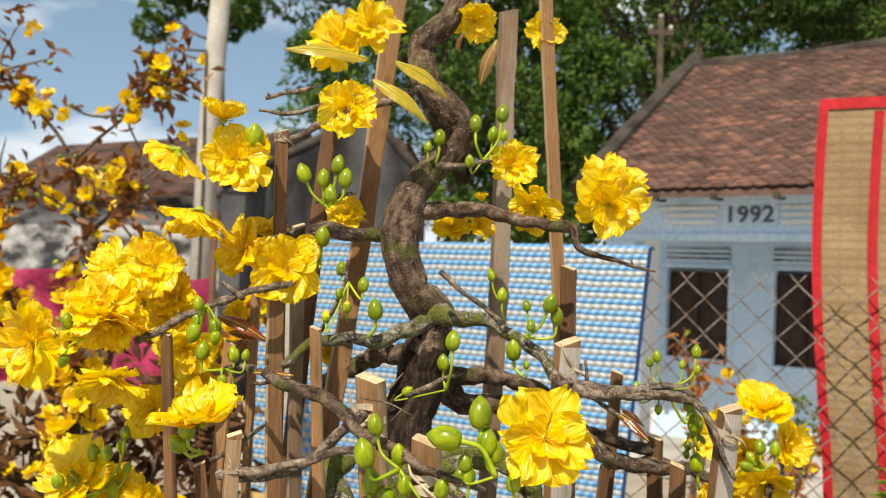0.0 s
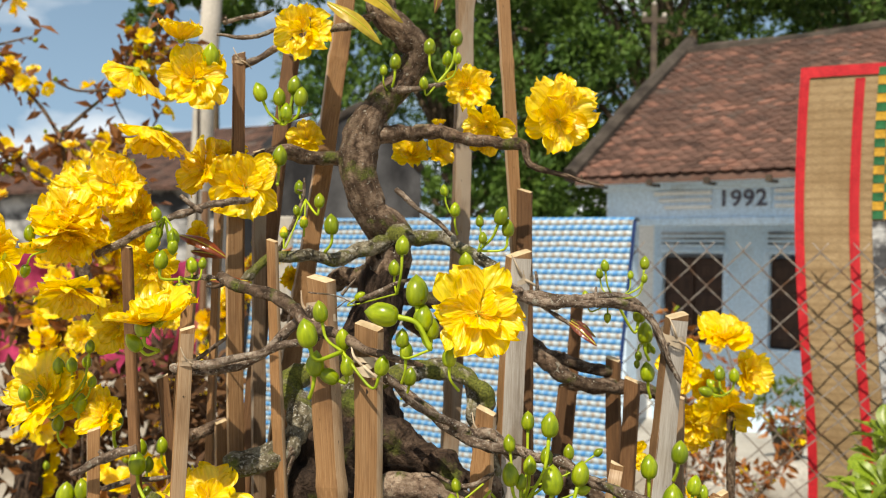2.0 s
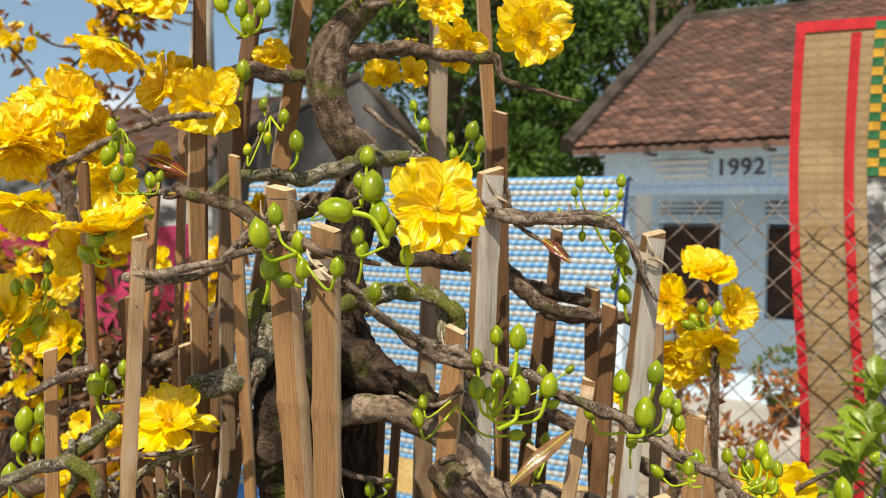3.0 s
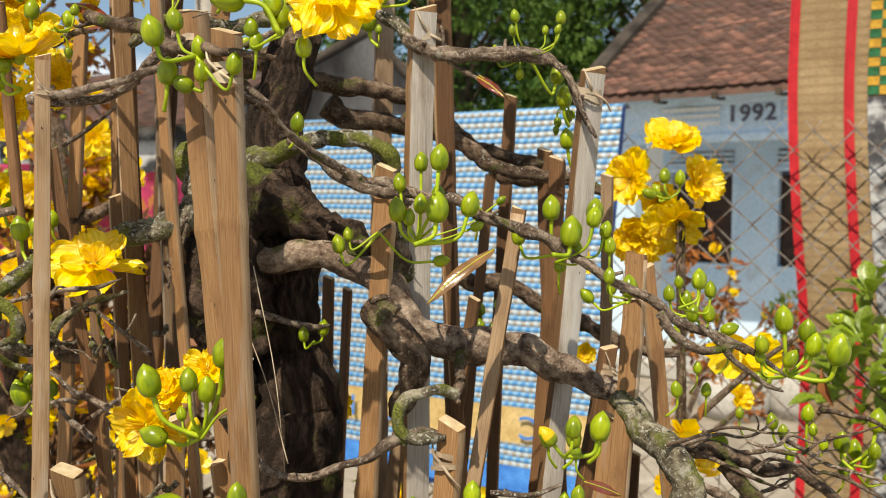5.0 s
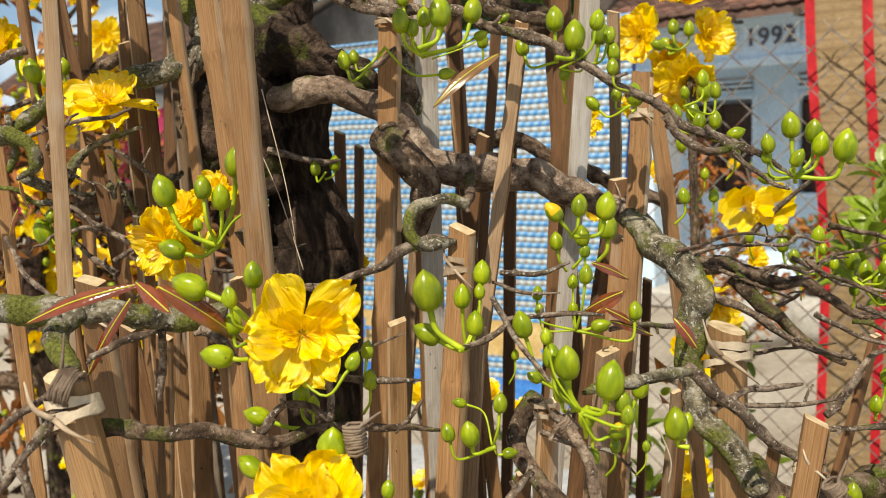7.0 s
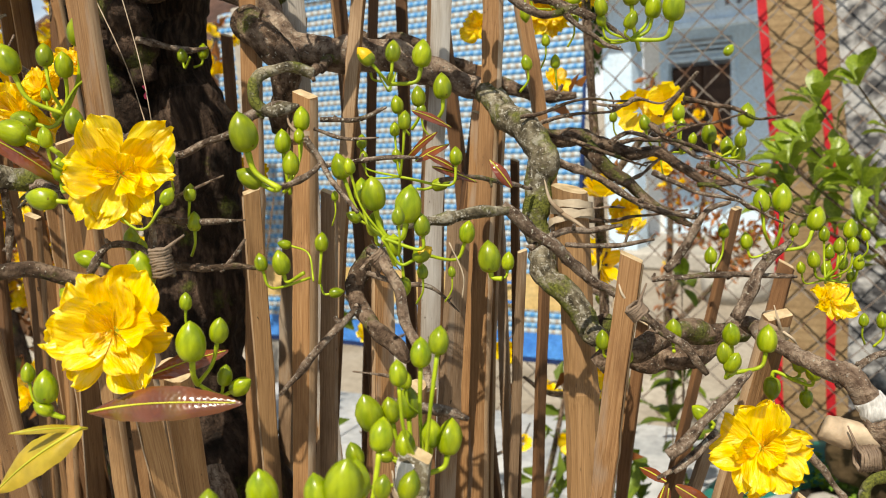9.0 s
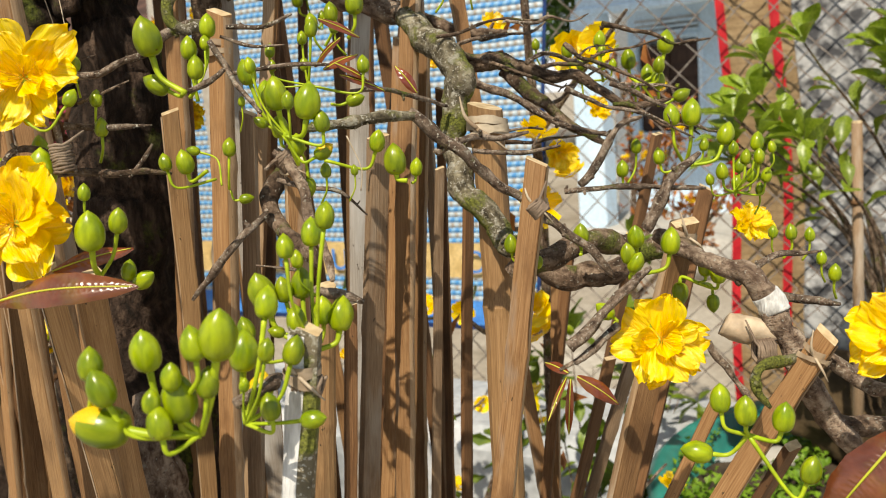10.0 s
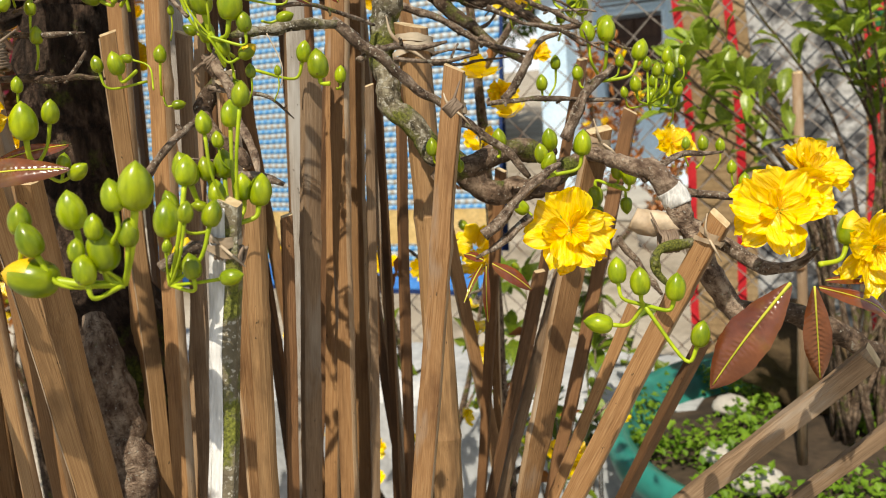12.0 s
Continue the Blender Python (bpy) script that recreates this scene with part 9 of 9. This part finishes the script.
shrub((0.16, 1.55, GROUND_Z), "small apricot shrub with scattered yellow blossoms", [
    [(0.16, 1.55, -0.15, 0.014), (0.17, 1.55, 0.5, 0.012), (0.2, 1.55, 0.8, 0.008), (0.16, 1.5, 1.05, 0.004)],
    [(0.17, 1.55, 0.4, 0.01), (0.3, 1.5, 0.75, 0.006), (0.36, 1.5, 0.98, 0.003)],
    [(0.17, 1.55, 0.45, 0.01), (0.05, 1.5, 0.8, 0.006), (0.0, 1.5, 1.1, 0.003)]],
    18, 40, M_LEAF, 26, 0.045, 0.06, 10)

# dry brush and rusty leaves low behind the stakes
brush = thing("brushwood", "tangle of dry brown twigs and rusty leaves on the ground", "brushwood", at=(-0.8, 1.9, GROUND_Z))
rng = random.Random(61)
for i in range(46):
    o = Vector((rng.uniform(-1.15, -0.42), rng.uniform(1.75, 2.0), GROUND_Z))
    e = o + Vector((rng.uniform(-0.25, 0.25), rng.uniform(-0.05, 0.1), rng.uniform(1.2, 1.62)))
    mid = (o + e) / 2 + rnd_dir(rng) * 0.08
    part("twig", tube(bmesh.new(), smooth_path([(*o, 0.006), (*mid, 0.005), (*e, 0.002)], 4), 5), M_BARK, brush, smooth=True)
bm = bmesh.new()
for _ in range(4600):
    p = Vector((rng.uniform(-1.25, -0.40), rng.uniform(1.76, 2.02), rng.triangular(0.75, 1.58, 1.36)))
    if noise.noise(p * 5) > -0.14:
        leaf_quad(bm, p, rnd_dir(rng), rnd_dir(rng), rng.uniform(0.03, 0.06), 0.4)
tagged(part("dry_leaves", bm, material("dry_brown_leaf", (0.045, 0.022, 0.010), (0.16, 0.075, 0.028), 20, 0.7, 0.0, 60, vary=0.2, through_light=0.15), brush, "dry brown leaves"), kind="stuff")

# pink festive paper and cloth behind the shrubs
pink = thing("pink_banner", "bright pink festive cloth hung behind the shrubs", "cloth", at=(-1.1, 3.0, 1.2))
bm = bmesh.new()
rect_grid(bm, 0.74, 0.38, 44, 16, lambda a, b: (-1.52 + a, 3.05 + 0.05 * math.sin(a * 24 + b * 5) + 0.03 * math.sin(a * 9), 1.28 + b + 0.02 * math.sin(a * 9)))
part("cloth", bm, M_PINK, pink, smooth=True)
for x in (-1.53, -0.77):
    part("post", tube(bmesh.new(), [(x, 3.06, GROUND_Z, 0.012), (x, 3.06, 1.9, 0.012)], 8), M_BROWNBAMBOO, pink, smooth=True)

# big glazed pot with a leafy bush, ground cover and canes
pot = thing("glazed_pot", "wide teal glazed pot full of soil and creeping greens", "pot", at=(0.98, 1.36, GROUND_Z))


def lathe(profile, sides, at):
    bm, rings = bmesh.new(), []
    for r, z in profile:
        rings.append([bm.verts.new((at[0] + r * math.cos(2 * math.pi * k / sides), at[1] + r * math.sin(2 * math.pi * k / sides), at[2] + z)) for k in range(sides)])
    for a, b in zip(rings, rings[1:]):
        for k in range(sides):
            bm.faces.new((a[k], a[(k + 1) % sides], b[(k + 1) % sides], b[k]))
    bm.faces.new(rings[0][::-1])
    bm.faces.new(rings[-1])
    return bm


PA = (0.98, 1.36, GROUND_Z)
part("bowl", lathe([(0.26, 0), (0.30, 0.1), (0.36, 0.45), (0.40, 0.78), (0.43, 0.80), (0.44, 0.84), (0.42, 0.86), (0.395, 0.85), (0.38, 0.78)], 48, PA), M_TEAL, pot, smooth=True)
part("soil", lathe([(0.38, 0.74), (0.38, 0.78), (0.2, 0.81)], 32, PA), M_SOIL, pot)
rng = random.Random(31)
M_CREEP = material("creeping_greens", (0.09, 0.20, 0.010), (0.22, 0.36, 0.030), 20, 0.5, 0.0, 80, vary=0.2, through_light=0.35)
bm = bmesh.new()
for _ in range(9000):
    a, r = rng.uniform(0, 6.283), 0.41 * math.sqrt(rng.uniform(0, 1))
    if noise.noise(Vector((r * math.cos(a), r * math.sin(a), 0)) * 6) < 0.02:
        continue
    p = Vector((PA[0] + r * math.cos(a), PA[1] + r * math.sin(a), PA[2] + 0.79 + rng.uniform(0, 0.06)))
    leaf_quad(bm, p, rnd_dir(rng) + Vector((0, 0, 0.5)), Vector((0, 0, 1)), rng.uniform(0.009, 0.019), 0.8)
tagged(part("ground_cover", bm, M_CREEP, pot, "bright creeping greens"), kind="stuff")
for i in range(6):
    a = rng.uniform(0, 6.283)
    bm = bmesh.new()
    bmesh.ops.create_icosphere(bm, subdivisions=2, radius=0.032 * rng.uniform(0.7, 1.3))
    for v in bm.verts:
        v.co *= 1 + 0.25 * noise.noise(v.co * 22 + Vector((i, 0, 0)))
    part("stone", bm, M_CONCRETE, pot, m=Matrix.Translation((PA[0] + 0.25 * math.cos(a), PA[1] + 0.25 * math.sin(a), PA[2] + 0.82)) @ Matrix.Diagonal((1.3, 1, 0.6, 1)), smooth=True)

bush = thing("leafy_bush", "bush with broad glossy green leaves tied to canes", "bush", at=(0.92, 1.34, 0.66))


def broad_leaf(mat, peak=1.25):
    bm, rows = bmesh.new(), []
    for j in range(9):
        t = j / 8
        h = 0.22 * max(0.05, math.sin(math.pi * (t * 0.93 + 0.04) ** peak))
        rows.append([bm.verts.new((u * h, t, 0.12 * math.sin(t * 2.6) + abs(u) * h * 0.35 + 0.02 * math.sin(t * 12) * u)) for u in (-1, -0.5, 0, 0.5, 1)])
    for a, b in zip(rows, rows[1:]):
        for i in range(4):
            bm.faces.new((a[i], a[i + 1], b[i + 1], b[i]))
    return mesh_of("leaf", bm, mat, True)


BROAD, WEED = broad_leaf(M_BUSH_LEAF, 1.7), broad_leaf(M_LEAF)
rng = random.Random(77)
for i in range(34):
    a = rng.uniform(0, 6.283)
    o = Vector((0.99 + 0.04 * math.cos(a), 1.38 + 0.04 * math.sin(a), 0.66))
    e = Vector((rng.uniform(0.64, 0.8) if i % 4 == 0 else rng.uniform(0.80, 1.30), rng.uniform(1.2, 1.55), 0))
    e.z = rng.uniform(1.20, 1.33) + 0.14 * min(1.0, max(0.0, (e.x - 0.62) / 0.2))
    mid = (o + e) / 2 + Vector((0.06, 0.02, 0.12))
    path = smooth_path([(*o, 0.005), (*mid, 0.0035), (*e, 0.0015)], 6)
    part("branch", tube(bmesh.new(), path, 6, 0.2, 40), M_BARK, bush, smooth=True)
    # leaves in a loose whorl at the tip and a few below it
    out = (e - mid).normalized()
    side = out.cross(Vector((0.2, 0.1, 1))).normalized()
    for k in range(12):
        p = Vector(path[-1 if k < 7 else -rng.randrange(2, 6)][:3])
        w = k * 1.05 + rng.uniform(-0.3, 0.3)
        d = out * rng.uniform(0.2, 0.9) + side * math.cos(w) + out.cross(side) * math.sin(w) + Vector((0, 0, 0.15))
        m = Matrix.Translation(p) @ d.to_track_quat("Y", "Z").to_matrix().to_4x4() @ Matrix.Rotation(rng.uniform(-0.5, 0.5), 4, "Y") @ Matrix.Scale(rng.uniform(0.045, 0.070), 4)
        part("leaf", BROAD, None, bush, m=m)
for x, y, top in ((0.855, 1.304, 1.31), (1.03, 1.30, 1.22)):
    c = thing("cane", "thin straight cane stuck in the pot", "cane", "canes in the glazed pot", at=(x, y, 0.6))
    part("shaft", tube(bmesh.new(), [(x, y, 0.6, 0.0085), (x + 0.004, y, 0.95, 0.0085), (x, y, top, 0.008)], 8, 0.05, 20), M_GREYBAMBOO, c, smooth=True)
    for z in (top - 0.12, top - 0.31):
        part("node", tube(bmesh.new(), [(x, y, z - 0.004, 0.0086), (x, y, z, 0.0102), (x, y, z + 0.004, 0.0086)], 10), M_BROWNBAMBOO, c, "swollen cane joint", smooth=True)
    part("cut_top", tube(bmesh.new(), [(x, y, top, 0.0078), (x, y, top + 0.003, 0.0072)], 8), M_CUT, c, "pale cut end")
rock = thing("rock", "rough dark ochre rock set in the planted pot", "rock", at=(0.98, 1.52, 0.6))
bm = bmesh.new()
bmesh.ops.create_icosphere(bm, subdivisions=4, radius=0.10)
for v in bm.verts:
    v.co *= 1 + 0.55 * noise.noise(v.co * 11) + 0.22 * noise.noise(v.co * 27) + 0.08 * noise.noise(v.co * 70)
part("stone", bm, material("ochre_rock", (0.022, 0.014, 0.008), (0.13, 0.085, 0.04), 9, 0.9, 0.8, 60, height=0.006), rock, m=Matrix.Translation((0.98, 1.54, 0.76)) @ Matrix.Diagonal((1.25, 0.8, 1.0, 1)), smooth=True)

# weeds along the fence
for i, (x, y, n, h) in enumerate(((0.75, 1.75, 90, 0.75), (0.55, 2.0, 60, 0.95), (1.25, 1.9, 60, 0.8), (0.50, 1.45, 150, 1.16))):
    rng = random.Random(50 + i)
    w = thing("weed_clump", "clump of leafy green weeds beside the fence", "weeds", "weeds along the fence", at=(x, y, GROUND_Z))
    for k in range(7):
        e = Vector((x + rng.uniform(-0.2, 0.2), y + rng.uniform(-0.12, 0.12), GROUND_Z + h + rng.uniform(-0.2, 0.15)))
        path = smooth_path([(x, y, GROUND_Z, 0.005), ((x + e.x) / 2, y, GROUND_Z + h * 0.5, 0.004), (*e, 0.002)], 5)
        part("stem", tube(bmesh.new(), [(*q[:3], q[3] * 0.55) for q in path], 5), M_TWIG, w, smooth=True)
        for _ in range(n // 7):
            p = Vector(path[rng.randrange(2 * len(path) // 3, len(path))][:3])
            d = rnd_dir(rng)
            m = Matrix.Translation(p) @ d.to_track_quat("Y", "Z").to_matrix().to_4x4() @ Matrix.Scale(rng.uniform(0.040, 0.075), 4)
            part("leaf", WEED, None, w, m=m)

# pots before the house
for x, y, r, h in ((2.81, 6.85, 0.26, 0.34), (2.32, 6.83, 0.27, 0.30)):
    s = thing("stone_stool", "round weathered stone stool in the yard", "stool", "stone stools before the house", at=(x, y, GROUND_Z))
    part("drum", lathe([(r * 0.85, 0), (r, h * 0.3), (r, h * 0.7), (r * 0.8, h), (r * 0.4, h + 0.005)], 20, (x, y, GROUND_Z)), M_CONCRETE, s, smooth=True)
hp = thing("potted_plant", "small green plant in a dark pot on a stone stool", "plant", at=(2.81, 6.85, 0.19))
part("pot", lathe([(0.09, 0), (0.14, 0.2), (0.15, 0.22), (0.12, 0.22)], 20, (2.81, 6.85, 0.195)), M_DARKPOST, hp, smooth=True)
rng = random.Random(9)
bm = bmesh.new()
for _ in range(260):
    v = rnd_dir(rng)
    leaf_quad(bm, Vector((2.81, 6.85, 0.58)) + Vector((v.x * 0.22, v.y * 0.2, v.z * 0.2)), v + rnd_dir(rng), rnd_dir(rng), 0.07)
tagged(part("leaves", bm, M_LEAF, hp), kind="stuff")
part("stem", tube(bmesh.new(), [(2.81, 6.85, 0.4, 0.015), (2.80, 6.85, 0.6, 0.01)], 6), M_BARK, hp)

# the bonsai's own pot on its stand
bp = thing("bonsai_pot", "large brown clay pot that holds the bonsai and its stakes", "pot", at=(0.13, 0.66, 0.12))
BA = (0.13, 0.66, 0.12)
part("bowl", lathe([(0.30, 0), (0.36, 0.1), (0.43, 0.38), (0.48, 0.46), (0.48, 0.49), (0.45, 0.49), (0.44, 0.44)], 48, BA), M_CLAY, bp, smooth=True)
part("soil", lathe([(0.44, 0.40), (0.44, 0.45), (0.2, 0.47)], 32, BA), M_SOIL, bp)
stand = thing("pot_stand", "plain concrete stand under the bonsai pot", "stand", at=(0.13, 0.66, GROUND_Z))
part("block", box(bmesh.new(), -0.25, 0.51, 0.28, 1.04, GROUND_Z, 0.12, 0.02), M_CONCRETE, stand)


# ---- roof tiles of the house, one by one ----
def tile_shape():
    """A fish-scale tile: its corners and faces, y up the slope."""
    w, h, t = 0.056, 0.11, 0.010
    prof = [(-w, h), (w, h), (w, 0.014), (w * 0.55, -0.008), (0, -0.015), (-w * 0.55, -0.008), (-w, 0.014)]
    verts = [(x, y, t + 0.005 * math.cos(x / w * 1.5)) for x, y in prof] + [(x, y, 0.0) for x, y in prof]
    faces = [tuple(range(7))[::-1]] + [(i, (i + 1) % 7, (i + 1) % 7 + 7, i + 7) for i in range(7)]
    return verts, faces


TILE_VERTS, TILE_FACES = tile_shape()
TILE_MATS = (M_TILE, M_TILE_DARK, M_TILE_RED)
TILES = []
for m in TILE_MATS:
    me = bpy.data.meshes.new("tile")
    me.from_pydata(TILE_VERTS, [], TILE_FACES)
    me.materials.append(m)
    TILES.append(me)
rng = random.Random(3)
ROOF = HOUSE @ Matrix.Translation((0, -0.50, 2.475 + HZ)) @ Matrix.Rotation(SLOPE, 4, "X")
verts, faces, picks = [], [], []
for row in range(48):
    for c in range(62):
        x, y = X0 - 0.08 + c * 0.115 + (0.057 if row % 2 else 0), 0.015 + row * 0.0655
        if x > X1:
            continue
        m = ROOF @ Matrix.Translation((x + rng.uniform(-0.004, 0.004), y + rng.uniform(-0.006, 0.006), 0.004 + rng.uniform(0, 0.006))) @ \
            Matrix.Rotation(radians(-5 + rng.uniform(-3, 3)), 4, "X") @ Matrix.Rotation(radians(rng.uniform(-4, 4)), 4, "Z")
        patch = noise.noise(Vector((x * 1.3, y * 1.6, 0)))
        kind = 2 if rng.random() < 0.16 + 0.18 * patch else (1 if rng.random() < 0.42 - 0.5 * patch else 0)
        if row < 14 and c < 21:
            part("tile", TILES[kind], None, roof, m=m)
        else:
            k = len(verts)
            verts += [m @ Vector(v) for v in TILE_VERTS]
            faces += [tuple(i + k for i in f) for f in TILE_FACES]
            picks += [kind] * len(TILE_FACES)
me = bpy.data.meshes.new("roof_tiles")
me.from_pydata(verts, [], faces)
for m in TILE_MATS:
    me.materials.append(m)
me.polygons.foreach_set("material_index", picks)
tagged(part("roof_tiles", me, None, roof), kind="stuff")
